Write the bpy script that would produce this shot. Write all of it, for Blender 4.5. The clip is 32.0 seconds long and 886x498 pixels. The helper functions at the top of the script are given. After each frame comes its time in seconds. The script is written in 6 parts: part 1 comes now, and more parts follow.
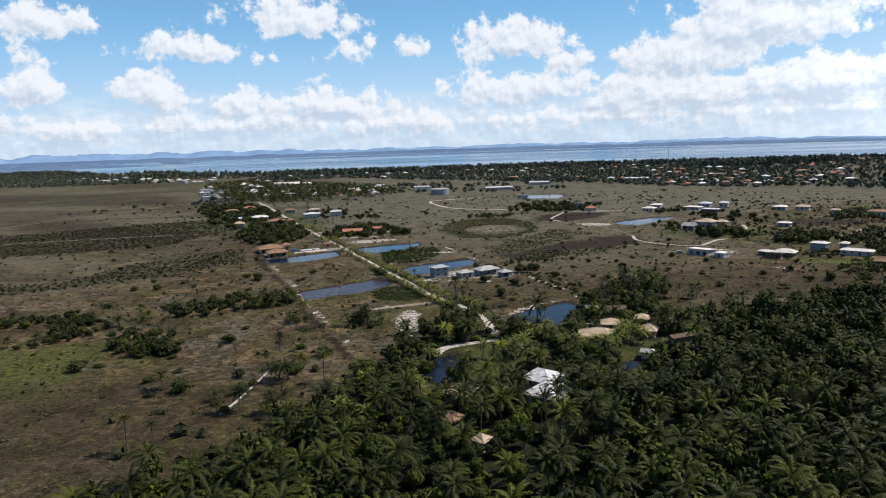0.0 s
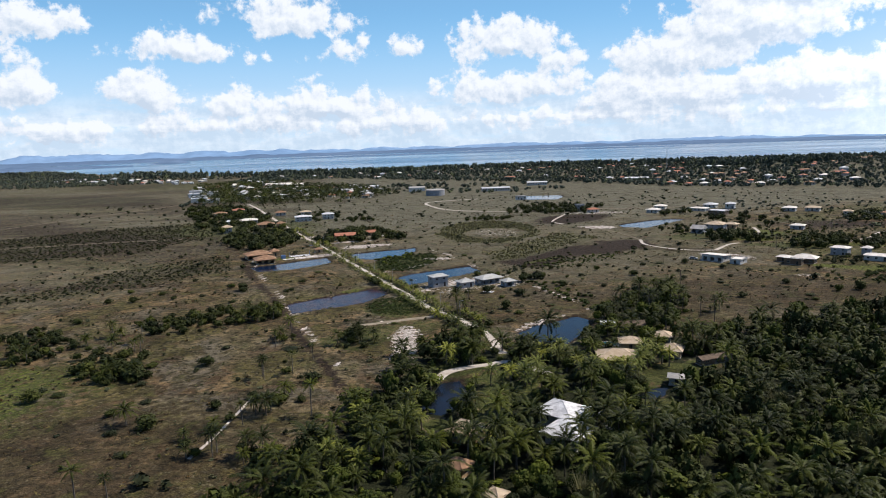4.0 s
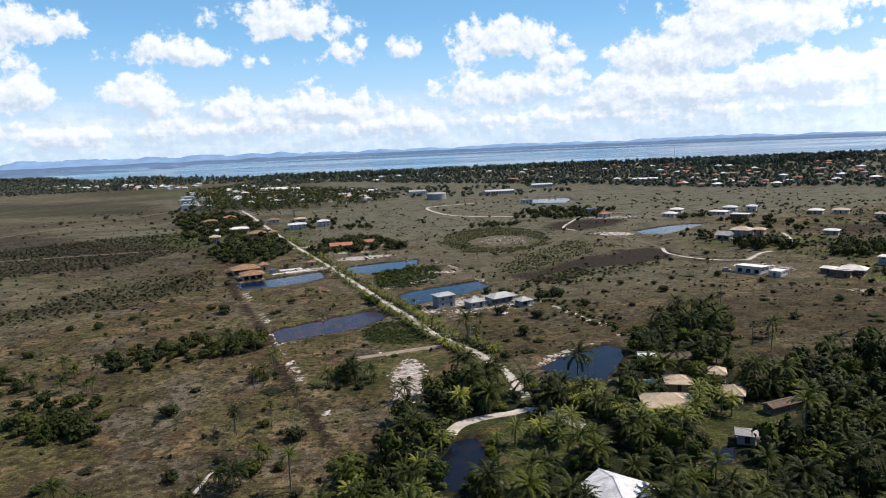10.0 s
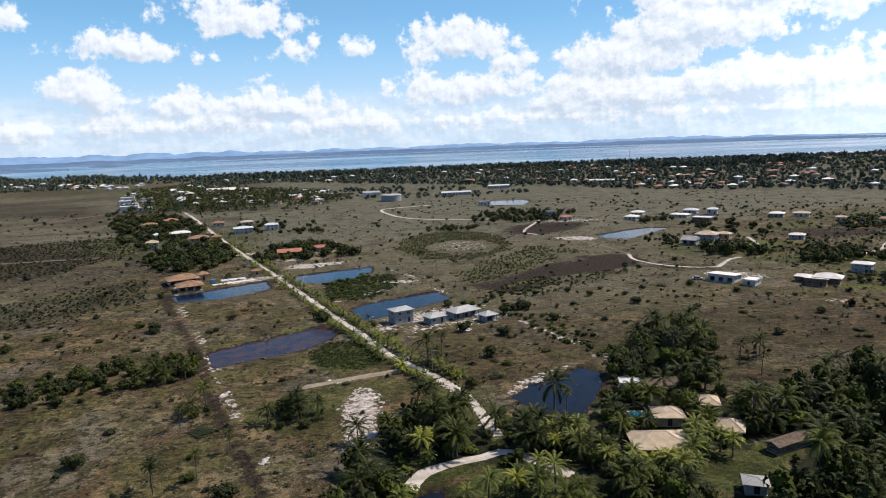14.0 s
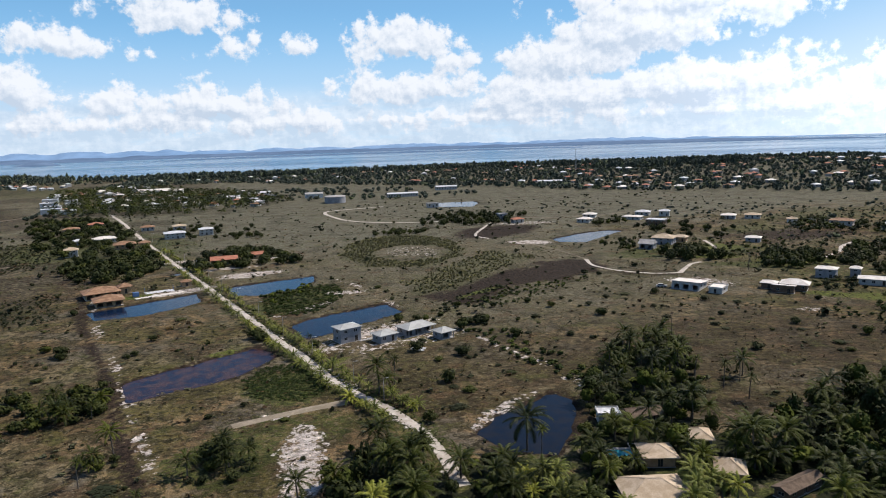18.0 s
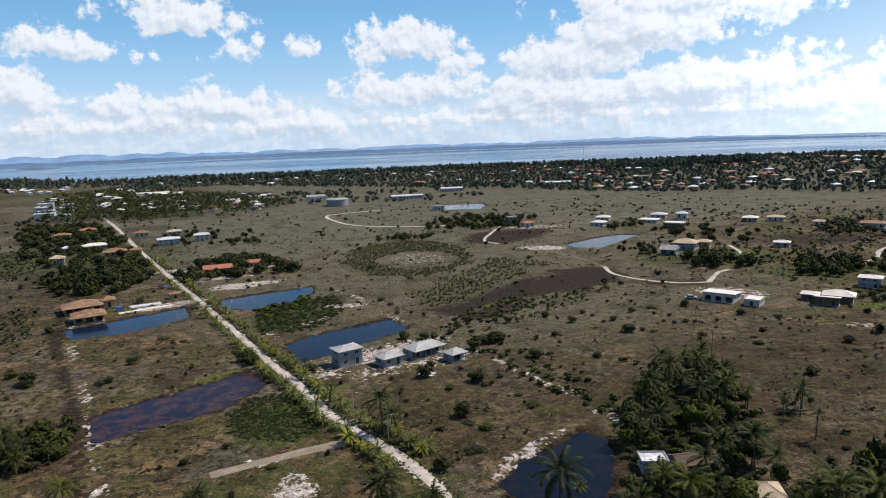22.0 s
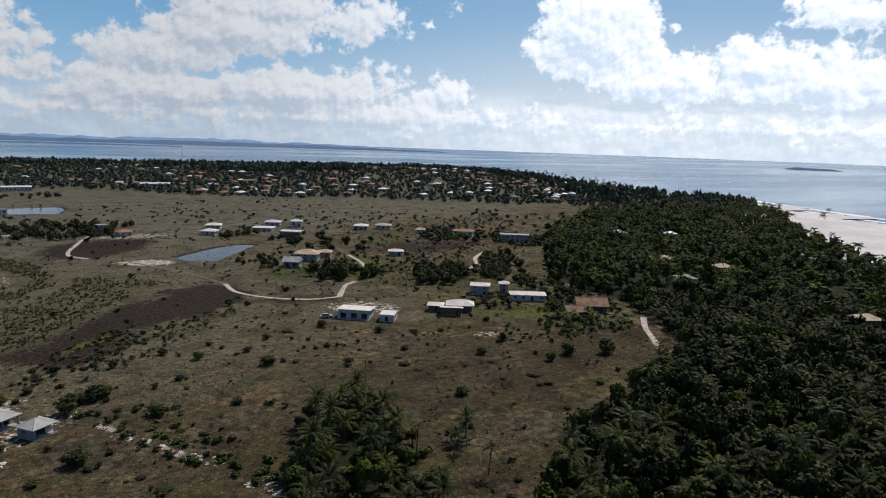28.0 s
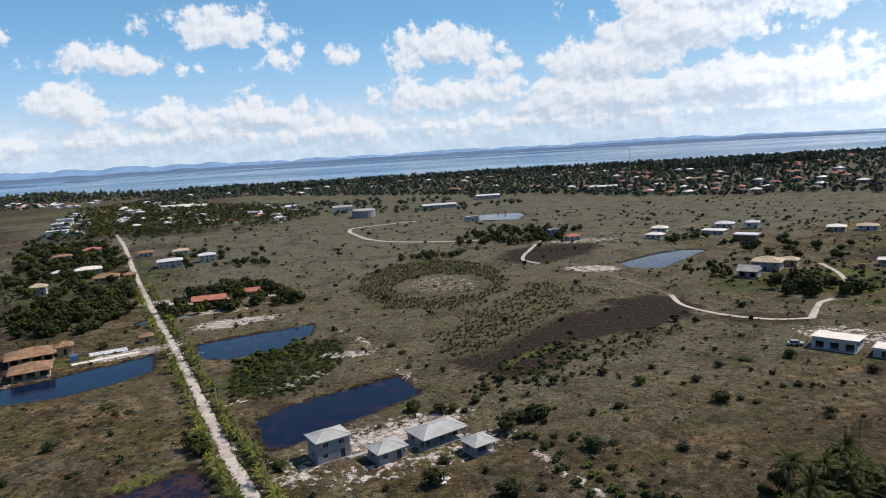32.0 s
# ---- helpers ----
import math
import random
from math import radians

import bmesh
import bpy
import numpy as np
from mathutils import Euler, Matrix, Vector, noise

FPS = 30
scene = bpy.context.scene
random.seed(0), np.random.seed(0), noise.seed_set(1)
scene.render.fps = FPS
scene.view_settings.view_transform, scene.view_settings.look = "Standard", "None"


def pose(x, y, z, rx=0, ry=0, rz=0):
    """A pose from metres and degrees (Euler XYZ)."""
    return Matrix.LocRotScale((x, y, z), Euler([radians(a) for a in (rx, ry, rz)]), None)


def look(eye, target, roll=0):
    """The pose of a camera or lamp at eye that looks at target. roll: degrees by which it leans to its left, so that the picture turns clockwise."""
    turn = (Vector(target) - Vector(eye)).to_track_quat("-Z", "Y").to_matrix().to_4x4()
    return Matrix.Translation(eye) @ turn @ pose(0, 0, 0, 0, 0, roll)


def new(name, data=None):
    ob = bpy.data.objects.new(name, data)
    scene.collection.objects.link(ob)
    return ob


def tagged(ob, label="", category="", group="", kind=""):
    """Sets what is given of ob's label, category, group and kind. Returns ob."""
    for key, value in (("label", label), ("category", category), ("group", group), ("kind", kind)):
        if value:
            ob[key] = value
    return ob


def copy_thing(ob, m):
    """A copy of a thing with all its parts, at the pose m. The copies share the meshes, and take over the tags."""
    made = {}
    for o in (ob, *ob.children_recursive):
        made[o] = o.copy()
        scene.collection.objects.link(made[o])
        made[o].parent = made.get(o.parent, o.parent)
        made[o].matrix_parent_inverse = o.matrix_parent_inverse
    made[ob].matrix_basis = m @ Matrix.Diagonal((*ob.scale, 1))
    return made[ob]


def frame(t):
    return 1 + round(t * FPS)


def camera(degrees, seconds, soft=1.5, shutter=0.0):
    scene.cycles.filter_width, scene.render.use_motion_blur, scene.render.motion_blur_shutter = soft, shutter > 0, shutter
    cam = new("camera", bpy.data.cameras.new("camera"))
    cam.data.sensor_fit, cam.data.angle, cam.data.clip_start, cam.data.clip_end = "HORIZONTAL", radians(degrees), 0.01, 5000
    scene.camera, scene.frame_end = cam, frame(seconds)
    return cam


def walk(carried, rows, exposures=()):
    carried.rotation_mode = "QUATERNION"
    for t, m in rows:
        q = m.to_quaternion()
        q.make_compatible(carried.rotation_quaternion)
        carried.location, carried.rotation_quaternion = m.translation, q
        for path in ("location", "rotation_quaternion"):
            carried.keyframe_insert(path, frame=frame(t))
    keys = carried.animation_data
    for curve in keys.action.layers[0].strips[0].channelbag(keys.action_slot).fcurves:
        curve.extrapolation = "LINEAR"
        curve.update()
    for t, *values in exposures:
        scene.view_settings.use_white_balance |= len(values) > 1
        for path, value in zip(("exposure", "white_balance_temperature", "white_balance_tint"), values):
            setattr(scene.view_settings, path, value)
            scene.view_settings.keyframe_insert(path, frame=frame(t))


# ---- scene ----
cam = camera(65.8, 32.0, soft=1.0)
PATH = [
    (0, (5.055, -2.718, 63.548), (4.969, -0.744, 63.237), -1.8),
    (0.5, (4.7, 0.155, 63.599), (4.619, 2.129, 63.288), -1.9),
    (1, (4.324, 2.977, 63.637), (4.237, 4.95, 63.325), -1.9),
    (1.5, (3.916, 5.727, 63.662), (3.833, 7.701, 63.349), -1.9),
    (2, (3.499, 8.427, 63.679), (3.422, 10.4, 63.366), -1.9),
    (2.5, (3.11, 11.175, 63.697), (3.037, 13.149, 63.384), -1.9),
    (3, (2.753, 13.985, 63.702), (2.682, 15.959, 63.389), -2.0),
    (3.5, (2.402, 16.88, 63.704), (2.333, 18.854, 63.391), -1.9),
    (5.5, (1.239, 28.769, 63.686), (1.17, 30.743, 63.372), -2.2),
    (6, (0.979, 31.611, 63.673), (0.91, 33.585, 63.359), -2.2),
    (7, (0.43, 37.141, 63.608), (0.358, 39.116, 63.296), -2.3),
    (8, (-0.177, 42.663, 63.577), (-0.249, 44.637, 63.266), -2.3),
    (9, (-0.728, 48.587, 63.686), (-0.798, 50.562, 63.376), -2.4),
    (10, (-1.254, 54.596, 63.828), (-1.323, 56.57, 63.519), -2.5),
    (11, (-1.639, 60.613, 63.943), (-1.704, 62.587, 63.633), -2.4),
    (11.5, (-1.808, 63.612, 63.954), (-1.869, 65.587, 63.645), -2.4),
    (12, (-1.963, 66.584, 63.942), (-2.004, 68.56, 63.631), -2.4),
    (12.5, (-2.133, 69.53, 63.923), (-2.149, 71.505, 63.612), -2.2),
    (13, (-2.328, 72.448, 63.904), (-2.318, 74.423, 63.591), -2.3),
    (13.5, (-2.54, 75.298, 63.899), (-2.504, 77.273, 63.585), -2.0),
    (14, (-2.779, 78.156, 63.893), (-2.715, 80.13, 63.578), -2.1),
    (14.5, (-3.034, 81.043, 63.885), (-2.94, 83.016, 63.568), -1.9),
    (15, (-3.279, 83.978, 63.871), (-3.153, 85.949, 63.554), -1.9),
    (15.5, (-3.463, 86.934, 63.843), (-3.303, 88.903, 63.525), -1.8),
    (17.5, (-3.651, 98.632, 63.462), (-3.425, 100.594, 63.143), -1.8),
    (18, (-3.67, 101.524, 63.407), (-3.446, 103.486, 63.087), -1.8),
    (19, (-3.633, 107.397, 63.246), (-3.411, 109.359, 62.927), -1.9),
    (20, (-3.372, 113.337, 63.108), (-3.155, 115.3, 62.79), -2.0),
    (20.5, (-3.212, 116.305, 63.064), (-2.995, 118.268, 62.747), -2.0),
    (21, (-3.042, 119.242, 63.022), (-2.826, 121.205, 62.704), -2.0),
    (22, (-2.773, 125.079, 62.879), (-2.561, 127.042, 62.562), -2.1),
    (23, (-2.584, 130.916, 62.755), (-2.374, 132.88, 62.439), -2.1),
    (24, (-2.275, 136.854, 62.748), (-2.09, 138.821, 62.432), -2.0),
    (24.5, (-2.119, 139.674, 62.737), (-1.936, 141.64, 62.423), -2.2),
    (26.5, (-1.484, 150.285, 62.755), (-0.915, 152.175, 62.434), -0.6),
    (27, (-1.36, 152.971, 62.751), (-0.488, 154.743, 62.432), 0.5),
    (27.5, (-1.175, 155.682, 62.721), (-0.018, 157.284, 62.409), 1.7),
    (28, (-0.829, 158.429, 62.668), (0.423, 159.957, 62.358), 2.0),
    (28.5, (-0.162, 161.213, 62.609), (1.096, 162.736, 62.298), 2.0),
    (29, (0.745, 164.015, 62.565), (2.004, 165.538, 62.253), 1.9),
    (29.5, (1.845, 166.852, 62.534), (3.063, 168.407, 62.221), 1.5),
    (30, (3.091, 169.703, 62.523), (4.155, 171.366, 62.204), 0.5),
    (30.5, (4.424, 172.564, 62.503), (5.313, 174.327, 62.184), -0.3),
    (31, (5.743, 175.437, 62.481), (6.412, 177.295, 62.166), -1.3),
    (31.5, (7.118, 178.422, 62.419), (7.436, 180.372, 62.114), -2.8),
    (32, (8.556, 181.48, 62.342), (8.651, 183.455, 62.043), -3.4),
]
walk(cam, [(t, look(eye, target, roll)) for t, eye, target, roll in PATH],
     exposures=[(0, 0.0), (3.5, 0.08), (7.0, 0.14), (13.0, 0.12), (18.0, 0.04), (24.5, -0.02), (26.5, -0.15), (27.5, -0.48), (30.0, -0.48), (31.3, -0.3), (32.0, -0.08)])

# ---------------------------------------------------------------- world, sun, exposure
SUN_BEARING, SUN_HEIGHT = 72.0, 52.0
scene.view_settings.exposure = 0.0
sun_way = Vector((math.sin(radians(SUN_BEARING)) * math.cos(radians(SUN_HEIGHT)),
                  math.cos(radians(SUN_BEARING)) * math.cos(radians(SUN_HEIGHT)), math.sin(radians(SUN_HEIGHT))))
sun = new("sun", bpy.data.lights.new("sun", "SUN"))
sun.data.energy, sun.data.angle, sun.data.color = 4.9, radians(0.5), (1.0, 0.90, 0.80)
sun.matrix_world = look(sun_way * 400, (0, 0, 0))

world = bpy.data.worlds.new("sky")
scene.world = world
world.use_nodes = True


class Net:
    """A small helper to write node trees."""

    def __init__(self, tree):
        self.tree = tree
        tree.nodes.clear()

    def add(self, kind, settings=None, **sockets):
        n = self.tree.nodes.new(kind)
        for key, value in (settings or {}).items():
            setattr(n, key, value)
        for key, value in sockets.items():
            key = int(key[1:]) if key[0] == "i" and key[1:].isdigit() else key.replace("_", " ")
            if isinstance(value, bpy.types.NodeSocket):
                self.tree.links.new(value, n.inputs[key])
            else:
                n.inputs[key].default_value = value
        return n

    def math(self, op, a, b=0.0, c=0.0, clamp=False):
        return self.add("ShaderNodeMath", {"operation": op, "use_clamp": clamp}, i0=a, i1=b, i2=c).outputs[0]

    def vmath(self, op, a, b=(0, 0, 0)):
        n = self.add("ShaderNodeVectorMath", {"operation": op}, i0=a, i1=b)
        return n.outputs["Value"] if op in ("LENGTH", "DOT_PRODUCT") else n.outputs[0]

    def ramp(self, value, low, high, a=0.0, b=1.0):
        return self.add("ShaderNodeMapRange", {"interpolation_type": "SMOOTHSTEP"}, Value=value, From_Min=low, From_Max=high, To_Min=a, To_Max=b).outputs[0]

    def mix(self, fac, a, b, mode="MIX"):
        return self.add("ShaderNodeMix", {"data_type": "RGBA", "blend_type": mode}, i0=fac, i6=a, i7=b).outputs[2]

    def noise(self, vector, scale, detail=4.0, rough=0.55, colour=False):
        n = self.add("ShaderNodeTexNoise", None, Vector=vector, Scale=scale, Detail=detail, Roughness=rough)
        return n.outputs["Color" if colour else "Fac"]


def build_sky():
    """Blue sky with banks of fair-weather cumulus."""
    k = Net(world.node_tree)
    way = k.add("ShaderNodeTexCoord").outputs["Generated"]
    sky = k.add("ShaderNodeTexSky", {"sky_type": "NISHITA", "sun_disc": False, "sun_elevation": radians(SUN_HEIGHT),
                                     "sun_rotation": radians(SUN_BEARING), "air_density": 1.0, "dust_density": 0.2, "ozone_density": 1.6}).outputs[0]
    sky = k.vmath("MULTIPLY", sky, (0.064, 0.080, 0.098))
    xyz = k.add("ShaderNodeSeparateXYZ", None, i0=way)
    az = k.math("MULTIPLY", k.math("ARCTAN2", xyz.outputs[0], xyz.outputs[1]), 57.2958)
    el = k.math("MULTIPLY", k.math("ARCSINE", xyz.outputs[2]), 57.2958)
    flat = k.add("ShaderNodeCombineXYZ", None, X=az, Y=el, Z=0.0).outputs[0]

    # cumulus heaps: bearing, elevation, half width, half height in degrees
    puffs = [(-31.2, 9.2, 3.6, 1.6), (-22.0, 7.5, 4.6, 1.4), (-19.5, 9.8, 0.9, 1.1), (-13.0, 9.7, 5.2, 1.8), (-15.6, 6.9, 1.8, 0.6),
             (-9.2, 7.4, 1.5, 0.6), (-7.7, 8.1, 0.9, 0.7), (-4.3, 7.3, 1.6, 1.0), (3.4, 7.5, 5.0, 2.1), (9.8, 6.1, 3.3, 0.8)]
    bank = [(-32.8, 4.8, 2.8, 2.0), (-24.3, 4.1, 3.6, 1.8), (-18.0, 3.2, 2.7, 1.6), (-10.6, 2.9, 5.7, 1.8), (-14.8, 2.0, 5.2, 1.2),
            (3.8, 4.0, 7.8, 1.7), (15.7, 3.0, 8.5, 2.2), (27.3, 3.2, 10.0, 2.5), (35.7, 1.9, 7.0, 2.0)]
    towers = [(22.2, 7.5, 7.6, 2.7), (30.7, 8.9, 6.0, 2.0), (26.3, 9.6, 12.0, 1.8), (16.9, 5.6, 6.0, 2.4), (31.4, 3.4, 5.7, 1.8),
              (39.2, 3.3, 2.5, 1.5), (41.9, 9.7, 1.3, 0.6), (44.3, 2.0, 3.3, 1.1), (49.8, 1.5, 3.8, 0.8), (50.7, 8.2, 5.6, 4.0),
              (57.4, 5.0, 7.2, 2.5), (62.5, 6.0, 6.0, 2.3), (68.1, 5.0, 7.1, 2.5), (70.0, 9.7, 6.0, 1.8)]

    def depth(at):
        """How deep a direction lies within the heaps, in degrees; negative outside. Bases are flatter than tops."""
        near = None
        for a, e, w, h in puffs + bank + towers:
            m = k.add("ShaderNodeMapping", None, Vector=at, Location=(-a / w, -e / h, 0), Scale=(1 / w, 1 / h, 0)).outputs[0]
            m = k.vmath("MAXIMUM", k.vmath("MULTIPLY", m, (1.0, 0.92, 0.0)), k.vmath("MULTIPLY", m, (-1.0, -1.3, 0.0)))
            r = k.math("MULTIPLY_ADD", k.vmath("LENGTH", m), h, -h)
            near = r if near is None else k.add("ShaderNodeMath", {"operation": "SMOOTH_MIN"}, i0=near, i1=r, i2=0.35).outputs[0]
        strip = k.math("SUBTRACT", k.math("ABSOLUTE", k.math("SUBTRACT", k.add("ShaderNodeSeparateXYZ", None, i0=at).outputs[1], 1.7)), 0.95)
        near = k.add("ShaderNodeMath", {"operation": "SMOOTH_MIN"}, i0=near, i1=strip, i2=0.4).outputs[0]
        big = k.noise(at, 0.26, 3, 0.5)
        cell = k.add("ShaderNodeTexVoronoi", {"feature": "SMOOTH_F1"}, Vector=k.vmath("ADD", at, k.vmath("MULTIPLY", k.noise(at, 0.9, 3, 0.6, True), (1.6, 1.2, 0.0))), Scale=0.62, Smoothness=0.35).outputs["Distance"]
        fine = k.noise(at, 1.7, 7, 0.62)
        lumps = k.math("MULTIPLY_ADD", k.math("SUBTRACT", big, 0.5), 3.4, k.math("MULTIPLY_ADD", k.math("SUBTRACT", 0.42, cell), 1.5, k.math("MULTIPLY_ADD", fine, 2.2, -1.1)))
        return k.math("SUBTRACT", lumps, near)
    here = depth(flat)
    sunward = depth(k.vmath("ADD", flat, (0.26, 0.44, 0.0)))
    heap = k.ramp(here, -0.18, 0.55)
    # the rest of the sky overhead and behind carries thinner broken cloud
    high = k.ramp(el, 12.0, 17.0)
    round_about = k.math("GREATER_THAN", k.math("ABSOLUTE", k.math("SUBTRACT", az, 19.0)), 62.0)
    other = k.math("MAXIMUM", high, round_about)
    broken = k.math("MULTIPLY", k.ramp(k.noise(way, 4.5, 7, 0.6), 0.58, 0.72), other)
    # long thin layers low over the sea
    low = k.add("ShaderNodeMapping", None, Vector=flat, Scale=(0.20, 0.75, 1)).outputs[0]
    layer = k.noise(low, 1.0, 7, 0.6)
    thin = k.math("MULTIPLY", k.ramp(layer, 0.30, 0.50), k.ramp(el, 4.8, 2.2))
    cover = k.math("MAXIMUM", k.math("MAXIMUM", heap, broken), k.math("MULTIPLY", thin, 0.6))
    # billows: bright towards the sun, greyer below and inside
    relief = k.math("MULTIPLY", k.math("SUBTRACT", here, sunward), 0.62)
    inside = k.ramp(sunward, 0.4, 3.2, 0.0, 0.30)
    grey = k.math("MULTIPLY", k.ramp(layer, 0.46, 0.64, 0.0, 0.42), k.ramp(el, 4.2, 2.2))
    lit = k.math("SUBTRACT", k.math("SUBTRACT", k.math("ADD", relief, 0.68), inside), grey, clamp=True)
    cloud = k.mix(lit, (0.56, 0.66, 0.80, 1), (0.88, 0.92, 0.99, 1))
    glow = k.mix(k.ramp(el, 22.0, 4.0, 0.0, 0.85), sky, (0.235, 0.55, 0.91, 1))
    base = k.mix(k.ramp(el, 10.5, -0.5, 0.0, 0.92), glow, (0.60, 0.78, 0.96, 1))
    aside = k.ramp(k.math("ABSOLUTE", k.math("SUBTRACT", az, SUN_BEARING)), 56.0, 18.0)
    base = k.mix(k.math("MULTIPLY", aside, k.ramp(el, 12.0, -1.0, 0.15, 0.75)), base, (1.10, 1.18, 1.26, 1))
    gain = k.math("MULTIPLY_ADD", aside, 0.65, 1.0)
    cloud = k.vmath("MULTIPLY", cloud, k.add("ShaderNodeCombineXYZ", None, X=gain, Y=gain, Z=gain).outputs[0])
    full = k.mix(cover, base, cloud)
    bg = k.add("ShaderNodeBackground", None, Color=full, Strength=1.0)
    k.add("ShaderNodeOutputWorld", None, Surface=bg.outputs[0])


build_sky()

# ---------------------------------------------------------------- materials


def surface(name, build, rough=0.8, gloss=None, **extra):
    """A node material: build(net, position) gives the base colour, or colour and height for relief."""
    mat = bpy.data.materials.new(name)
    mat.use_nodes = True
    k = Net(mat.node_tree)
    geo = k.add("ShaderNodeNewGeometry")
    made = build(k, geo.outputs["Position"])
    colour, height, depth = made if isinstance(made, tuple) and len(made) == 3 else (made, None, 0)
    p = k.add("ShaderNodeBsdfPrincipled", None, Base_Color=colour, Roughness=rough)
    if gloss:
        mat.node_tree.links.new(gloss(k, geo.outputs["Position"]), p.inputs["Roughness"])
    for key, value in extra.items():
        p.inputs[key.replace("_", " ")].default_value = value
    if height is not None:
        b = k.add("ShaderNodeBump", None, Height=height, Strength=1.0, Distance=depth)
        mat.node_tree.links.new(b.outputs[0], p.inputs["Normal"])
    k.add("ShaderNodeOutputMaterial", None, Surface=p.outputs[0])
    return mat


def two_tone(a, b, scale, fine=None, depth=0.0, low=0.35, high=0.65):
    def build(k, at):
        n = k.noise(at, scale, 5, 0.6)
        f = k.noise(at, fine or scale * 9, 3, 0.6)
        c = k.mix(k.ramp(n, low, high), (*a, 1), (*b, 1))
        c = k.mix(k.ramp(f, 0.3, 0.7, 0.0, 0.35), c, (a[0] * 0.55, a[1] * 0.55, a[2] * 0.55, 1))
        return (c, f, depth) if depth else c
    return build


def leaf_build(dark, light, dry):
    def build(k, at):
        info = k.math("FRACT", k.math("ADD", k.add("ShaderNodeObjectInfo").outputs["Random"], k.add("ShaderNodeAttribute", {"attribute_name": "tint"}).outputs["Fac"]))
        piece = k.add("ShaderNodeNewGeometry").outputs["Random Per Island"]
        patch = k.noise(at, 0.12, 3, 0.5)
        c = k.mix(k.ramp(patch, 0.35, 0.65), (*dark, 1), (*light, 1))
        stand = k.noise(at, 0.03, 2, 0.5)
        c = k.mix(k.ramp(stand, 0.55, 0.40, 0.0, 0.5), c, (*dark, 1))
        c = k.mix(k.math("MULTIPLY", piece, 0.6), c, (light[0] * 1.25, light[1] * 1.2, light[2], 1))
        c = k.mix(k.math("MULTIPLY", k.ramp(piece, 0.95, 0.98), 0.5), c, (*dry, 1))
        c = k.mix(k.ramp(info, 0.75, 1.0, 0.0, 0.7), c, (light[0] * 1.75, light[1] * 1.65, light[2] * 1.0, 1))
        return k.mix(k.ramp(info, 0.45, 0.0, 0.0, 0.75), c, (*dark, 1))
    return build


def ground_build(k, at):
    """Sandy heath: dry tussock, grey-green scrub, peat and bare sand by the zones that the sheet carries."""
    def zone(name):
        return k.add("ShaderNodeAttribute", {"attribute_name": name}).outputs["Fac"]
    big = k.noise(k.vmath("MULTIPLY", at, (0.6, 1.4, 1.0)), 0.016, 2, 0.5)
    mid = k.noise(at, 0.060, 3, 0.5)
    mid2 = k.noise(k.vmath("ADD", at, (310.0, 90.0, 0.0)), 0.045, 3, 0.5)
    mid3 = k.noise(k.vmath("ADD", at, (70.0, 230.0, 0.0)), 0.17, 3, 0.5)
    small = k.noise(at, 0.42, 3, 0.5)
    small2 = k.noise(k.vmath("ADD", at, (17.0, 71.0, 0.0)), 0.95, 3, 0.55)
    grain = k.noise(at, 2.6, 2, 0.5)
    edge = k.math("MULTIPLY_ADD", small, 1.5, k.math("MULTIPLY_ADD", small2, 1.4, -1.45))
    c = k.mix(k.ramp(big, 0.42, 0.58), (0.205, 0.142, 0.074, 1), (0.165, 0.138, 0.080, 1))
    c = k.mix(k.ramp(mid, 0.49, 0.56, 0.0, 0.8), c, (0.075, 0.048, 0.028, 1))
    c = k.mix(k.ramp(mid2, 0.51, 0.57, 0.0, 0.8), c, (0.095, 0.086, 0.028, 1))
    c = k.mix(k.ramp(mid2, 0.45, 0.38, 0.0, 0.8), c, (0.135, 0.120, 0.092, 1))
    c = k.mix(k.ramp(mid3, 0.52, 0.57, 0.0, 0.75), c, (0.048, 0.044, 0.020, 1))
    c = k.mix(k.ramp(small, 0.51, 0.60, 0.0, 0.85), c, (0.027, 0.025, 0.013, 1))
    c = k.mix(k.ramp(small2, 0.46, 0.37, 0.0, 0.75), c, (0.185, 0.155, 0.100, 1))

    def lay(c, name, colour, low=0.35, high=0.65, gain=1.0, ragged=0.9):
        here = zone(name)
        f = k.math("MULTIPLY_ADD", k.math("MULTIPLY", edge, k.ramp(here, 0.02, 0.35)), ragged, here)
        return k.mix(k.ramp(f, low, high, 0.0, gain), c, colour)
    c = lay(c, "heath", k.mix(k.ramp(small2, 0.38, 0.62), (0.072, 0.066, 0.040, 1), (0.195, 0.180, 0.128, 1)), 0.1, 0.7, 0.72)
    # far olive-grey heath, its colour also paled to carry distance haze
    c = lay(c, "meadow", k.mix(k.ramp(small2, 0.38, 0.62), (0.086, 0.083, 0.055, 1), (0.195, 0.188, 0.142, 1)), 0.15, 0.8, 0.85)
    c = lay(c, "scrubland", k.mix(k.ramp(small2, 0.40, 0.60), (0.026, 0.026, 0.014, 1), (0.088, 0.078, 0.050, 1)), 0.2, 0.8, 0.88)
    c = lay(c, "russet", k.mix(k.ramp(small2, 0.42, 0.58), (0.024, 0.018, 0.010, 1), (0.070, 0.053, 0.029, 1)), 0.2, 0.9, 0.85)
    c = lay(c, "green", k.mix(k.ramp(small2, 0.42, 0.58), (0.038, 0.052, 0.014, 1), (0.082, 0.092, 0.028, 1)), 0.3, 0.8, 0.9)
    tone = k.noise(k.vmath("ADD", at, (510.0, 33.0, 0.0)), 0.07, 4, 0.6)
    c = k.mix(k.ramp(tone, 0.50, 0.60, 0.0, 0.75), c, k.vmath("MULTIPLY", c, (0.52, 0.52, 0.50)))
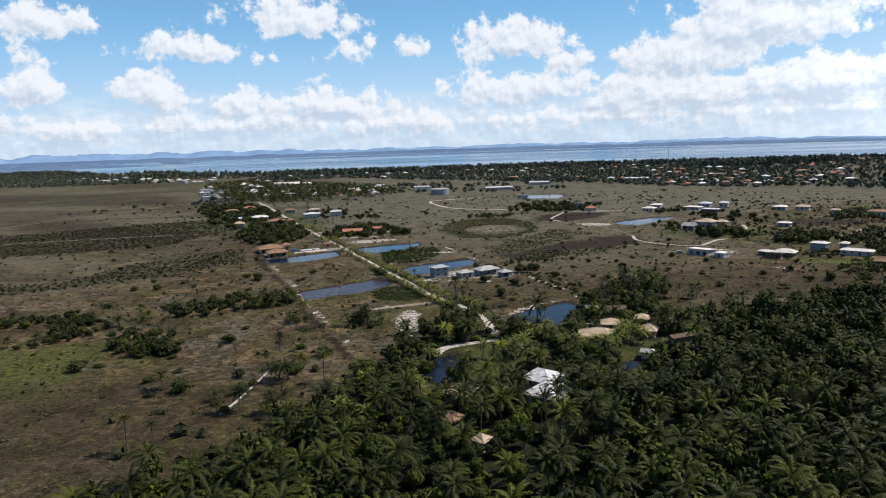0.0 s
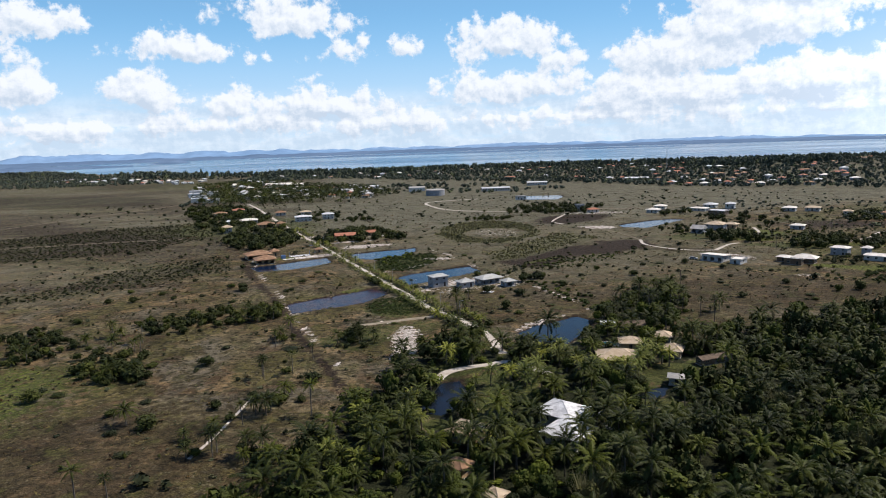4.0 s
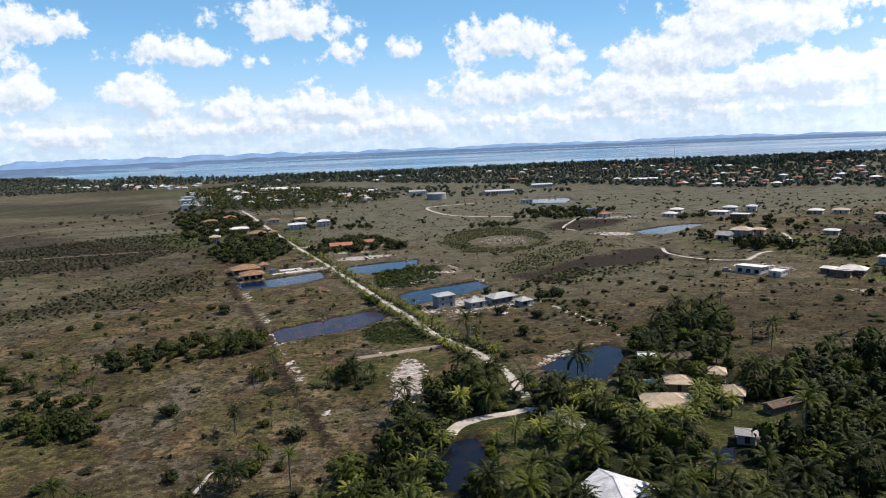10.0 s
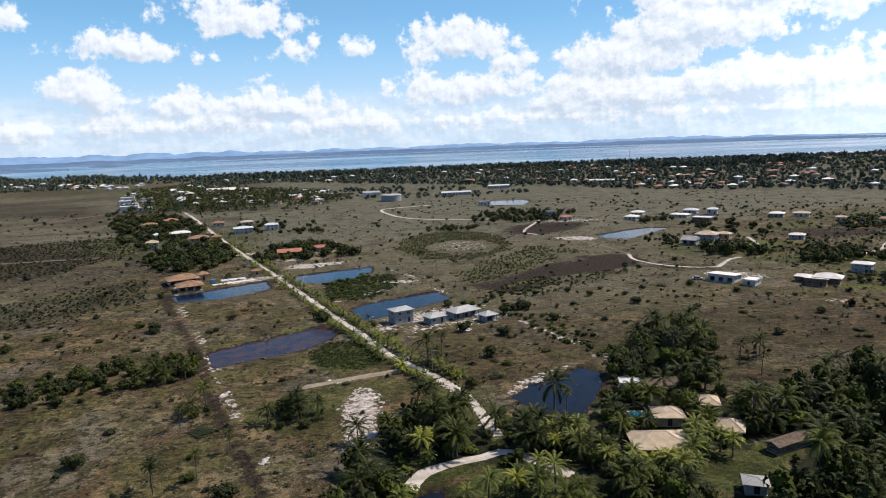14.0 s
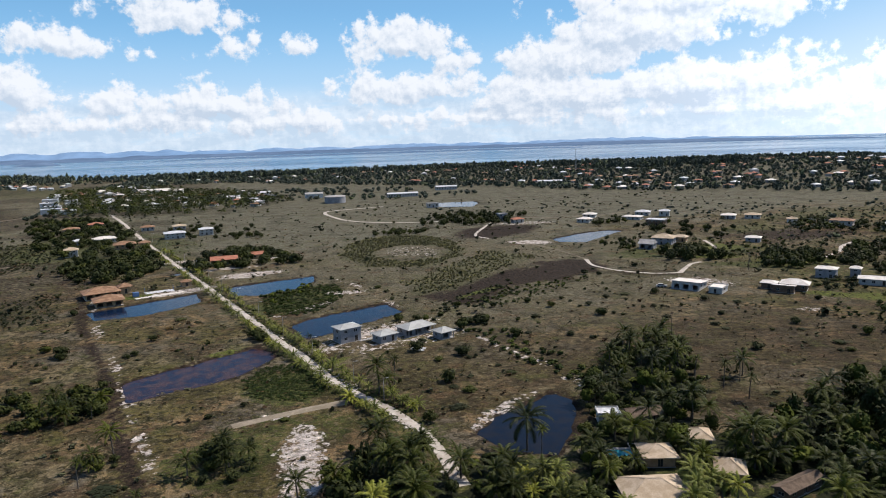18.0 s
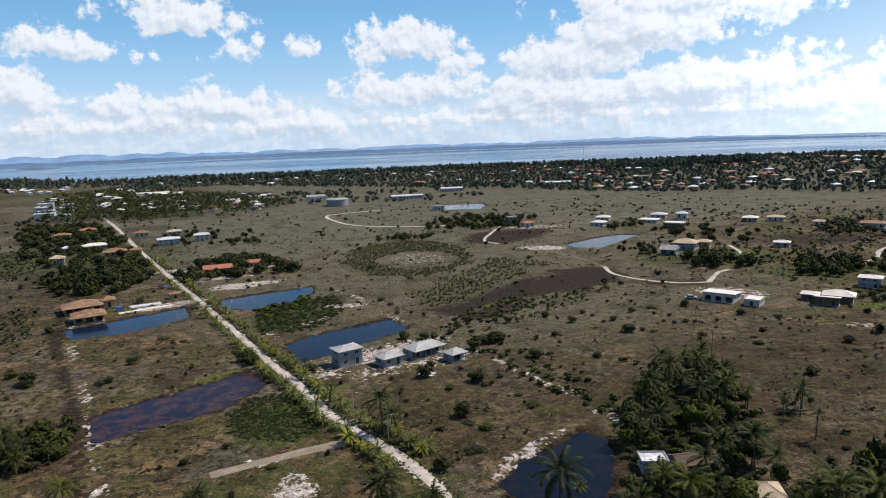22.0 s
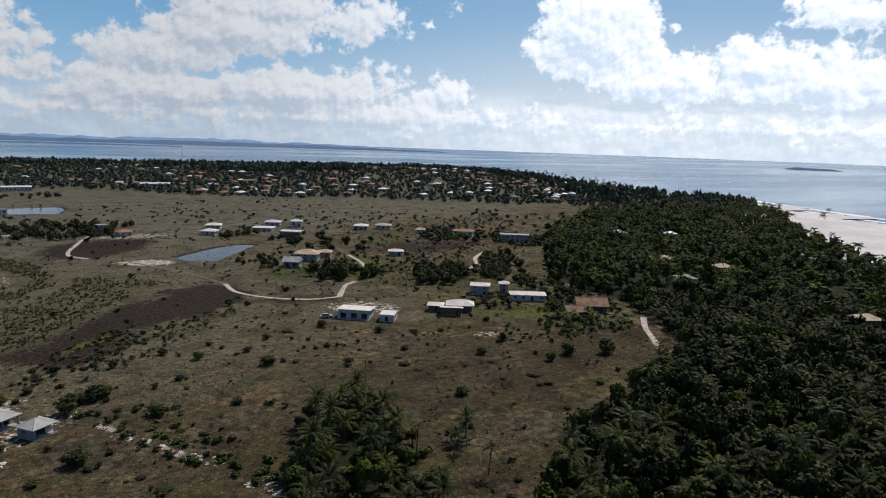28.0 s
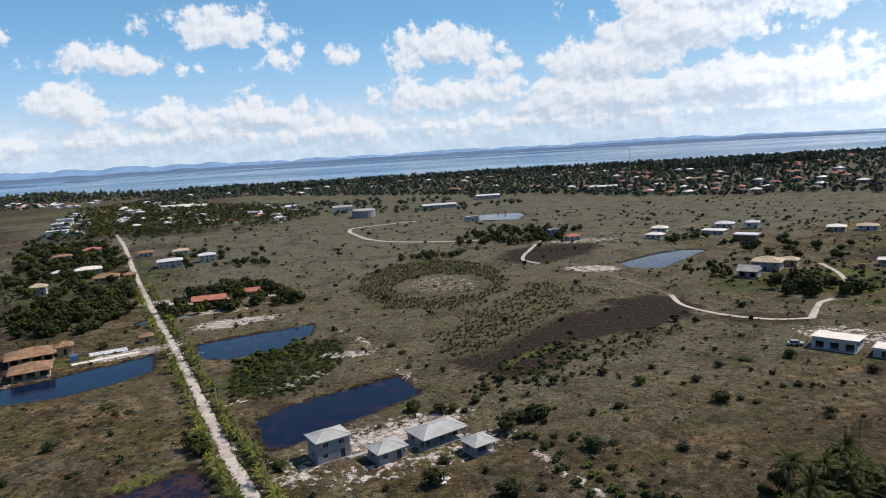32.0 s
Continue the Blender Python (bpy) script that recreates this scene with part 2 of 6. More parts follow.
    olive = k.noise(k.vmath("ADD", at, (21.0, 640.0, 0.0)), 0.11, 4, 0.6)
    c = k.mix(k.ramp(olive, 0.56, 0.66, 0.0, 0.45), c, k.mix(k.ramp(small2, 0.4, 0.6), (0.040, 0.050, 0.014, 1), (0.105, 0.110, 0.032, 1)))
    c = k.mix(k.ramp(olive, 0.42, 0.34, 0.0, 0.7), c, k.mix(k.ramp(small2, 0.4, 0.6), (0.062, 0.036, 0.018, 1), (0.140, 0.098, 0.056, 1)))
    c = lay(c, "peat", k.mix(k.ramp(small2, 0.42, 0.58), (0.014, 0.010, 0.008, 1), (0.044, 0.030, 0.022, 1)), 0.05, 0.5, 0.95)
    c = lay(c, "lawn", k.mix(k.ramp(small2, 0.42, 0.58), (0.075, 0.095, 0.020, 1), (0.125, 0.140, 0.034, 1)), 0.3, 0.7, 0.9)
    c = lay(c, "reedbed", k.mix(k.ramp(small2, 0.42, 0.58), (0.072, 0.072, 0.036, 1), (0.125, 0.122, 0.070, 1)), 0.2, 0.7, 0.8)
    c = lay(c, "sand", k.mix(k.ramp(small, 0.3, 0.7), (0.36, 0.31, 0.275, 1), (0.66, 0.60, 0.56, 1)), 0.46, 0.80, 0.92, 1.5)
    # near-black green wherever the wood zone lies
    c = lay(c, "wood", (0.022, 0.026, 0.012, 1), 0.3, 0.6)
    # shadows of grass clumps painted as dark blotches, with paler ones between
    clump = k.noise(k.vmath("ADD", at, (41.0, 13.0, 0.0)), 0.62, 6, 0.72)
    c = k.mix(k.ramp(clump, 0.51, 0.62, 0.0, 0.75), c, k.vmath("MULTIPLY", c, (0.44, 0.47, 0.42)))
    c = k.mix(k.ramp(clump, 0.46, 0.38, 0.0, 0.6), c, k.vmath("MULTIPLY", c, (1.7, 1.6, 1.4)))
    c = k.mix(k.ramp(grain, 0.46, 0.60, 0.0, 0.7), c, k.vmath("MULTIPLY", c, (0.42, 0.40, 0.38)))
    return c, k.math("ADD", small, k.math("MULTIPLY_ADD", clump, 1.2, k.math("MULTIPLY", grain, 0.4))), 0.4


M = {}
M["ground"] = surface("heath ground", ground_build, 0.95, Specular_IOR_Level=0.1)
M["road"] = surface("pale dirt", two_tone((0.38, 0.33, 0.28), (0.60, 0.55, 0.49), 0.25, 1.8, 0.05), 0.95, Specular_IOR_Level=0.15)
M["track"] = surface("brown dirt track", two_tone((0.13, 0.105, 0.075), (0.22, 0.185, 0.14), 0.3, 2.0, 0.05), 0.95, Specular_IOR_Level=0.1)
M["tan_dirt"] = surface("tan dirt", two_tone((0.22, 0.185, 0.135), (0.33, 0.28, 0.215), 0.3, 2.0, 0.05), 0.95, Specular_IOR_Level=0.1)
M["beach"] = surface("pinkish beach sand", two_tone((0.46, 0.42, 0.38), (0.64, 0.58, 0.53), 0.02, 0.3), 0.4)
M["lawn"] = surface("mown grass", two_tone((0.060, 0.080, 0.022), (0.090, 0.110, 0.032), 0.12, 2.0, 0.05), 0.95, Specular_IOR_Level=0.1)
M["palm_leaf"] = surface("palm leaf", leaf_build((0.010, 0.0150, 0.0035), (0.044, 0.054, 0.009), (0.09, 0.075, 0.025)), 0.55, Specular_IOR_Level=0.09)
M["young_leaf"] = surface("yellow-green palm leaf", leaf_build((0.066, 0.086, 0.016), (0.150, 0.160, 0.030), (0.20, 0.16, 0.05)), 0.6, Specular_IOR_Level=0.15)
M["leaf"] = surface("broad leaf", leaf_build((0.010, 0.0160, 0.004), (0.042, 0.051, 0.011), (0.06, 0.05, 0.025)), 0.7, Specular_IOR_Level=0.15)
M["lush_leaf"] = surface("lush green leaf", leaf_build((0.018, 0.028, 0.006), (0.060, 0.076, 0.014), (0.09, 0.08, 0.03)), 0.75, Specular_IOR_Level=0.1)
M["thicket_leaf"] = surface("low thicket leaf", leaf_build((0.020, 0.032, 0.010), (0.030, 0.044, 0.012), (0.05, 0.05, 0.02)), 0.85, Specular_IOR_Level=0.1)
M["scrub_leaf"] = surface("scrub leaf", leaf_build((0.018, 0.024, 0.011), (0.042, 0.047, 0.022), (0.08, 0.06, 0.035)), 0.8, Specular_IOR_Level=0.15)
M["dull_scrub"] = surface("grey-green scrub leaf", leaf_build((0.050, 0.058, 0.032), (0.092, 0.098, 0.060), (0.12, 0.10, 0.06)), 0.85, Specular_IOR_Level=0.1)
M["brown_scrub"] = surface("brown scrub leaf", leaf_build((0.040, 0.027, 0.015), (0.086, 0.058, 0.034), (0.12, 0.09, 0.05)), 0.85, Specular_IOR_Level=0.1)
M["grass"] = surface("dry tussock grass", leaf_build((0.044, 0.037, 0.018), (0.076, 0.064, 0.032), (0.13, 0.11, 0.07)), 0.9, Specular_IOR_Level=0.15)
M["bamboo_leaf"] = surface("bamboo leaf", leaf_build((0.060, 0.066, 0.018), (0.120, 0.116, 0.034), (0.16, 0.13, 0.05)), 0.7, Specular_IOR_Level=0.15)
M["reed"] = surface("reed", leaf_build((0.085, 0.086, 0.042), (0.150, 0.144, 0.080), (0.15, 0.13, 0.09)), 0.9, Specular_IOR_Level=0.15)
M["bright_scrub"] = surface("bright green scrub", leaf_build((0.024, 0.038, 0.010), (0.058, 0.074, 0.018), (0.09, 0.08, 0.03)), 0.8, Specular_IOR_Level=0.15)
M["bark"] = surface("grey-brown bark", two_tone((0.085, 0.070, 0.055), (0.16, 0.14, 0.115), 1.5, 9.0, 0.03), 0.9)
# leaf colour paled and blued to stand in for distance haze
M["hazed_leaf"] = surface("distant trees", leaf_build((0.042, 0.056, 0.047), (0.088, 0.104, 0.080), (0.08, 0.08, 0.06)), 0.9, Specular_IOR_Level=0.15)
M["grey_tile"] = surface("pale grey roof tile", two_tone((0.36, 0.365, 0.35), (0.46, 0.465, 0.45), 0.4, 5.0, 0.03), 0.75)
M["white_roof"] = surface("white metal roofing", two_tone((0.50, 0.50, 0.51), (0.80, 0.80, 0.80), 0.7, 3.5), 0.5)
M["tan_tile"] = surface("tan clay tile", two_tone((0.42, 0.32, 0.21), (0.60, 0.48, 0.35), 0.5, 5.0, 0.04), 0.85)
M["orange_tile"] = surface("weathered orange tile", two_tone((0.21, 0.115, 0.062), (0.36, 0.215, 0.125), 0.6, 5.0, 0.04), 0.85)
M["red_tile"] = surface("red clay tile", two_tone((0.34, 0.12, 0.07), (0.46, 0.20, 0.12), 0.6, 5.0, 0.04), 0.85)
M["thatch"] = surface("brown thatch", two_tone((0.095, 0.065, 0.045), (0.16, 0.115, 0.08), 1.0, 8.0, 0.05), 0.95)
M["cream_roof"] = surface("cream coated roofing", two_tone((0.68, 0.62, 0.55), (0.82, 0.77, 0.70), 0.4, 3.0), 0.7)
M["concrete"] = surface("raw concrete", two_tone((0.30, 0.29, 0.28), (0.42, 0.41, 0.39), 0.5, 4.0, 0.02), 0.9)
M["white_wall"] = surface("white render", two_tone((0.36, 0.36, 0.345), (0.46, 0.46, 0.445), 0.5, 3.0), 0.85)
M["bright_wall"] = surface("clean white render", two_tone((0.60, 0.60, 0.585), (0.74, 0.74, 0.72), 0.5, 3.0), 0.8)
M["grey_wall"] = surface("pale grey-blue render", two_tone((0.22, 0.23, 0.25), (0.30, 0.31, 0.33), 0.5, 3.0), 0.85)
M["brown_wall"] = surface("brown timber wall", two_tone((0.10, 0.060, 0.035), (0.17, 0.11, 0.07), 0.8, 6.0), 0.75)
M["ochre_wall"] = surface("ochre render", two_tone((0.36, 0.24, 0.13), (0.46, 0.32, 0.19), 0.6, 4.0), 0.85)
M["blue_paint"] = surface("blue paint", two_tone((0.06, 0.13, 0.30), (0.10, 0.19, 0.38), 0.8, 4.0), 0.6)
M["timber"] = surface("weathered timber", two_tone((0.13, 0.095, 0.065), (0.22, 0.17, 0.12), 1.2, 8.0), 0.8)
M["glass"] = surface("window glass", lambda k, at: (0.02, 0.025, 0.03, 1), 0.06)
M["steel"] = surface("galvanised steel", two_tone((0.30, 0.31, 0.32), (0.45, 0.46, 0.47), 0.8, 6.0), 0.45, Metallic=0.8)
M["pool"] = surface("pool water", lambda k, at: (0.05, 0.42, 0.44, 1), 0.06)


def water_build(deep, weed, low=0.46, high=0.58):
    def build(k, at):
        n = k.noise(at, 0.22, 8, 0.74)
        c = k.mix(k.ramp(n, low, high), (*deep, 1), (*weed, 1))
        return c, k.noise(at, 1.6, 4, 0.6), 0.03
    return build


M["water"] = surface("pond water", water_build((0.004, 0.012, 0.034), (0.007, 0.018, 0.044)), 0.10, IOR=1.22)
M["weedy_water"] = surface("pond water with reddish weed", water_build((0.010, 0.010, 0.024), (0.052, 0.027, 0.024), 0.43, 0.58), 0.2, IOR=1.2)
M["brown_water"] = surface("dark pond water with a little weed", water_build((0.005, 0.010, 0.026), (0.026, 0.016, 0.020), 0.50, 0.64), 0.12, IOR=1.22)
M["dark_water"] = surface("peaty pond water", water_build((0.006, 0.009, 0.016), (0.012, 0.012, 0.014)), 0.08, IOR=1.22)


def sea_build(k, at):
    n = k.noise(k.vmath("MULTIPLY", at, (0.0012, 0.004, 0.0)), 1.0, 5, 0.6)
    c = k.mix(k.ramp(n, 0.40, 0.62), (0.012, 0.078, 0.180, 1), (0.060, 0.155, 0.245, 1))
    return c, k.noise(at, 0.12, 5, 0.65), 0.30


def wind(k, at):
    """Smooth and ruffled stretches of water."""
    return k.ramp(k.noise(k.vmath("MULTIPLY", at, (0.0009, 0.0028, 0.0)), 1.0, 6, 0.65), 0.35, 0.65, 0.17, 0.28)


M["sea"] = surface("sea water", sea_build, 0.2, wind)
M["foam"] = surface("surf foam", two_tone((0.70, 0.74, 0.76), (0.86, 0.88, 0.89), 0.05, 0.4), 0.7)
# aerial haze is mixed straight into the blue of far shore and hills
M["hazed_land"] = surface("hazy far shore", two_tone((0.115, 0.180, 0.285), (0.145, 0.215, 0.325), 0.002, 0.02), 1.0, Specular_IOR_Level=0.0)
M["hazed_hill"] = surface("hazy blue hills", two_tone((0.20, 0.33, 0.52), (0.24, 0.37, 0.56), 0.001, 0.01), 1.0, Specular_IOR_Level=0.0)

# ---------------------------------------------------------------- mesh helpers


def mesh_of(name, verts, faces, mat, smooth=False):
    me = bpy.data.meshes.new(name)
    me.from_pydata([tuple(v) for v in verts], [], [tuple(f) for f in faces])
    me.materials.append(mat)
    if smooth:
        me.polygons.foreach_set("use_smooth", np.ones(len(me.polygons), dtype=bool))
    me.update()
    return me


def tri_mesh(name, verts, tris, mat):
    """A large triangle mesh from arrays."""
    me = bpy.data.meshes.new(name)
    me.vertices.add(len(verts))
    me.vertices.foreach_set("co", np.asarray(verts, dtype=np.float32).ravel())
    me.loops.add(len(tris) * 3)
    me.loops.foreach_set("vertex_index", np.asarray(tris, dtype=np.int32).ravel())
    me.polygons.add(len(tris))
    me.polygons.foreach_set("loop_start", np.arange(0, len(tris) * 3, 3, dtype=np.int32))
    me.materials.append(mat)
    me.update(calc_edges=True)
    return me


def part(name, me, parent, label=""):
    ob = new(name, me)
    ob.parent = parent
    if label:
        tagged(ob, label)
    return ob


class Shape:
    """Boxes, prisms and quads gathered into one mesh."""

    def __init__(self):
        self.v, self.f = [], []

    def face(self, *pts):
        i = len(self.v)
        self.v += [tuple(p) for p in pts]
        self.f.append(tuple(range(i, i + len(pts))))

    def box(self, x0, y0, z0, x1, y1, z1):
        i = len(self.v)
        self.v += [(x, y, z) for z in (z0, z1) for x, y in ((x0, y0), (x1, y0), (x1, y1), (x0, y1))]
        for q in ((3, 2, 1, 0), (4, 5, 6, 7), (0, 1, 5, 4), (1, 2, 6, 5), (2, 3, 7, 6), (3, 0, 4, 7)):
            self.f.append(tuple(i + a for a in q))
        return self

    def tube(self, x, y, z0, z1, r0, r1, n=8):
        i = len(self.v)
        for z, r in ((z0, r0), (z1, r1)):
            self.v += [(x + r * math.cos(6.2832 * a / n), y + r * math.sin(6.2832 * a / n), z) for a in range(n)]
        for a in range(n):
            b = (a + 1) % n
            self.f.append((i + a, i + b, i + n + b, i + n + a))
        self.f += [tuple(range(i + n - 1, i - 1, -1)), tuple(range(i + n, i + 2 * n))]
        return self

    def turned(self, m):
        self.v = [tuple(m @ Vector(p)) for p in self.v]
        return self

    def mesh(self, name, mat):
        return mesh_of(name, self.v, self.f, mat)


def polygon_distance(x, y, poly):
    """Signed distance to a closed polygon, negative inside."""
    best = np.full(x.shape, 1e12)
    inside = np.zeros(x.shape, dtype=bool)
    for (ax, ay), (bx, by) in zip(poly, poly[1:] + poly[:1]):
        ex, ey = bx - ax, by - ay
        t = np.clip(((x - ax) * ex + (y - ay) * ey) / (ex * ex + ey * ey), 0, 1)
        best = np.minimum(best, (x - ax - t * ex) ** 2 + (y - ay - t * ey) ** 2)
        if by != ay:
            inside ^= ((ay > y) != (by > y)) & (x < ex * (y - ay) / ey + ax)
    d = np.sqrt(best)
    return np.where(inside, -d, d)


def line_distance(x, y, line):
    best = np.full(x.shape, 1e12)
    for (ax, ay), (bx, by) in zip(line, line[1:]):
        ex, ey = bx - ax, by - ay
        t = np.clip(((x - ax) * ex + (y - ay) * ey) / (ex * ex + ey * ey), 0, 1)
        best = np.minimum(best, (x - ax - t * ex) ** 2 + (y - ay - t * ey) ** 2)
    return np.sqrt(best)


def wobble(x, y, size, seed=0.0):
    """Smooth irregularity of about -1 to 1."""
    a = x / size + seed * 3.1
    b = y / size - seed * 1.7
    return (np.sin(a * 2.1 + 1.3 * np.sin(b * 1.7)) + np.sin(b * 2.7 + 1.1 * np.sin(a * 2.3 + 1.0)) + 0.6 * np.sin(a * 5.1 - b * 4.3) + 0.5 * np.sin(a * 4.7 + b * 6.1)) / 3.1


def soft(d, width):
    """1 well inside, 0 well outside of a signed distance."""
    return np.clip(0.5 - d / width, 0, 1)


def ellipse(x, y, cx, cy, rx, ry, turn=0.0):
    c, s = math.cos(radians(turn)), math.sin(radians(turn))
    u, v = (x - cx) * c + (y - cy) * s, -(x - cx) * s + (y - cy) * c
    return (np.sqrt((u / rx) ** 2 + (v / ry) ** 2) - 1) * min(rx, ry)


# ---------------------------------------------------------------- plan of the land
COAST = [(-4800, -3000), (-4800, 1800), (-2600, 2300), (-1350, 2250), (-800, 1850), (-560, 1620), (-100, 1560), (400, 1530), (800, 1500),
         (1040, 1440), (990, 1150), (930, 850), (820, 640), (730, 480), (690, 390), (650, 260), (560, 50), (400, -200), (300, -3000)]
PONDS = {
    "a": [(-114, 378), (-96, 391), (-78, 404), (-72, 386), (-88, 370), (-106, 365)],
    "b": [(-66, 413), (-58, 418), (-29, 431), (-28, 417), (-37, 402), (-52, 393), (-61, 397)],
    "c": [(-31, 340), (-26, 348), (3, 365), (9, 351), (-8, 336), (-17, 327), (-25, 323)],
    "d": [(-72, 290), (-39, 317), (-32, 306), (-41, 289), (-66, 275)],
    "e": [(18, 241), (25, 249), (40, 260), (45, 256), (41, 243), (33, 228), (24, 231)],
    "f": [(-10, 176), (-9, 186), (-5, 195), (-1, 198), (1, 189), (0, 178), (-5, 173)],
    "g": [(111, 510), (135, 528), (155, 537), (165, 532), (147, 513), (125, 491), (112, 498)],
    "h": [(62, 779), (114, 783), (98, 733), (67, 742)],
    "j": [(43, 182), (46, 187), (51, 189), (53, 188), (50, 183), (46, 180.5)],
    "i": [(-103, 452), (-100, 456), (-96, 454), (-98, 449)],
}
ROADS = {
    "main": [(12, 218), (8, 239), (0, 257), (-12, 276), (-25, 305), (-36, 328), (-53, 366), (-79, 423), (-112, 494), (-155, 589), (-212, 719), (-254, 808)],
    "side": [(-10, 264), (-22, 260), (-36, 254)],
    "sandy": [(24, 199), (14, 210), (8, 208.5), (2, 206.5), (-4, 203), (-7, 197)],
    "drive": [(-110, 492), (-91, 481), (-75, 487), (-53, 489)],
    "ditch": [(-128, 418), (-105, 356), (-77, 298), (-62, 262), (-50, 235), (-38, 211), (-29, 191)],
    "footpath": [(-57, 152), (-55.5, 163), (-54, 187)],
    "north": [(91, 602), (82, 581), (68, 540), (74, 522)],
    "faint": [(88, 505), (99, 478), (105, 455), (108, 436)],
    "east": [(108, 436), (106, 419), (113, 403), (125, 393), (137, 391)],
    "yard": [(137, 391), (143, 399), (151, 409), (158, 413)],
    "garden": [(192, 475), (187, 455), (178, 434), (174, 424)],
    "loop": [(15, 760), (-15, 749), (-38, 732), (-32, 694), (-16, 655), (5, 636), (43, 623), (71, 622)],
    "hill": [(217, 304), (205, 295), (197, 287), (189, 279)],
    "upper": [(218, 408), (236, 420), (249, 435), (268, 449)],
    "cross": [(60, 620), (105, 625), (160, 615), (230, 640), (300, 690)],
    "left_far": [(-408, 578), (-379, 660), (-313, 834)],
    "left_near": [(-330, 470), (-260, 490), (-200, 500)],
}
WIDTHS = {"main": 2.35, "side": 2.7, "sandy": 2.6, "drive": 3.6, "east": 1.5, "garden": 1.6, "north": 1.7, "faint": 0.9, "yard": 1.8, "ditch": 0.4, "footpath": 0.55, "loop": 2.8, "hill": 1.8, "upper": 1.8, "cross": 2.4, "left_far": 3.0, "left_near": 2.4}
WOOD = [(-80, 40), (-66, 108), (-50, 128), (-35, 137), (-29, 172), (-18, 203), (-12, 226), (-8, 239), (-2, 241), (4, 233), (8, 222), (14, 232), (24, 228), (33, 224), (44, 238), (48, 262), (66, 288),
        (84, 302), (88, 282), (79, 258), (66, 240), (75, 227), (111, 250), (143, 258), (174, 269), (202, 280), (228, 318), (238, 372), (300, 430), (380, 500), (520, 575), (820, 600),
        (700, 470), (600, 425), (500, 345), (420, 275), (350, 120), (250, -50), (0, 0)]


# burnt peat hollow
PEAT = [(18, 372), (34, 360), (58, 384), (84, 398), (108, 416), (112, 432), (98, 436), (70, 420), (38, 393)]

# dark bands of dense scrub over the western heath
SCRUB_BANDS = [[(-346, 528), (-282, 578), (-225, 599), (-184, 514), (-198, 444), (-252, 418), (-330, 392), (-420, 460)],
               [(-198, 317), (-188, 369), (-141, 423), (-122, 369), (-149, 332), (-197, 298), (-260, 285), (-300, 330)],
               [(-758, 1079), (-426, 961), (-356, 870), (-350, 789), (-583, 828), (-900, 900)]]

# grassy clearings in the palm wood: place and radius
GLADES = [(58, 199, 8), (30, 219, 6), (6, 201, 4.5), (12, 187, 8), (22, 195, 5), (48, 193, 5), (67, 205, 5), (4, 170, 4), (36, 204, 4), (31, 171, 4), (52, 214, 5), (-4, 207, 4), (-6, 167, 4), (7, 180, 6), (6, 200, 7), (0, 197, 6), (28, 221, 7), (46, 178, 5), (21, 200, 6), (45, 199, 7), (50, 176, 4)]


def rise(x, y):
    """Height of the low hill on which the seaside town stands."""
    return 15.0 * np.exp(-((np.asarray(x) - 640) / 260.0) ** 2 - ((np.asarray(y) - 1060) / 230.0) ** 2) + 5.0 * np.exp(-((np.asarray(x) - 150) / 300.0) ** 2 - ((np.asarray(y) - 1330) / 140.0) ** 2)


# ---------------------------------------------------------------- ground: one sheet to the horizon


def spaced(low, high, step, reach_low, reach_high):
    inner = list(np.arange(low, high + 0.1, step))
    up, d, a = [], step, high
    while a < reach_high:
        d = min(d * 1.10, 160)
        a += d
        up.append(a)
    down, d, a = [], step, low
    while a > reach_low:
        d = min(d * 1.10, 160)
        a -= d
        down.append(a)
    return np.array(down[::-1] + inner + up)


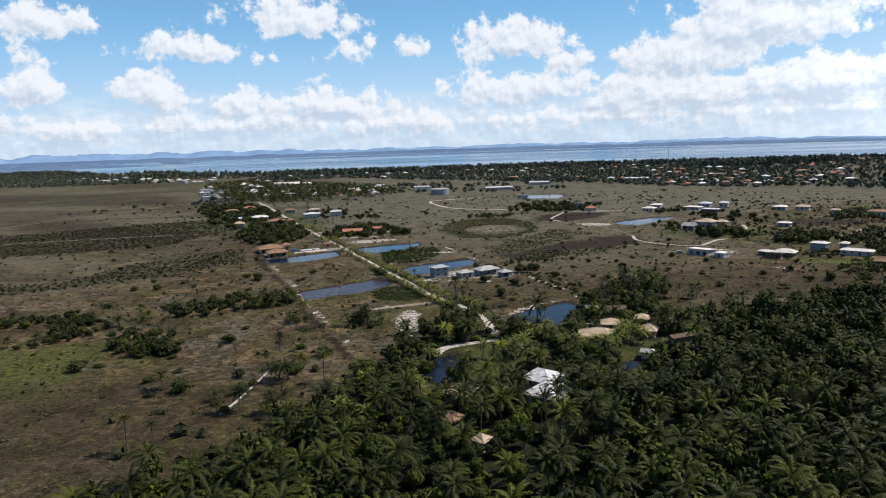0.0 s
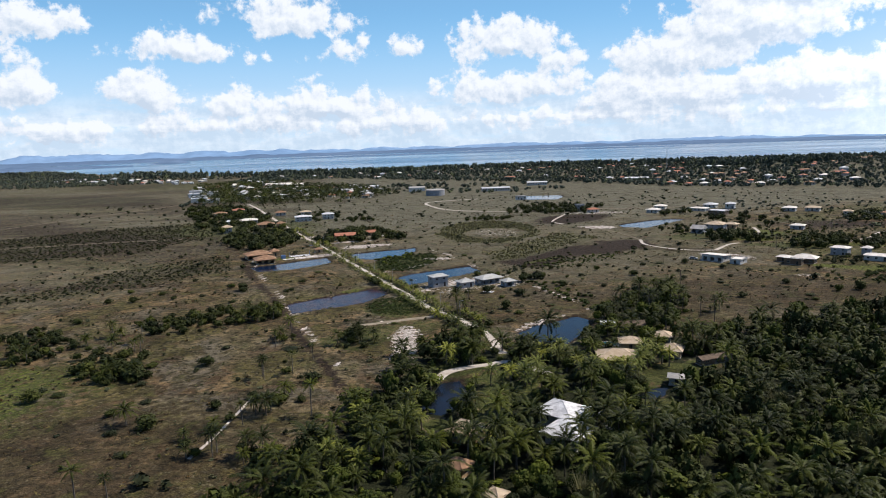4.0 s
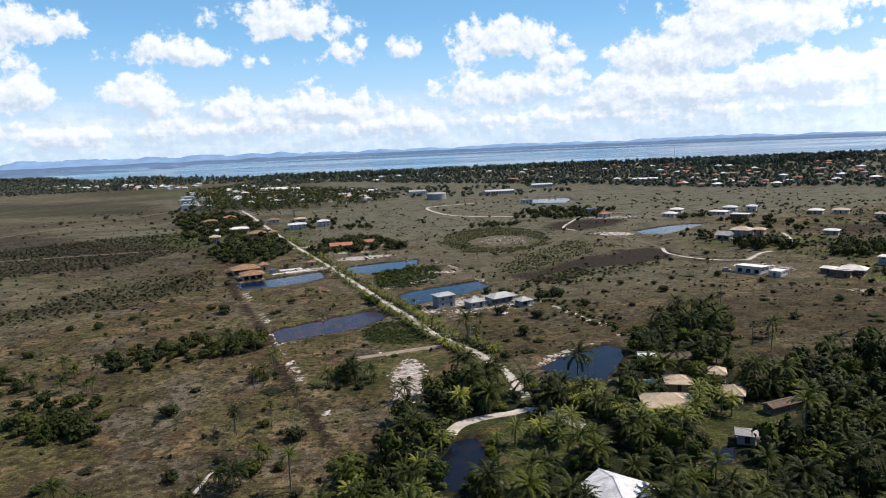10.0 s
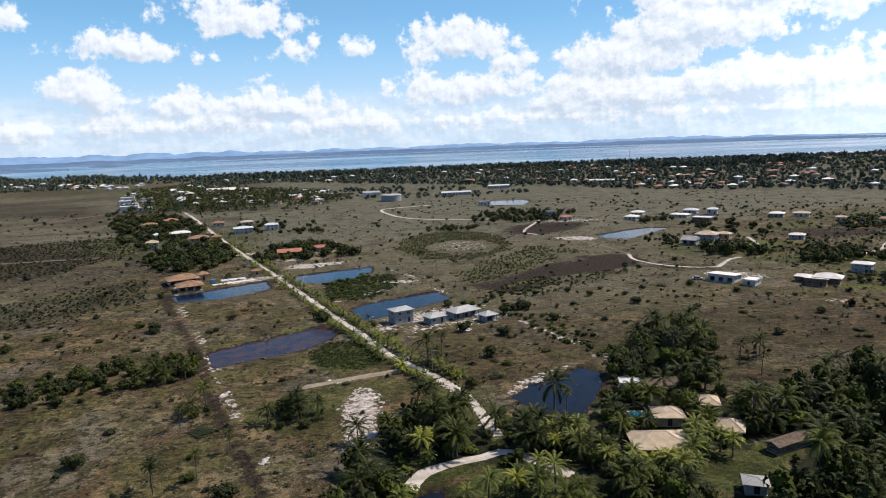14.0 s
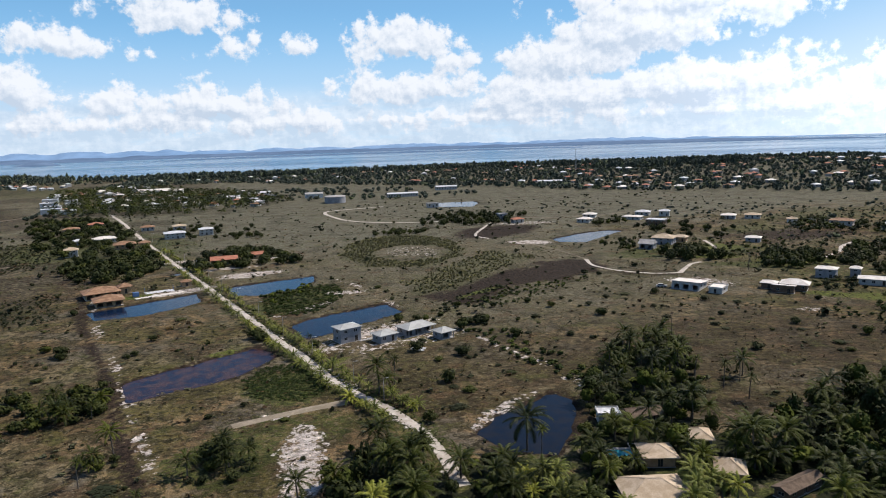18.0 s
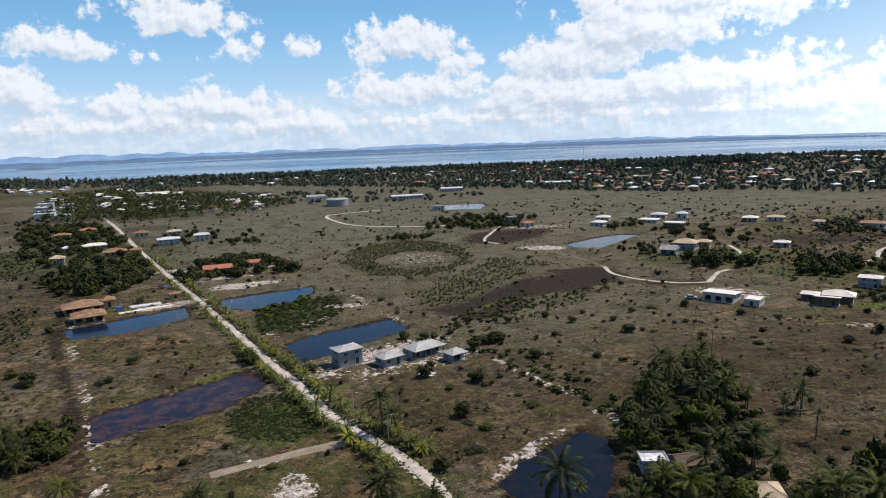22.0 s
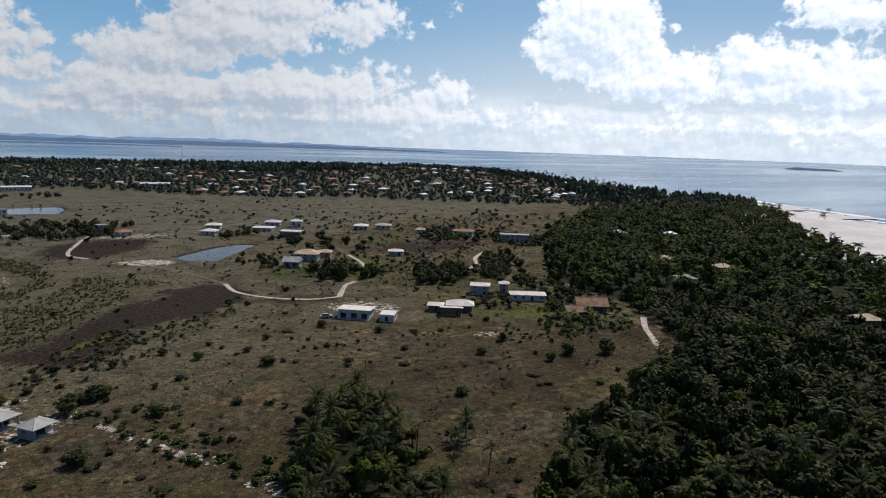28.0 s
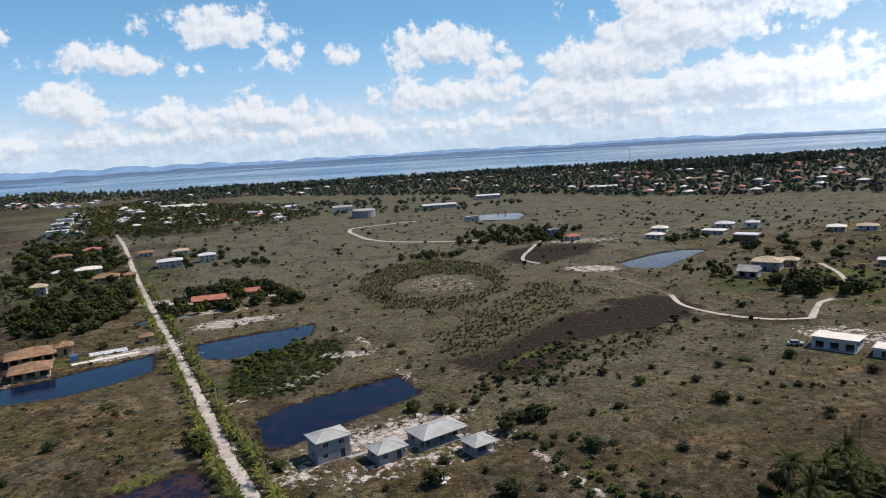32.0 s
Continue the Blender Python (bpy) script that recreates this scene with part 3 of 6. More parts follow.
def build_ground():
    gx = spaced(-150, 240, 2.1, -4850, 4850)
    gy = spaced(110, 560, 2.1, -3000, 4850)
    x, y = [a.ravel() for a in np.meshgrid(gx, gy)]
    z = rise(x, y)
    pond = np.full_like(x, 1e6)
    for name, poly in PONDS.items():
        pond = np.minimum(pond, polygon_distance(x, y, poly))
    pond = pond + 0.9 * wobble(x, y, 5.0, 1)
    z = np.where(pond < 4, np.minimum(z, np.clip(-0.45 + 0.32 * pond, -1.8, 0)), z)
    coast = polygon_distance(x, y, COAST)
    z = np.where(coast > -25, np.minimum(z, np.clip(-0.9 - 0.03 * (coast + 5), -6, 0)), z)
    n1, n2 = wobble(x, y, 17, 2), wobble(x, y, 6, 3)
    n = n1 * 4 + n2 * 2
    zones = {}
    zones["sand"] = np.maximum.reduce([
        soft(ellipse(x, y, 2, 327, 16, 6, 32) + n * 0.6, 7), soft(ellipse(x, y, 8, 312, 17, 5, 25) + n * 0.6, 8) * 0.75, soft(ellipse(x, y, -17, 309, 6, 5) + n * 0.5, 6) * 0.7,
        soft(ellipse(x, y, -18.5, 231, 4.6, 16, 4) + n * 0.5, 4), soft(ellipse(x, y, -26, 258, 4, 1.4), 2), soft(ellipse(x, y, -60, 442, 16, 7, 20) + n * 0.4, 5),
        soft(ellipse(x, y, -37, 403, 8, 2.0, 28), 2), soft(ellipse(x, y, -13, 388, 7, 4) + n * 0.6, 3), soft(ellipse(x, y, -42, 299, 6, 3, 35) + n * 0.4, 3), soft(ellipse(x, y, -75, 462, 14, 3.5, 15) + n * 0.3, 3), soft(ellipse(x, y, -108, 490, 8, 4, 20), 3),
        soft(line_distance(x, y, [(-126, 418), (-103, 356), (-75, 298), (-60, 262), (-48, 235), (-36, 211)]) - 1.0 + 2.3 * np.clip(0.12 + wobble(x, y, 14, 31) + 0.5 * wobble(x, y, 5, 33), 0, 1), 1.5),
        soft(line_distance(x, y, [(-21, 423), (-9, 402), (0, 378), (8, 357)]) - 1.0 + n * 0.25, 2) * 0.7,
        soft(line_distance(x, y, [(-40, 352), (-31, 361), (-20, 371)]) - 1.8 + n * 0.4, 3) * 0.8,
        soft(line_distance(x, y, [(31, 311), (35, 302), (39.5, 291), (45, 281)]) - 0.9 + n * 0.15, 1.6), soft(ellipse(x, y, 49, 269, 4, 1.6) + n * 0.2, 2) * 0.8,
        soft(line_distance(x, y, [(18, 243), (24, 251), (36, 261)]) - 1.6 + n * 0.3, 2.5) * 0.8, soft(ellipse(x, y, 52, 264, 5, 2) + n * 0.3, 3) * 0.8,
        soft(ellipse(x, y, 95, 500, 13, 8, -20) + n * 0.3, 3), soft(ellipse(x, y, 152, 318, 7, 3, -30) + n * 0.4, 3) * 0.8,
        soft(ellipse(x, y, 136, 372, 14, 9, -40) + n * 0.3, 4) * 0.62, soft(ellipse(x, y, -85, 408.5, 16, 4.6, 30) + n * 0.2, 2),
        soft(ellipse(x, y, -45, 489, 5, 3), 3), soft(ellipse(x, y, 110, 590, 22, 10) + n, 6) * 0.6, soft(ellipse(x, y, -40, 301, 4, 3) + n * 0.4, 3) * 0.8,
        soft(line_distance(x, y, ROADS["main"]) - 2.0 + n * 0.35, 2.5) * 0.62,
        soft(ellipse(x, y, 22, 487, 17, 21) + n * 0.8, 8) * 0.33,
        soft(ellipse(x, y, -950, 2060, 420, 110, -38), 50),
    ])
    zones["heath"] = np.clip(soft(ellipse(x, y, 60, 460, 130, 150, -10) + n * 8, 90) * 0.8 + 0.5 * ((x < -150) & (y > 300)) + soft(ellipse(x, y, 20, 490, 24, 26) + n * 0.6, 8), 0, 1)
    zones["russet"] = np.maximum.reduce([soft(ellipse(x, y, 165, 292, 45, 17, 20) + n * 2, 22), soft(ellipse(x, y, 105, 285, 90, 42, 15) + n * 4, 50) * 0.8, soft(ellipse(x, y, 40, 280, 75, 42, 15) + n * 3, 30) * 0.6, soft(ellipse(x, y, -85, 142, 60, 48) + n * 3, 50) * 0.85, soft(ellipse(x, y, 118, 396, 16, 6, -20) + n, 7),
                                         soft(ellipse(x, y, 95, 330, 60, 25, 10) + n * 3, 40) * 0.45, soft(ellipse(x, y, -260, 520, 150, 60, -30) + n * 4, 60) * 0.35])
    zones["peat"] = np.maximum.reduce([soft(np.abs(wobble(x * 0.6, y * 1.8, 130, 15)) * 60 - 16, 20) * 0.28 * ((x < -130) & (y > 330)),
        soft(polygon_distance(x, y, PEAT) + n * 1.5, 12),
                                       soft(ellipse(x, y, 85, 555, 35, 22, 40) + n, 10) * 0.7, soft(pond - 1.0 + n * 0.2, 2.5) * 0.75, soft(line_distance(x, y, [(-130, 418), (-107, 355), (-79, 298), (-64, 262), (-52, 234), (-40, 210), (-31, 190)]) - 1.1 + n * 0.2, 2.0) * 0.85,
                                       soft(ellipse(x, y, -330, 560, 200, 36, -38) + n * 5, 40) * 0.38, soft(ellipse(x, y, -230, 440, 120, 22, -14) + n * 4, 24) * 0.32, soft(ellipse(x, y, 250, 480, 40, 20) + n, 14) * 0.5])
    # weight of the painted haze, growing with distance
    zones["meadow"] = np.clip(soft(520 + 0.25 * x - y + n * 10, 120) * (1 - 0.55 * soft(x + 220 + n * 8, 160)), 0, 1)
    zones["scrubland"] = np.clip(np.maximum.reduce([soft(polygon_distance(x, y, poly) + n * 2.5, 22) for poly in SCRUB_BANDS]) * (0.8 + 0.35 * n1), 0, 1)
    ring = np.maximum(ellipse(x, y, 17, 497, 35, 59), -ellipse(x, y, 22, 484, 22, 27))
    strip_reed = polygon_distance(x, y, [(16, 376), (30, 380), (64, 425), (84, 455), (66, 480), (44, 445), (14, 400)])
    zones["reedbed"] = np.maximum(soft(ring + n, 6), soft(strip_reed + n, 8))
    zones["lawn"] = np.maximum.reduce([soft(ellipse(x, y, 44, 377, 14, 2.4, 42) + n * 0.3, 3), soft(ellipse(x, y, 172, 338, 10, 4.5, -35), 2), soft(ellipse(x, y, -104, 402, 10, 3.5, 28), 3), soft(ellipse(x, y, 186, 330, 12, 6, -30) + n * 0.4, 3) * 0.9,
                                       soft(ellipse(x, y, 172, 424, 16, 7, -20) + n * 0.5, 4) * 0.8, soft(ellipse(x, y, 205, 402, 26, 8, -25) + n * 0.6, 5) * 0.7, soft(ellipse(x, y, -49, 312, 5, 2, 36), 2), soft(ellipse(x, y, -14, 296, 6, 1.6, 40), 2), soft(ellipse(x, y, 186, 452, 16, 10, 20) + n * 0.6, 6) * 0.65,
                                       soft(ellipse(x, y, -135, 192, 26, 20) + n * 2, 18) * 0.5])
    zones["green"] = np.maximum.reduce([soft(np.abs(wobble(x * 0.5, y * 1.6, 170, 17)) * 80 - 22, 30) * 0.45 * ((x < -150) & (y > 380)),
        soft(ellipse(x, y, 44, 378, 15, 3.5, 42) + n * 0.4, 4), soft(ellipse(x, y, 170, 445, 45, 24) + n * 1.2, 14) * 0.75, soft(ellipse(x, y, 240, 506, 34, 17, 40) + n, 10) * 0.6, soft(ellipse(x, y, 330, 560, 60, 40, 30) + n * 3, 30) * 0.5, soft(ellipse(x, y, 172, 338, 9, 4.5, -35), 2), soft(ellipse(x, y, 185, 398, 30, 9, -20) + n * 0.6, 5) * 0.8, soft(ellipse(x, y, -34, 236, 12, 13) + n * 0.8, 5) * 0.8,
                                        soft(ellipse(x, y, -104, 402, 10, 4, 28), 3), soft(ellipse(x, y, -26, 279, 13, 14) + n * 0.5, 5),
                                        soft(ellipse(x, y, -32, 381, 16, 24, -25) + n * 0.6, 6), soft(ellipse(x, y, -135, 190, 40, 28) + n * 2, 25) * 0.8, soft(ellipse(x, y, 40, 218, 40, 18) + n, 10) * 0.6,
                                        soft(line_distance(x, y, ROADS["main"]) - 5.5 + n * 0.5, 4) * 0.62, soft(ellipse(x, y, -175, 560, 60, 100, 25) + n * 2, 30) * 0.65,
                                        soft(ellipse(x, y, -20, 252, 18, 10) + n, 8) * 0.6, soft(ellipse(x, y, 200, 360, 40, 40) + n * 2, 20) * 0.5, soft(ellipse(x, y, -40, 300, 14, 3, 35) + n * 0.4, 5) * 0.7,
                                        soft(ellipse(x, y, -560, 1250, 330, 120, -30) + n * 10, 150) * 0.6])
    wood = polygon_distance(x, y, WOOD)
    glade = np.full_like(x, 1e6)
    for cx, cy, r in GLADES:
        glade = np.minimum(glade, np.hypot(x - cx, y - cy) - r)
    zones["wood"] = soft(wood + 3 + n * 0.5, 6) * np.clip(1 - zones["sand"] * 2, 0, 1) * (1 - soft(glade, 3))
    zones["green"] = np.maximum(zones["green"], soft(glade, 3))
    nx, ny = len(gx), len(gy)
    i = (np.arange(ny - 1)[:, None] * nx + np.arange(nx - 1)[None, :]).ravel()
    tris = np.concatenate([np.stack([i, i + 1, i + nx + 1], 1), np.stack([i, i + nx + 1, i + nx], 1)])
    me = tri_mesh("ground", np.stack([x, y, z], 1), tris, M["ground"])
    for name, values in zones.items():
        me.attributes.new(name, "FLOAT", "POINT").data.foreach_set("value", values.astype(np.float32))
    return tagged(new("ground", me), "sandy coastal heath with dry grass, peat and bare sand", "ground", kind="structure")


build_ground()


def smooth_line(points, step=2.0):
    """Points every few metres along a rounded line."""
    p = [Vector((a, b, 0)) for a, b in points]
    p = [p[0] * 2 - p[1]] + p + [p[-1] * 2 - p[-2]]
    out = []
    for a, b, c, d in zip(p, p[1:], p[2:], p[3:]):
        n = max(2, int((c - b).length / step))
        for j in range(n):
            t = j / n
            out.append(0.5 * (2 * b + (c - a) * t + (2 * a - 5 * b + 4 * c - d) * t * t + (3 * b - a - 3 * c + d) * t ** 3))
    out.append(p[-2])
    return out


def build_road(name, key, mat, label, lift=0.05):
    line = smooth_line(ROADS[key])
    half = WIDTHS[key] / 2
    v, f = [], []
    for j, p in enumerate(line):
        a, b = line[max(0, j - 1)], line[min(len(line) - 1, j + 1)]
        side = Vector((-(b - a).y, (b - a).x, 0)).normalized()
        l = half * (1 + 0.12 * math.sin(j * 0.37 + 1) + 0.06 * math.sin(j * 1.3))
        r = half * (1 + 0.12 * math.sin(j * 0.29 + 2) + 0.06 * math.sin(j * 1.7))
        for off, h in ((l + 0.35, -0.05), (l, lift), (l * 0.45, lift - 0.03), (0, lift + 0.04), (-r * 0.45, lift - 0.03), (-r, lift), (-r - 0.35, -0.05)):
            v.append((p.x + side.x * off, p.y + side.y * off, h))
        if j:
            o = j * 7
            f += [(o - 7 + c, o - 6 + c, o + 1 + c, o + c) for c in range(6)]
    tagged(new(name, mesh_of(name, v, f, mat, True)), label, "road", kind="structure")


build_road("road", "main", M["road"], "long straight pale sandy road with worn wheel ruts")
build_road("road_side", "side", M["tan_dirt"], "short brown dirt track leaving the sandy road")
build_road("road_sandy", "sandy", M["road"], "narrow white sand path bending past a dark pond")
build_road("road_drive", "drive", M["road"], "white sand driveway to a red-roofed building")
build_road("road_east", "east", M["road"], "winding pale dirt track crossing the heath")
build_road("road_footpath", "footpath", M["road"], "short pale sand footpath over the heath", 0.03)
build_road("road_north", "north", M["road"], "bright sandy track bending past dark peat")
build_road("road_faint", "faint", M["track"], "faint brown track over the heath")
build_road("road_yard", "yard", M["road"], "sandy yard track between gardens")
build_road("road_garden", "garden", M["road"], "curving sand drive along a garden")
build_road("road_loop", "loop", M["road"], "broad sandy track in a wide loop")
build_road("road_hill", "hill", M["road"], "short pale path at the edge of the palm wood")
build_road("road_upper", "upper", M["road"], "pale sand path between fields")
build_road("road_cross", "cross", M["track"], "brown dirt road between scattered houses")
build_road("road_left_far", "left_far", M["track"], "distant dirt track over the open heath")
build_road("road_left_near", "left_near", M["track"], "faint dirt track over the open heath")


def build_water(key, mat, label):
    p = PONDS[key]
    cx, cy = sum(a for a, b in p) / len(p), sum(b for a, b in p) / len(p)
    out = []
    for a, b in p:
        d = math.hypot(a - cx, b - cy)
        out.append((cx + (a - cx) * (d + 4) / d, cy + (b - cy) * (d + 4) / d, -0.45))
    tagged(new("pond", mesh_of("pond", out, [tuple(range(len(out)))], mat)), label, "pond", kind="structure")


build_water("a", M["water"], "long rectangular blue pond beside tiled houses")
build_water("b", M["water"], "blue pond with a white sandy bank")
build_water("c", M["brown_water"], "dark pond behind a group of grey-roofed houses")
build_water("d", M["weedy_water"], "shallow purple pond choked with reddish weed")
build_water("e", M["dark_water"], "dark blue pond at the edge of the palms")
build_water("f", M["dark_water"], "small black pond among palms")
build_water("g", M["water"], "bright blue pond with a sandy shore")
build_water("h", M["water"], "distant pond behind a grove")
build_water("j", M["dark_water"], "small dark garden pond between lawns")
build_water("i", M["water"], "small blue garden pond")


def build_sea():
    """A wide sheet of sea whose far rim closes with the sky."""
    radii = [0, 300, 700, 1100, 1500, 2000, 2600, 3200, 3800, 4300, 4880]
    v, f, n = [], [], 96
    for r in radii:
        h = -0.9 + 11.0 * max(0, (r - 3600) / 1280) ** 2
        v += [(r * math.sin(6.2832 * a / n), 90 + r * math.cos(6.2832 * a / n), h) for a in range(n)]
    for j in range(len(radii) - 1):
        f += [(j * n + a, j * n + (a + 1) % n, (j + 1) * n + (a + 1) % n, (j + 1) * n + a) for a in range(n)]
    tagged(new("sea", mesh_of("sea", v, f, M["sea"], True)), "calm pale blue bay and open sea", "sea", kind="structure")


build_sea()


def ridge(name, a0, a1, r, height, mat, label, seed, thick=300, fade=5.0, west=0.0):
    """A far shore or line of hills along an arc of bearings, with depth."""
    v, f = [], []
    steps = 420
    for j in range(steps + 1):
        a = a0 + (a1 - a0) * j / steps
        k = min(1, (a - a0) / fade, (a1 - a) / fade)
        up = height * max(0.02, k) * (0.62 + 0.22 * noise.noise((a * 0.13, seed, 0)) + 0.26 * noise.noise((a * 0.5, seed, 3)) + 0.13 * noise.noise((a * 1.3, seed, 5)) + 0.08 * noise.noise((a * 3.1, seed, 7)))
        up *= 1 + west * min(1, max(0, (-5 - a) / 24))
        for d, h in ((0, -3), (thick * 0.04, 0.25), (thick * 0.25, 0.55), (thick * 0.6, 1.0), (thick, -3)):
            q = r + d
            v.append((q * math.sin(radians(a)), 90 + q * math.cos(radians(a)), h * up if h > 0 else h))
        if j:
            o = j * 5
            f += [(o - 5 + c, o + c, o + 1 + c, o - 4 + c) for c in range(4)]
    tagged(new(name, mesh_of(name, v, f, mat, True)), label, "hills", kind="structure")


ridge("backdrop_hills", -75, 44, 4550, 42, M["hazed_hill"], "long line of hazy blue hills", 1.0, 250, 22.0, 0.9)
ridge("backdrop_shore", -75, 40, 3900, 24, M["hazed_land"], "low dark far shore across the bay", 4.0, 500, 12.0)
ridge("backdrop_spit", -16, 18, 3350, 5, M["hazed_land"], "low sandy spit across the bay", 7.0, 200, 6.0)
ridge("backdrop_cape", -70, -26.5, 3000, 24, M["hazed_land"], "low wooded cape", 9.0, 400, 8.0)
ridge("backdrop_islet", -25.2, -22.2, 3330, 30, M["hazed_land"], "small wooded island", 11.0, 120, 1.3)
ridge("backdrop_island", 64.3, 68.0, 3150, 11, M["hazed_land"], "long low island out at sea", 13.0, 120, 0.7)

# ---------------------------------------------------------------- plants: shapes


def frond_shape(rng, length, leaf, pairs, start):
    """One arched palm leaf with its leaflets, pointing along +x: vertices and triangles."""
    v, t = [], []
    bend = rng.uniform(1.0, 1.7)
    sway = rng.uniform(-0.35, 0.35)
    spine, at = [Vector((0, 0, 0))], Vector((0, 0, 0))
    for j in range(6):
        a = start - bend * ((j + 0.5) / 6) ** 1.4
        at = at + Vector((math.cos(a), sway * (j + 1) / 6 * 0.4, math.sin(a))) * (length / 6)
        spine.append(at)
    for j in range(6):
        a, b = spine[j], spine[j + 1]
        w = 0.022 * length * (1 - j / 6) + 0.006
        i = len(v)
        v += [a + Vector((0, -w, 0)), a + Vector((0, w, 0)), b + Vector((0, 0, 0.01))]
        t.append((i, i + 1, i + 2))
    for j in range(pairs):
        s = 0.14 + 0.84 * (j + 0.5) / pairs
        g = s * 6
        a = spine[int(g)].lerp(spine[min(6, int(g) + 1)], g - int(g))
        along = (spine[min(6, int(g) + 1)] - spine[int(g)]).normalized()
        l = leaf * math.sin(math.pi * (0.18 + 0.74 * s)) * rng.uniform(0.85, 1.15)
        for side in (-1, 1):
            tip = a + along * l * 0.62 + Vector((0, side * l * 0.72, -l * rng.uniform(0.15, 0.5)))
            i = len(v)
            w = along * (length * 0.46 / pairs)
            v += [a - w, a + w, tip]
            t.append((i, i + 1, i + 2))
    return v, t


def palm_crown_shape(seed, fronds=17, length=3.3, pairs=12, leaf=0.85):
    rng = random.Random(seed)
    vs, ts = [], []
    for j in range(fronds):
        start = 1.25 - 1.45 * (j / fronds) + rng.uniform(-0.12, 0.12)
        v, t = frond_shape(rng, length * rng.uniform(0.8, 1.1), leaf, pairs, start)
        m = Matrix.Rotation(j * 2.39996 + rng.uniform(-0.2, 0.2), 4, "Z")
        o = len(vs)
        vs += [m @ p for p in v]
        ts += [(a + o, b + o, c + o) for a, b, c in t]
    return np.array([tuple(p) for p in vs]), np.array(ts)


def leafy_shape(seed, clumps, leaves, size, wide=1.0, tall=0.8, base=0.25):
    """A crown of leaf sprays gathered in uneven clumps; about one unit in radius."""
    rng = np.random.default_rng(seed)
    centre = rng.normal(0, 1, (clumps, 3))
    centre /= np.linalg.norm(centre, axis=1)[:, None]
    centre *= rng.uniform(0.15, 0.62, (clumps, 1))
    centre[:, 2] = np.abs(centre[:, 2]) * 0.9
    r = rng.uniform(0.30, 0.50, clumps)
    pick = rng.integers(0, clumps, leaves)
    n = rng.normal(0, 1, (leaves, 3))
    n[:, 2] += 0.35
    n /= np.linalg.norm(n, axis=1)[:, None]
    p = centre[pick] + n * (r[pick] * rng.uniform(0.55, 1.06, leaves))[:, None]
    u = np.cross(n, rng.normal(0, 1, (leaves, 3)))
    u /= np.linalg.norm(u, axis=1)[:, None] + 1e-9
    w = np.cross(n, u)
    s = size * rng.uniform(0.7, 1.35, (leaves, 1))
    lift = n * s * rng.uniform(-0.5, 0.7, (leaves, 1))
    v = np.stack([p - u * s - w * s * 0.5, p + u * s - w * s * 0.5, p + w * s + lift], 1).reshape(-1, 3)
    v *= (wide, wide, tall)
    v[:, 2] += base - min(0, v[:, 2].min() + base)
    return v, np.arange(leaves * 3).reshape(-1, 3)


def tuft_shape(seed, blades, height, spread, width):
    rng = np.random.default_rng(seed)
    a = rng.uniform(0, 6.28, blades)
    d = rng.uniform(0.1, 1, blades) * spread
    root = np.stack([np.cos(a) * d * 0.4, np.sin(a) * d * 0.4, np.zeros(blades)], 1)
    tip = np.stack([np.cos(a) * d * 1.3, np.sin(a) * d * 1.3, height * rng.uniform(0.6, 1.1, blades)], 1)
    s = np.stack([-np.sin(a), np.cos(a), np.zeros(blades)], 1) * width
    v = np.stack([root - s, root + s, tip], 1).reshape(-1, 3)
    return v, np.arange(blades * 3).reshape(-1, 3)


def trunk_shape(height, r0, r1, lean=0.3, sides=7):
    """A tapered, slightly bent and ringed trunk."""
    v, f = [], []
    rings = 7
    for j in range(rings + 1):
        s = j / rings
        r = r0 + (r1 - r0) * s ** 0.6 + (0.02 if j % 2 else 0)
        for a in range(sides):
            v.append((lean * s * s + r * math.cos(6.2832 * a / sides), r * math.sin(6.2832 * a / sides), height * s - (0.1 if j == 0 else 0)))
        if j:
            o = j * sides
            f += [(o - sides + a, o - sides + (a + 1) % sides, o + (a + 1) % sides, o + a) for a in range(sides)]
    return v, f


def gathered(name, shapes, x, y, size, tall, mat, label, category, rng, z=0.0):
    """Many plants of a few shapes in one mesh of stuff."""
    vs, ts, tint, o = [], [], [], 0
    pick = rng.integers(0, len(shapes), len(x))
    z = np.broadcast_to(np.asarray(z, dtype=float), x.shape)
    for s, (v, t) in enumerate(shapes):
        w = np.nonzero(pick == s)[0]
        if not len(w):
            continue
        a = rng.uniform(0, 6.2832, len(w))
        c, q = np.cos(a)[:, None], np.sin(a)[:, None]
        k, h = size[w][:, None], tall[w][:, None]
        p = np.stack([(v[None, :, 0] * c - v[None, :, 1] * q) * k + x[w][:, None], (v[None, :, 0] * q + v[None, :, 1] * c) * k + y[w][:, None], v[None, :, 2] * h + z[w][:, None]], 2)
        vs.append(p.reshape(-1, 3))
        ts.append((t[None] + (np.arange(len(w)) * len(v))[:, None, None] + o).reshape(-1, 3))
        o += len(w) * len(v)
        tint.append(np.repeat(rng.random(len(w)), len(v)))
    me = tri_mesh(name, np.concatenate(vs), np.concatenate(ts), mat)
    me.attributes.new("tint", "FLOAT", "POINT").data.foreach_set("value", np.concatenate(tint).astype(np.float32))
    return tagged(new(name, me), label, category, kind="stuff")


def scattered(rng, x0, y0, x1, y1, gap):
    """Jittered points over a rectangle."""
    gx, gy = np.meshgrid(np.arange(x0, x1, gap), np.arange(y0, y1, gap))
    x = gx.ravel() + rng.uniform(-0.8, 0.8, gx.size) * gap
    y = gy.ravel() + rng.uniform(-0.8, 0.8, gx.size) * gap
    return x, y


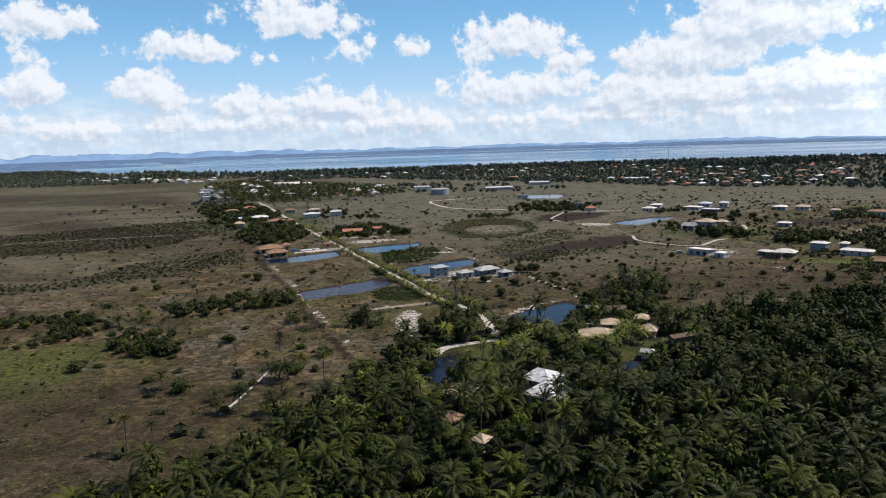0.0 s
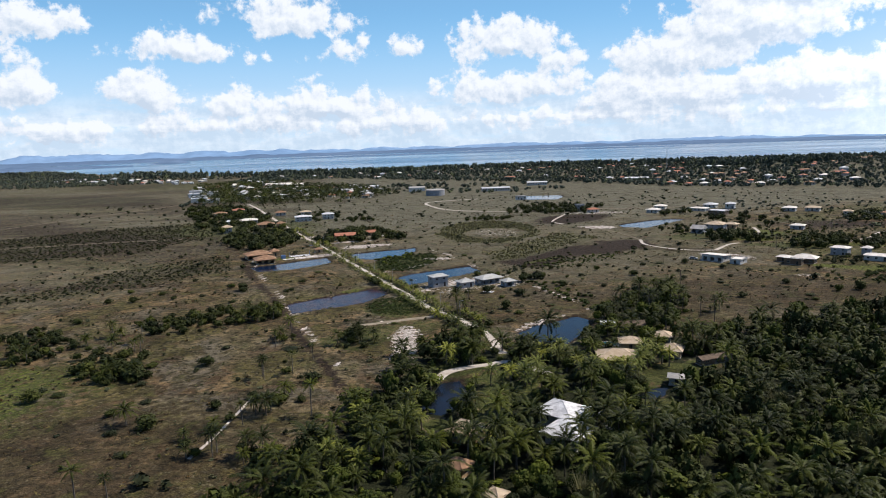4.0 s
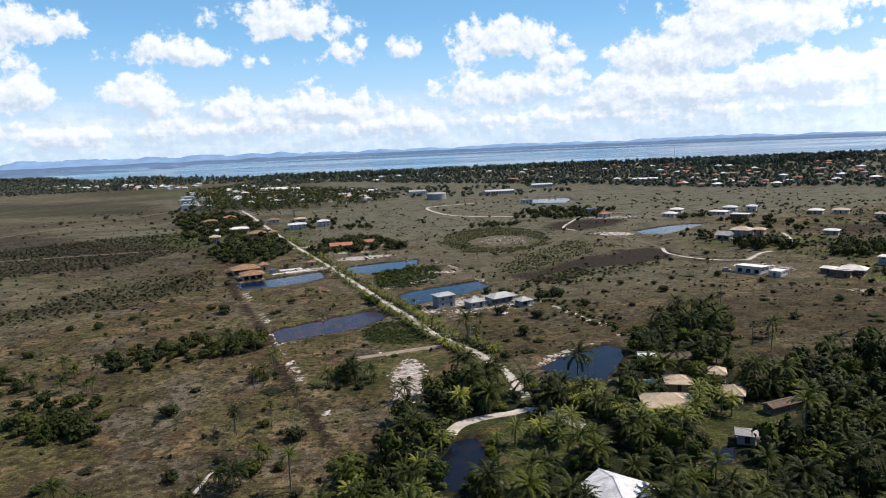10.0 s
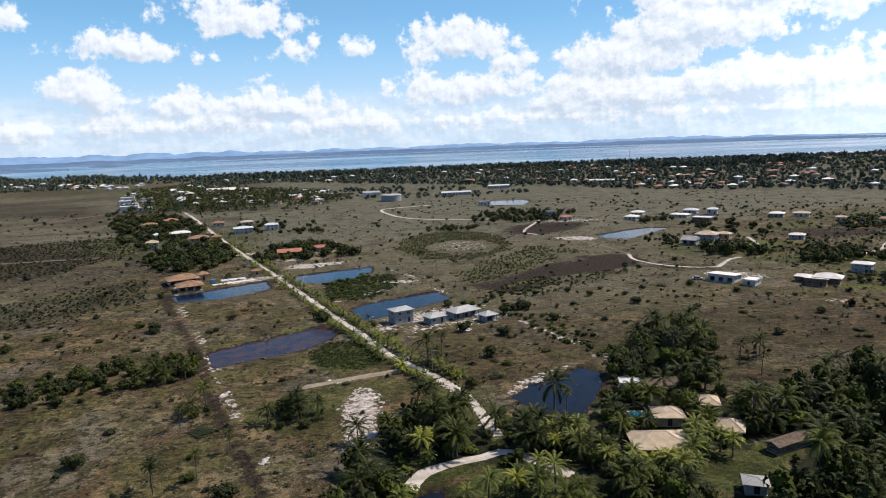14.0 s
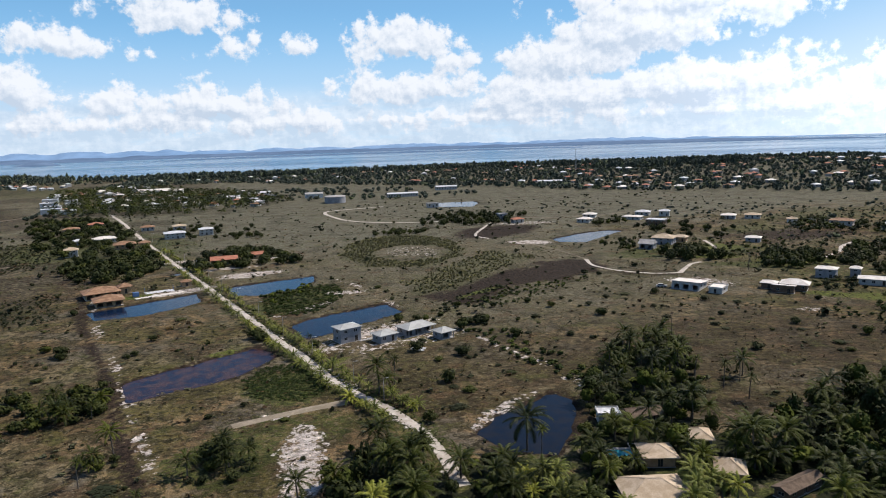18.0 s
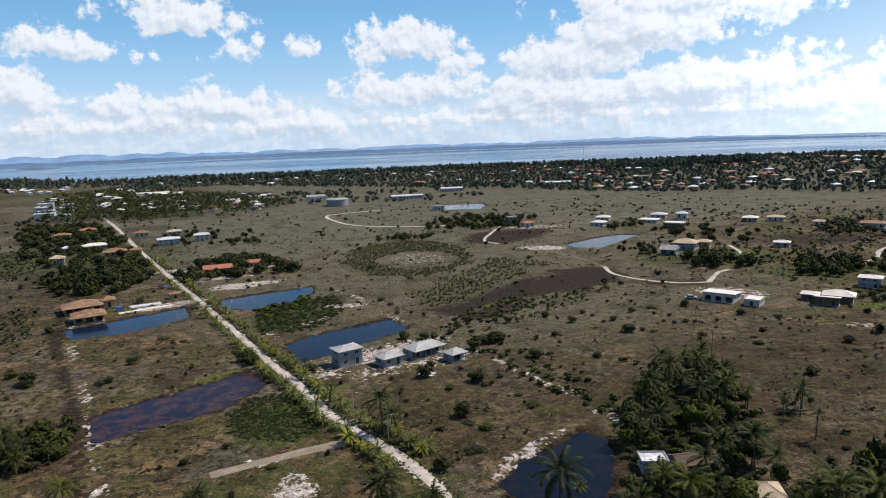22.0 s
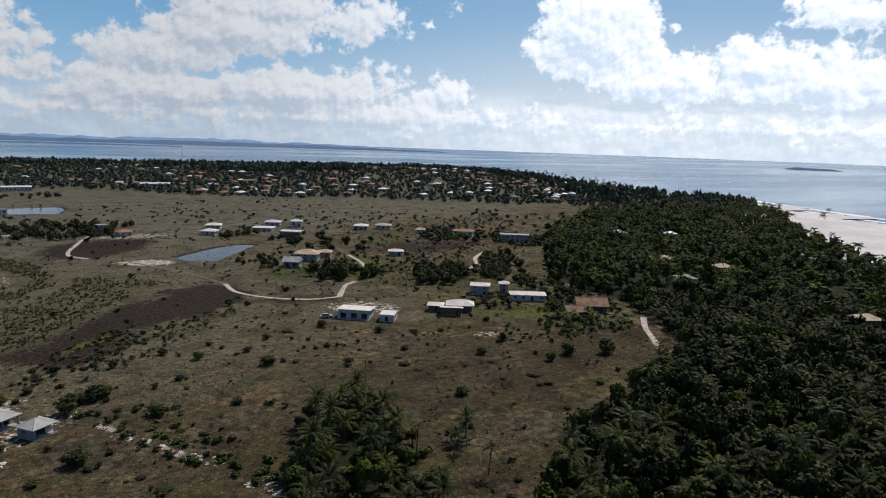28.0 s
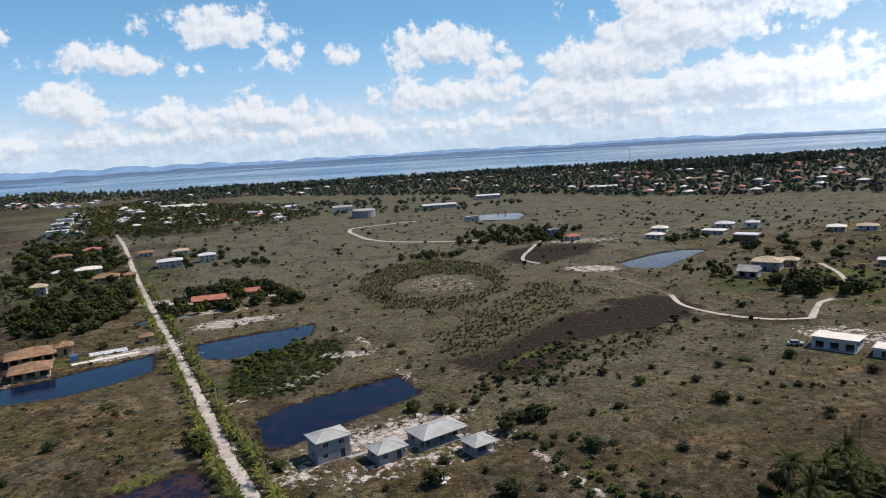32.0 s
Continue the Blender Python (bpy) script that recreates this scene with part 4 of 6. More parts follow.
def clear_of(x, y, road_gap=1.0, pond_gap=0.5, house_gap=1.0):
    """True where no road, pond or house stands."""
    ok = np.ones(x.shape, dtype=bool)
    for key, line in ROADS.items():
        ok &= line_distance(x, y, line) > WIDTHS[key] / 2 + road_gap
    for poly in PONDS.values():
        ok &= polygon_distance(x, y, poly) > pond_gap
    for hx, hy, r in PLOTS:
        ok &= (x - hx) ** 2 + (y - hy) ** 2 > (r + house_gap) ** 2
    return ok


PLOTS = []

# ---------------------------------------------------------------- houses


def pierced(length, height, thick, holes):
    """A wall along x with openings (x0, x1, z0, z1) cut right through."""
    xs = sorted({0.0, length, *[a for h in holes for a in h[:2]]})
    zs = sorted({0.0, height, *[a for h in holes for a in h[2:]]})

    def solid(i, j):
        if not (0 <= i < len(xs) - 1 and 0 <= j < len(zs) - 1):
            return False
        mx, mz = (xs[i] + xs[i + 1]) / 2, (zs[j] + zs[j + 1]) / 2
        return not any(h[0] < mx < h[1] and h[2] < mz < h[3] for h in holes)
    s, at = Shape(), {}

    def corner(i, j, k):
        if (i, j, k) not in at:
            at[(i, j, k)] = len(s.v)
            s.v.append((xs[i], thick * k, zs[j]))
        return at[(i, j, k)]
    for i in range(len(xs) - 1):
        for j in range(len(zs) - 1):
            if solid(i, j):
                a, b, c, d = [corner(*q, 0) for q in ((i, j), (i + 1, j), (i + 1, j + 1), (i, j + 1))]
                e, f, g, h = [corner(*q, 1) for q in ((i, j), (i + 1, j), (i + 1, j + 1), (i, j + 1))]
                s.f += [(a, b, c, d), (h, g, f, e)]
                for open_side, q in ((not solid(i, j - 1), (a, e, f, b)), (not solid(i + 1, j), (b, f, g, c)), (not solid(i, j + 1), (c, g, h, d)), (not solid(i - 1, j), (d, h, e, a))):
                    if open_side:
                        s.f.append(q)
    return s


def hip_roof(w, d, rise, over, thick, ridge_share=None, gable=False):
    """A hipped or gabled roof with eaves: solid, its underside at z = 0."""
    a, b = w / 2 + over, d / 2 + over
    run = 0.0 if gable else min(a, b)
    top_x, top_y = (a - run, 0.0) if a >= b else (0.0, b - run)
    if gable:
        top_x, top_y = a, 0.0
    s = Shape()
    e = [(-a, -b), (a, -b), (a, b), (-a, b)]
    lo = [(x, y, 0) for x, y in e]
    hi = [(x, y, thick) for x, y in e]
    r0, r1 = (-top_x, -top_y, rise + thick), (top_x, top_y, rise + thick)
    s.face(*lo[::-1])
    for i in range(4):
        s.face(lo[i], lo[(i + 1) % 4], hi[(i + 1) % 4], hi[i])
    if a >= b or gable:
        s.face(hi[0], hi[1], r1, r0)
        s.face(hi[2], hi[3], r0, r1)
        s.face(hi[1], hi[2], r1)
        s.face(hi[3], hi[0], r0)
    else:
        s.face(hi[1], hi[2], r1, r0)
        s.face(hi[3], hi[0], r0, r1)
        s.face(hi[0], hi[1], r0)
        s.face(hi[2], hi[3], r1)
    caps = Shape()

    def cap(p, q):
        p, q = Vector(p), Vector(q)
        if (q - p).length < 0.2:
            return
        along = (q - p).normalized()
        side = along.cross(Vector((0, 0, 1))).normalized() * 0.16
        up = Vector((0, 0, 0.09))
        caps.face(p - side, q - side, q + up, p + up)
        caps.face(p + up, q + up, q + side, p + side)
    cap(r0, r1)
    if not gable:
        for i, j in enumerate((r0, r1, r1, r0) if a >= b else (r0, r0, r1, r1)):
            cap(hi[i], j)
    return s, caps


def add_window(house, x, y, z, w, h, turn, frame_mat, name="window"):
    """A window or glazed door set into an opening of a wall."""
    m = pose(x, y, z, 0, 0, turn)
    t = 0.07
    fr = pierced(w, h, 0.09, [(t, w / 2 - 0.03, t, h - t), (w / 2 + 0.03, w - t, t, h - t)]).turned(Matrix.Translation((-w / 2, 0.02, 0)))
    ob = part(name, fr.turned(m).mesh(name, frame_mat), house)
    part("pane", Shape().box(-w / 2 + t, 0.055, t, w / 2 - t, 0.07, h - t).turned(m).mesh("pane", M["glass"]), ob)


def house(x, y, turn, w, d, h, rise, roof, wall, label, storeys=1, over=0.6, style="hip", porch=0.0, group="", plain=False, category="house", fronts=2):
    """A house with walls pierced by windows and doors, a roof with eaves and a porch on posts if asked for."""
    root = tagged(new("house"), label, category, group)
    root.matrix_world = pose(x, y, 0, 0, 0, turn)
    PLOTS.append((x, y, 0.5 * math.hypot(w, d) + 0.5))
    h *= 0.8
    part("foundation", Shape().box(-w / 2 - 0.15, -d / 2 - 0.15 - porch, -0.3, w / 2 + 0.15, d / 2 + 0.15, 0.10).mesh("foundation", M["concrete"]), root)
    thick, base = 0.18, 0.10
    storey = h / storeys
    rng = random.Random(int(x * 13 + y * 7))
    sides = [(w, 0, -d / 2, 0), (w, 0, d / 2, 180), (d - 2 * thick, w / 2, 0, 90), (d - 2 * thick, -w / 2, 0, -90)]
    for number, (length, cx, cy, rz) in enumerate(sides):
        holes = []
        for s in range(storeys):
            n = max(1, int(length / 2.9)) if number < 2 else max(1, int(length / 4.2))
            for i in range(n):
                c = length * (i + 0.5) / n + rng.uniform(-0.15, 0.15)
                zb = s * storey
                if number == 0 and s == 0 and porch:
                    holes.append((c - 1.05, c + 1.05, zb + 0.02, zb + 0.86 * storey))
                elif number == 0 and s == 0 and i == n // 2:
                    holes.append((c - 0.5, c + 0.5, zb + 0.02, zb + min(2.1, 0.86 * storey)))
                else:
                    holes.append((c - 0.6, c + 0.6, zb + 0.36 * storey, zb + 0.82 * storey))
        face = pierced(length, h, thick, holes)
        m = pose(cx, cy, base, 0, 0, rz) @ Matrix.Translation((-length / 2, 0, 0))
        wall_ob = part("wall", face.turned(m).mesh("wall", wall), root)
        if not plain:
            for a, b, z0, z1 in [q for q in holes if q[1] - q[0] < 1.5]:
                p = m @ Vector(((a + b) / 2, 0.0, z0))
                add_window(root, p.x, p.y, p.z, b - a, z1 - z0, rz, M["timber"] if z1 - z0 > 1.4 else M["white_wall"], "door" if z1 - z0 > 1.4 else "window")
    z = base + h
    if style == "flat":
        part("roof_slab", Shape().box(-w / 2 - over, -d / 2 - over - porch, z, w / 2 + over, d / 2 + over, z + 0.22).mesh("roof_slab", roof), root)
        a, b = w / 2 + over, d / 2 + over
        deep = 2 * b + porch
        rim = pierced(2 * a, deep, 0.28, [(0.15, 2 * a - 0.15, 0.15, deep - 0.15)]).turned(Matrix.Translation((-a, b, z + 0.222)) @ Matrix.Rotation(radians(90), 4, "X"))
        part("parapet", rim.mesh("parapet", wall), root)
    elif style == "shed":
        a, b = w / 2 + over, d / 2 + over
        s = Shape()
        q = [(-a, -b, z + rise), (a, -b, z + rise), (a, b, z + 0.02), (-a, b, z + 0.02)]
        up = [(p[0], p[1], p[2] + 0.15) for p in q]
        s.face(*q[::-1]), s.face(*up)
        for i in range(4):
            s.face(q[i], q[(i + 1) % 4], up[(i + 1) % 4], up[i])
        part("roof", s.mesh("roof", roof), root)
        part("gable", Shape().box(-w / 2, -d / 2, z, w / 2, -d / 2 + thick, z + rise * 0.9).mesh("gable", wall), root)
    else:
        body, caps = hip_roof(w, d + porch, rise, over, 0.14, gable=style == "gable")
        body.turned(Matrix.Translation((0, -porch / 2, z + 0.003)))
        caps.turned(Matrix.Translation((0, -porch / 2, z + 0.003)))
        part("roof", body.mesh("roof", roof), root)
        part("ridge_cap", caps.mesh("ridge_cap", roof), root)
    if porch:
        n = max(2, int(w / 3.2) + 1)
        for i in range(n):
            px = -w / 2 + 0.15 + (w - 0.3) * i / (n - 1)
            part("post", Shape().box(px - 0.1, -d / 2 - porch + 0.05, base, px + 0.1, -d / 2 - porch + 0.25, z).mesh("post", wall), root)
    return root

# ---------------------------------------------------------------- houses by the dark pond
G = "grey-roofed houses by the pond"
house(-11, 317.2, 29, 7.2, 5.4, 5.6, 0.9, M["grey_tile"], M["grey_wall"], "two-storey pale grey house with a grey tiled hip roof", 2, 0.45, group=G)
house(1, 314.3, 31, 6.2, 4.8, 2.9, 1.1, M["grey_tile"], M["grey_wall"], "small pale grey house with a hipped grey tile roof", 1, 0.6, group=G)
house(11, 322, 32, 10.6, 4.6, 2.9, 1.4, M["grey_tile"], M["grey_wall"], "long grey house with a hip roof and open porch", 1, 0.5, porch=2.0, group=G)
house(19.6, 314.4, 30, 5.0, 3.4, 2.7, 1.1, M["grey_tile"], M["grey_wall"], "open grey pavilion with a hipped tile roof", 1, 0.5, porch=1.2, group=G)

# ---------------------------------------------------------------- white houses on the heath
house(127, 362, -45, 11.0, 9, 2.8, 0.9, M["cream_roof"], M["white_wall"], "white rendered house with a sloping cream roof", 1, 0.6, "shed", porch=1.5)
house(134, 352, -45, 5.0, 7.5, 2.5, 0.5, M["cream_roof"], M["white_wall"], "low white box-like house with a flat pale roof", 1, 0.3, "flat")
house(156.5, 353.5, -42, 5.2, 4.6, 2.7, 0.8, M["cream_roof"], M["brown_wall"], "small dark house with a pale roof beside a larger one")
house(164.5, 349, -40, 9.0, 6.0, 2.9, 1.6, M["cream_roof"], M["brown_wall"], "dark timber house with a hipped cream roof", 1, 0.9)
house(157.5, 345.5, -40, 7.5, 4.5, 2.6, 0.9, M["cream_roof"], M["brown_wall"], "low dark timber wing with a cream shed roof", 1, 0.6, "shed")
house(190.5, 366.5, -45, 7.5, 6.0, 4.6, 0.8, M["cream_roof"], M["grey_wall"], "two-storey pale blue house with a low roof", 2, 0.5)
house(202, 364, -45, 3.6, 3.6, 4.4, 1.0, M["cream_roof"], M["grey_wall"], "narrow pale blue tower house", 2, 0.6)
house(200, 348, -40, 14, 6, 2.9, 0.9, M["cream_roof"], M["white_wall"], "long low house with a cream roof", 1, 0.5)
house(208, 322, -38, 11, 7, 3.0, 2.6, M["orange_tile"], M["brown_wall"], "dark house with a steep weathered tile roof", 1, 0.8, "gable")
house(195.5, 319.5, -30, 6.5, 5, 2.6, 1.8, M["orange_tile"], M["brown_wall"], "tile-roofed wing of a garden house", 1, 0.7, "gable")
house(166, 472, -40, 11, 9.5, 4.4, 1.9, M["tan_tile"], M["grey_wall"], "large two-storey house with a broad tan tile roof", 2, 0.9)
house(178, 476, -40, 7, 5.5, 3.2, 1.3, M["tan_tile"], M["ochre_wall"], "ochre garden house with a tan tile roof")
house(151, 459, -40, 7.5, 6, 3.4, 2.0, M["concrete"], M["grey_wall"], "dark grey gabled cottage with a white porch", 1, 0.5, "gable", porch=1.6)
house(196.5, 551, -40, 12, 10, 4.2, 0.6, M["white_roof"], M["brown_wall"], "dark two-storey house with a flat white roof", 2, 0.9, "flat")
house(193, 584, -42, 13, 8, 2.6, 0.8, M["cream_roof"], M["white_wall"], "long white house with a low cream roof")
house(214.5, 462, -38, 7.5, 5.5, 3.0, 1.0, M["cream_roof"], M["grey_wall"], "small house with a pale roof in a field")

# ---------------------------------------------------------------- scattered farther houses
E = "scattered houses on the heath"
for hx, hy, turn, w, d, h, roof, wall, words in (
        (210, 606, -35, 10, 8, 3.2, "white_roof", "white_wall", "white house with a hipped white roof"),
        (222, 594, -30, 7, 6, 4.8, "white_roof", "white_wall", "small white house with a pale roof"),
        (155, 580, -40, 9, 7, 3.0, "cream_roof", "white_wall", "white house with a cream hip roof"),
        (168, 607, -30, 9, 8, 3.0, "cream_roof", "white_wall", "low white house with a cream roof"),
        (256, 563, -35, 9, 8, 3.2, "cream_roof", "grey_wall", "grey house with a cream hip roof"),
        (272, 559, -35, 10, 7, 3.2, "tan_tile", "white_wall", "white house with a tan tile roof")):
    house(hx, hy, turn, w, d, h, 1.3, M[roof], M[wall], words, 1, 0.7, group=E)
for hx, hy, turn, w, d, h, roof, wall, words in (
        (283, 530, -30, 6, 5, 2.9, "tan_tile", "white_wall", "small cottage with a tan tile roof"),
        (302, 507, -45, 13, 9, 4.0, "orange_tile", "white_wall", "white house with broad orange tile roofs"),
        (316, 472, -40, 18, 9, 5.2, "concrete", "grey_wall", "long grey two-storey building with a flat roof"),
        (336, 374, -20, 11, 9, 3.0, "tan_tile", "ochre_wall", "house with a pale round-looking hip roof among palms"),
        (109, 596, 10, 8, 6, 3.0, "red_tile", "white_wall", "cottage with a red tile roof beside the pond"),
        (100, 610, 10, 6, 5, 6.5, "concrete", "grey_wall", "narrow unfinished grey concrete building")):
    house(hx, hy, turn, w, d, h, 1.3, M[roof], M[wall], words, 2 if h > 4.5 else 1, 0.6, group=E, style="flat" if roof == "concrete" else "hip")
for hx, hy, turn, w, d, h, roof, wall, words in (
        (40, 870, 5, 34, 12, 4.5, "white_roof", "white_wall", "long white hall with a pale metal roof"),
        (99, 948, 0, 26, 13, 5.0, "white_roof", "white_wall", "large white shed with a pale roof"),
        (239, 975, -10, 32, 16, 5.0, "white_roof", "white_wall", "wide white hall at the edge of town"),
        (-109, 900, 12, 12, 10, 6.0, "concrete", "white_wall", "white two-storey block with a flat roof"),
        (-152, 911, 12, 14, 10, 5.5, "white_roof", "white_wall", "white block with a flat roof"),
        (60, 735, 8, 10, 7, 4.5, "concrete", "white_wall", "unfinished white house by a distant pond")):
    house(hx, hy, turn, w, d, h, 1.0, M[roof], M[wall], words, 1, 0.4, group="halls at the edge of town", style="flat" if roof == "concrete" else "gable")

# ---------------------------------------------------------------- houses along the sandy road
R = "houses along the sandy road"
house(-119, 408, 28, 13, 8, 3.0, 2.0, M["orange_tile"], M["ochre_wall"], "ochre house with a broad weathered orange tile roof", 1, 1.0, porch=2.0, group=R)
house(-110, 391, 25, 10, 7, 2.9, 1.9, M["orange_tile"], M["ochre_wall"], "open lodge with an orange tile roof beside the pond", 1, 1.0, porch=2.0, group=R)
house(-110.5, 413, 28, 4.6, 4.2, 3.6, 1.4, M["orange_tile"], M["ochre_wall"], "small ochre house with a pyramid tile roof", 1, 0.7, group=R)
house(-86.5, 422, 24, 4.2, 3.6, 2.4, 0.9, M["orange_tile"], M["ochre_wall"], "little ochre hut with a tile roof by the road", 1, 0.4, group=R)
house(-80, 478, 12, 13, 6, 3.2, 1.5, M["red_tile"], M["ochre_wall"], "long low house with a red tile roof", 1, 0.7, "gable", porch=1.5, group=R)
house(-64, 490, 12, 6, 4.5, 3.0, 1.3, M["red_tile"], M["ochre_wall"], "small hut with a red tile roof among trees", 1, 0.6, "gable", group=R)
house(-136, 596, 18, 13, 9, 4.6, 1.2, M["white_roof"], M["white_wall"], "white villa with a stepped white roof", 2, 0.9, group=R)
house(-117, 607, 18, 9, 7, 5.2, 1.2, M["white_roof"], M["white_wall"], "two-storey white villa with a white roof", 2, 0.8, group=R)
house(-146, 648, 18, 9, 7, 3.2, 1.3, M["tan_tile"], M["white_wall"], "white house with a tan tile roof", 1, 0.8, group=R)
house(-170, 650, 18, 9, 7, 3.2, 1.4, M["orange_tile"], M["white_wall"], "white house with a brown tile roof", 1, 0.8, group=R)
house(-179, 530, 20, 7, 6, 5.0, 1.6, M["tan_tile"], M["white_wall"], "two-storey house with a tan tile roof", 2, 0.7, group=R)
house(-157, 557, 20, 12, 8, 3.2, 1.8, M["orange_tile"], M["ochre_wall"], "broad house with a brown-orange tile roof", 1, 0.9, group=R)
house(-146, 561, 20, 6, 5, 3.0, 1.3, M["orange_tile"], M["ochre_wall"], "side wing with an orange tile roof", 1, 0.7, group=R)
house(-181, 590, 20, 14, 8, 3.2, 1.5, M["cream_roof"], M["white_wall"], "long house with a pale cream tile roof", 1, 0.9, group=R)
house(-230, 660, 20, 11, 8, 3.0, 1.4, M["orange_tile"], M["white_wall"], "house with a pinkish tile roof", 1, 0.8, group=R)
house(-222, 687, 20, 11, 8, 3.2, 1.4, M["red_tile"], M["white_wall"], "house with a red tile roof among trees", 1, 0.8, group=R)
house(-196, 584, 20, 6, 5, 3.0, 1.2, M["white_roof"], M["white_wall"], "small outbuilding with a white roof", 1, 0.6, group=R)

# ---------------------------------------------------------------- houses among the palms
P = "houses among the palms"
upper = house(22.6, 167.5, -38, 7.8, 7.4, 3.4, 1.9, M["white_roof"], M["white_wall"], "white house with a weathered white hip roof", 1, 1.0, group=P)
house(22.6, 157.2, -38, 7.4, 7.2, 3.0, 1.7, M["white_roof"], M["white_wall"], "white pavilion house with a stained white hip roof", 1, 1.0, group=P)
lean = Shape()
eave = [(5.2, -4.9, 2.55), (7.3, -4.9, 2.15), (7.3, 4.9, 2.15), (5.2, 4.9, 2.55)]
lean.face(*eave), lean.face(*[(a, b, c - 0.12) for a, b, c in eave[::-1]])
for i in range(4):
    p, q = eave[i], eave[(i + 1) % 4]
    lean.face((p[0], p[1], p[2] - 0.12), (q[0], q[1], q[2] - 0.12), q, p)
part("lower_roof", lean.mesh("lower_roof", M["white_roof"]), upper, "white lean-to roof along the eave")
for py in (-4.6, 0.0, 4.6):
    part("post", Shape().box(7.0, py - 0.07, 0.0, 7.14, py + 0.07, 2.06).mesh("post", M["timber"]), upper)
house(1, 159.2, -30, 5.8, 5.6, 3.0, 1.7, M["tan_tile"], M["ochre_wall"], "small house with a tan tile pyramid roof", 1, 0.8, group=P)
house(-0.6, 143.4, -35, 3.6, 3.4, 2.6, 1.3, M["orange_tile"], M["ochre_wall"], "tile-roofed kiosk hidden in palms", 1, 0.6, group=P)
house(6.0, 132.2, -35, 2.8, 2.8, 2.4, 1.1, M["tan_tile"], M["ochre_wall"], "tiny tile-roofed kiosk among palms", 1, 0.5, group=P)
house(50.5, 221, -8, 5.6, 5.2, 2.5, 1.4, M["tan_tile"], M["ochre_wall"], "square house with a tan tile hip roof beside a pool", 1, 0.7, group=P)
house(43.8, 208, -5, 10.0, 6.0, 2.7, 1.9, M["tan_tile"], M["ochre_wall"], "main villa with a broad tan tile hip roof", 1, 0.9, porch=1.5, group=P)
house(61, 212.8, -25, 4.4, 4.8, 2.4, 1.5, M["tan_tile"], M["ochre_wall"], "guest house with a tan tile roof", 1, 0.7, group=P)
house(62, 226.5, -15, 4.0, 4.6, 2.5, 1.3, M["tan_tile"], M["grey_wall"], "narrow house with a tan tile roof", 1, 0.6, group=P)
house(70, 206, 24, 10, 2.6, 1.9, 0.7, M["thatch"], M["timber"], "long open shelter with an old tile roof", 1, 0.5, "gable", group=P)
house(48, 241, -10, 4.5, 3.6, 2.6, 0.4, M["white_roof"], M["white_wall"], "small shed with a white flat roof", 1, 0.3, "flat", group=P)
house(55.5, 240, 5, 7.0, 3.6, 2.2, 1.2, M["thatch"], M["timber"], "low open shelter with a brown thatched roof", 1, 0.8, "gable", group=P)
house(55, 190, -20, 3.4, 3.0, 2.2, 0.7, M["concrete"], M["white_wall"], "house with a dull grey roof under palms", 1, 0.6, group=P)


for hx, hy, roof, words in ((335, 338, "tan_tile", "house with a pale tan roof deep in the palms"), (288, 331, "concrete", "small house with a dull grey roof deep in the palms"), (278, 250, "tan_tile", "house with a pinkish roof near the beach"),
                            (431, 431, "white_roof", "house with a white roof in the wood"), (402, 454, "cream_roof", "house with a cream roof at the edge of the wood")):
    house(hx, hy, -30, 8, 7, 4.2, 1.6, M[roof], M["ochre_wall"], words, 1, 0.8, group=P)


def swimming_pool(x, y, turn, w, d):
    root = tagged(new("swimming_pool"), "turquoise swimming pool with a pale stone rim", "pool")
    root.matrix_world = pose(x, y, 0, 0, 0, turn)
    rim = Shape().box(-w / 2 - 0.8, -d / 2 - 0.8, 0, w / 2 + 0.8, -d / 2, 0.2).box(-w / 2 - 0.8, d / 2, 0, w / 2 + 0.8, d / 2 + 0.8, 0.2)
    rim.box(-w / 2 - 0.8, -d / 2, 0, -w / 2, d / 2, 0.2).box(w / 2, -d / 2, 0, w / 2 + 0.8, d / 2, 0.2)
    part("rim", rim.mesh("rim", M["cream_roof"]), root)
    part("water", Shape().box(-w / 2, -d / 2, 0.0, w / 2, d / 2, 0.12).mesh("water", M["pool"]), root)
    PLOTS.append((x, y, max(w, d) / 2 + 1))


swimming_pool(44.8, 225, -8, 4.6, 3.6)

# town: many small houses among trees
rng = np.random.default_rng(5)
TOWN = [(-420, 1230), (-235, 1275), (-80, 1150), (38, 1055), (160, 975), (222, 872), (300, 803), (380, 777), (440, 718), (495, 674), (560, 645), (566, 590), (640, 545), (815, 560), (800, 660), (815, 805), (862, 1033), (960, 1200), (1010, 1420), (800, 1480), (400, 1510), (-100, 1540), (-420, 1580)]


def town_house(name, w, d, h, roof, wall, words):
    root = tagged(new(name), words, "house", "houses of the town")
    part("wall", Shape().box(-w / 2, -d / 2, -0.3, w / 2, d / 2, h).mesh("wall", wall), root)
    body, caps = hip_roof(w, d, 1.5, 0.6, 0.15)
    part("roof", body.turned(Matrix.Translation((0, 0, h + 0.003))).mesh("roof", roof), root)
    for j in (-1, 1):
        part("window", Shape().box(j * w / 4 - 0.6, -d / 2 - 0.03, 0.9, j * w / 4 + 0.6, -d / 2 - 0.002, 2.1).mesh("window", M["glass"]), root)
    return root


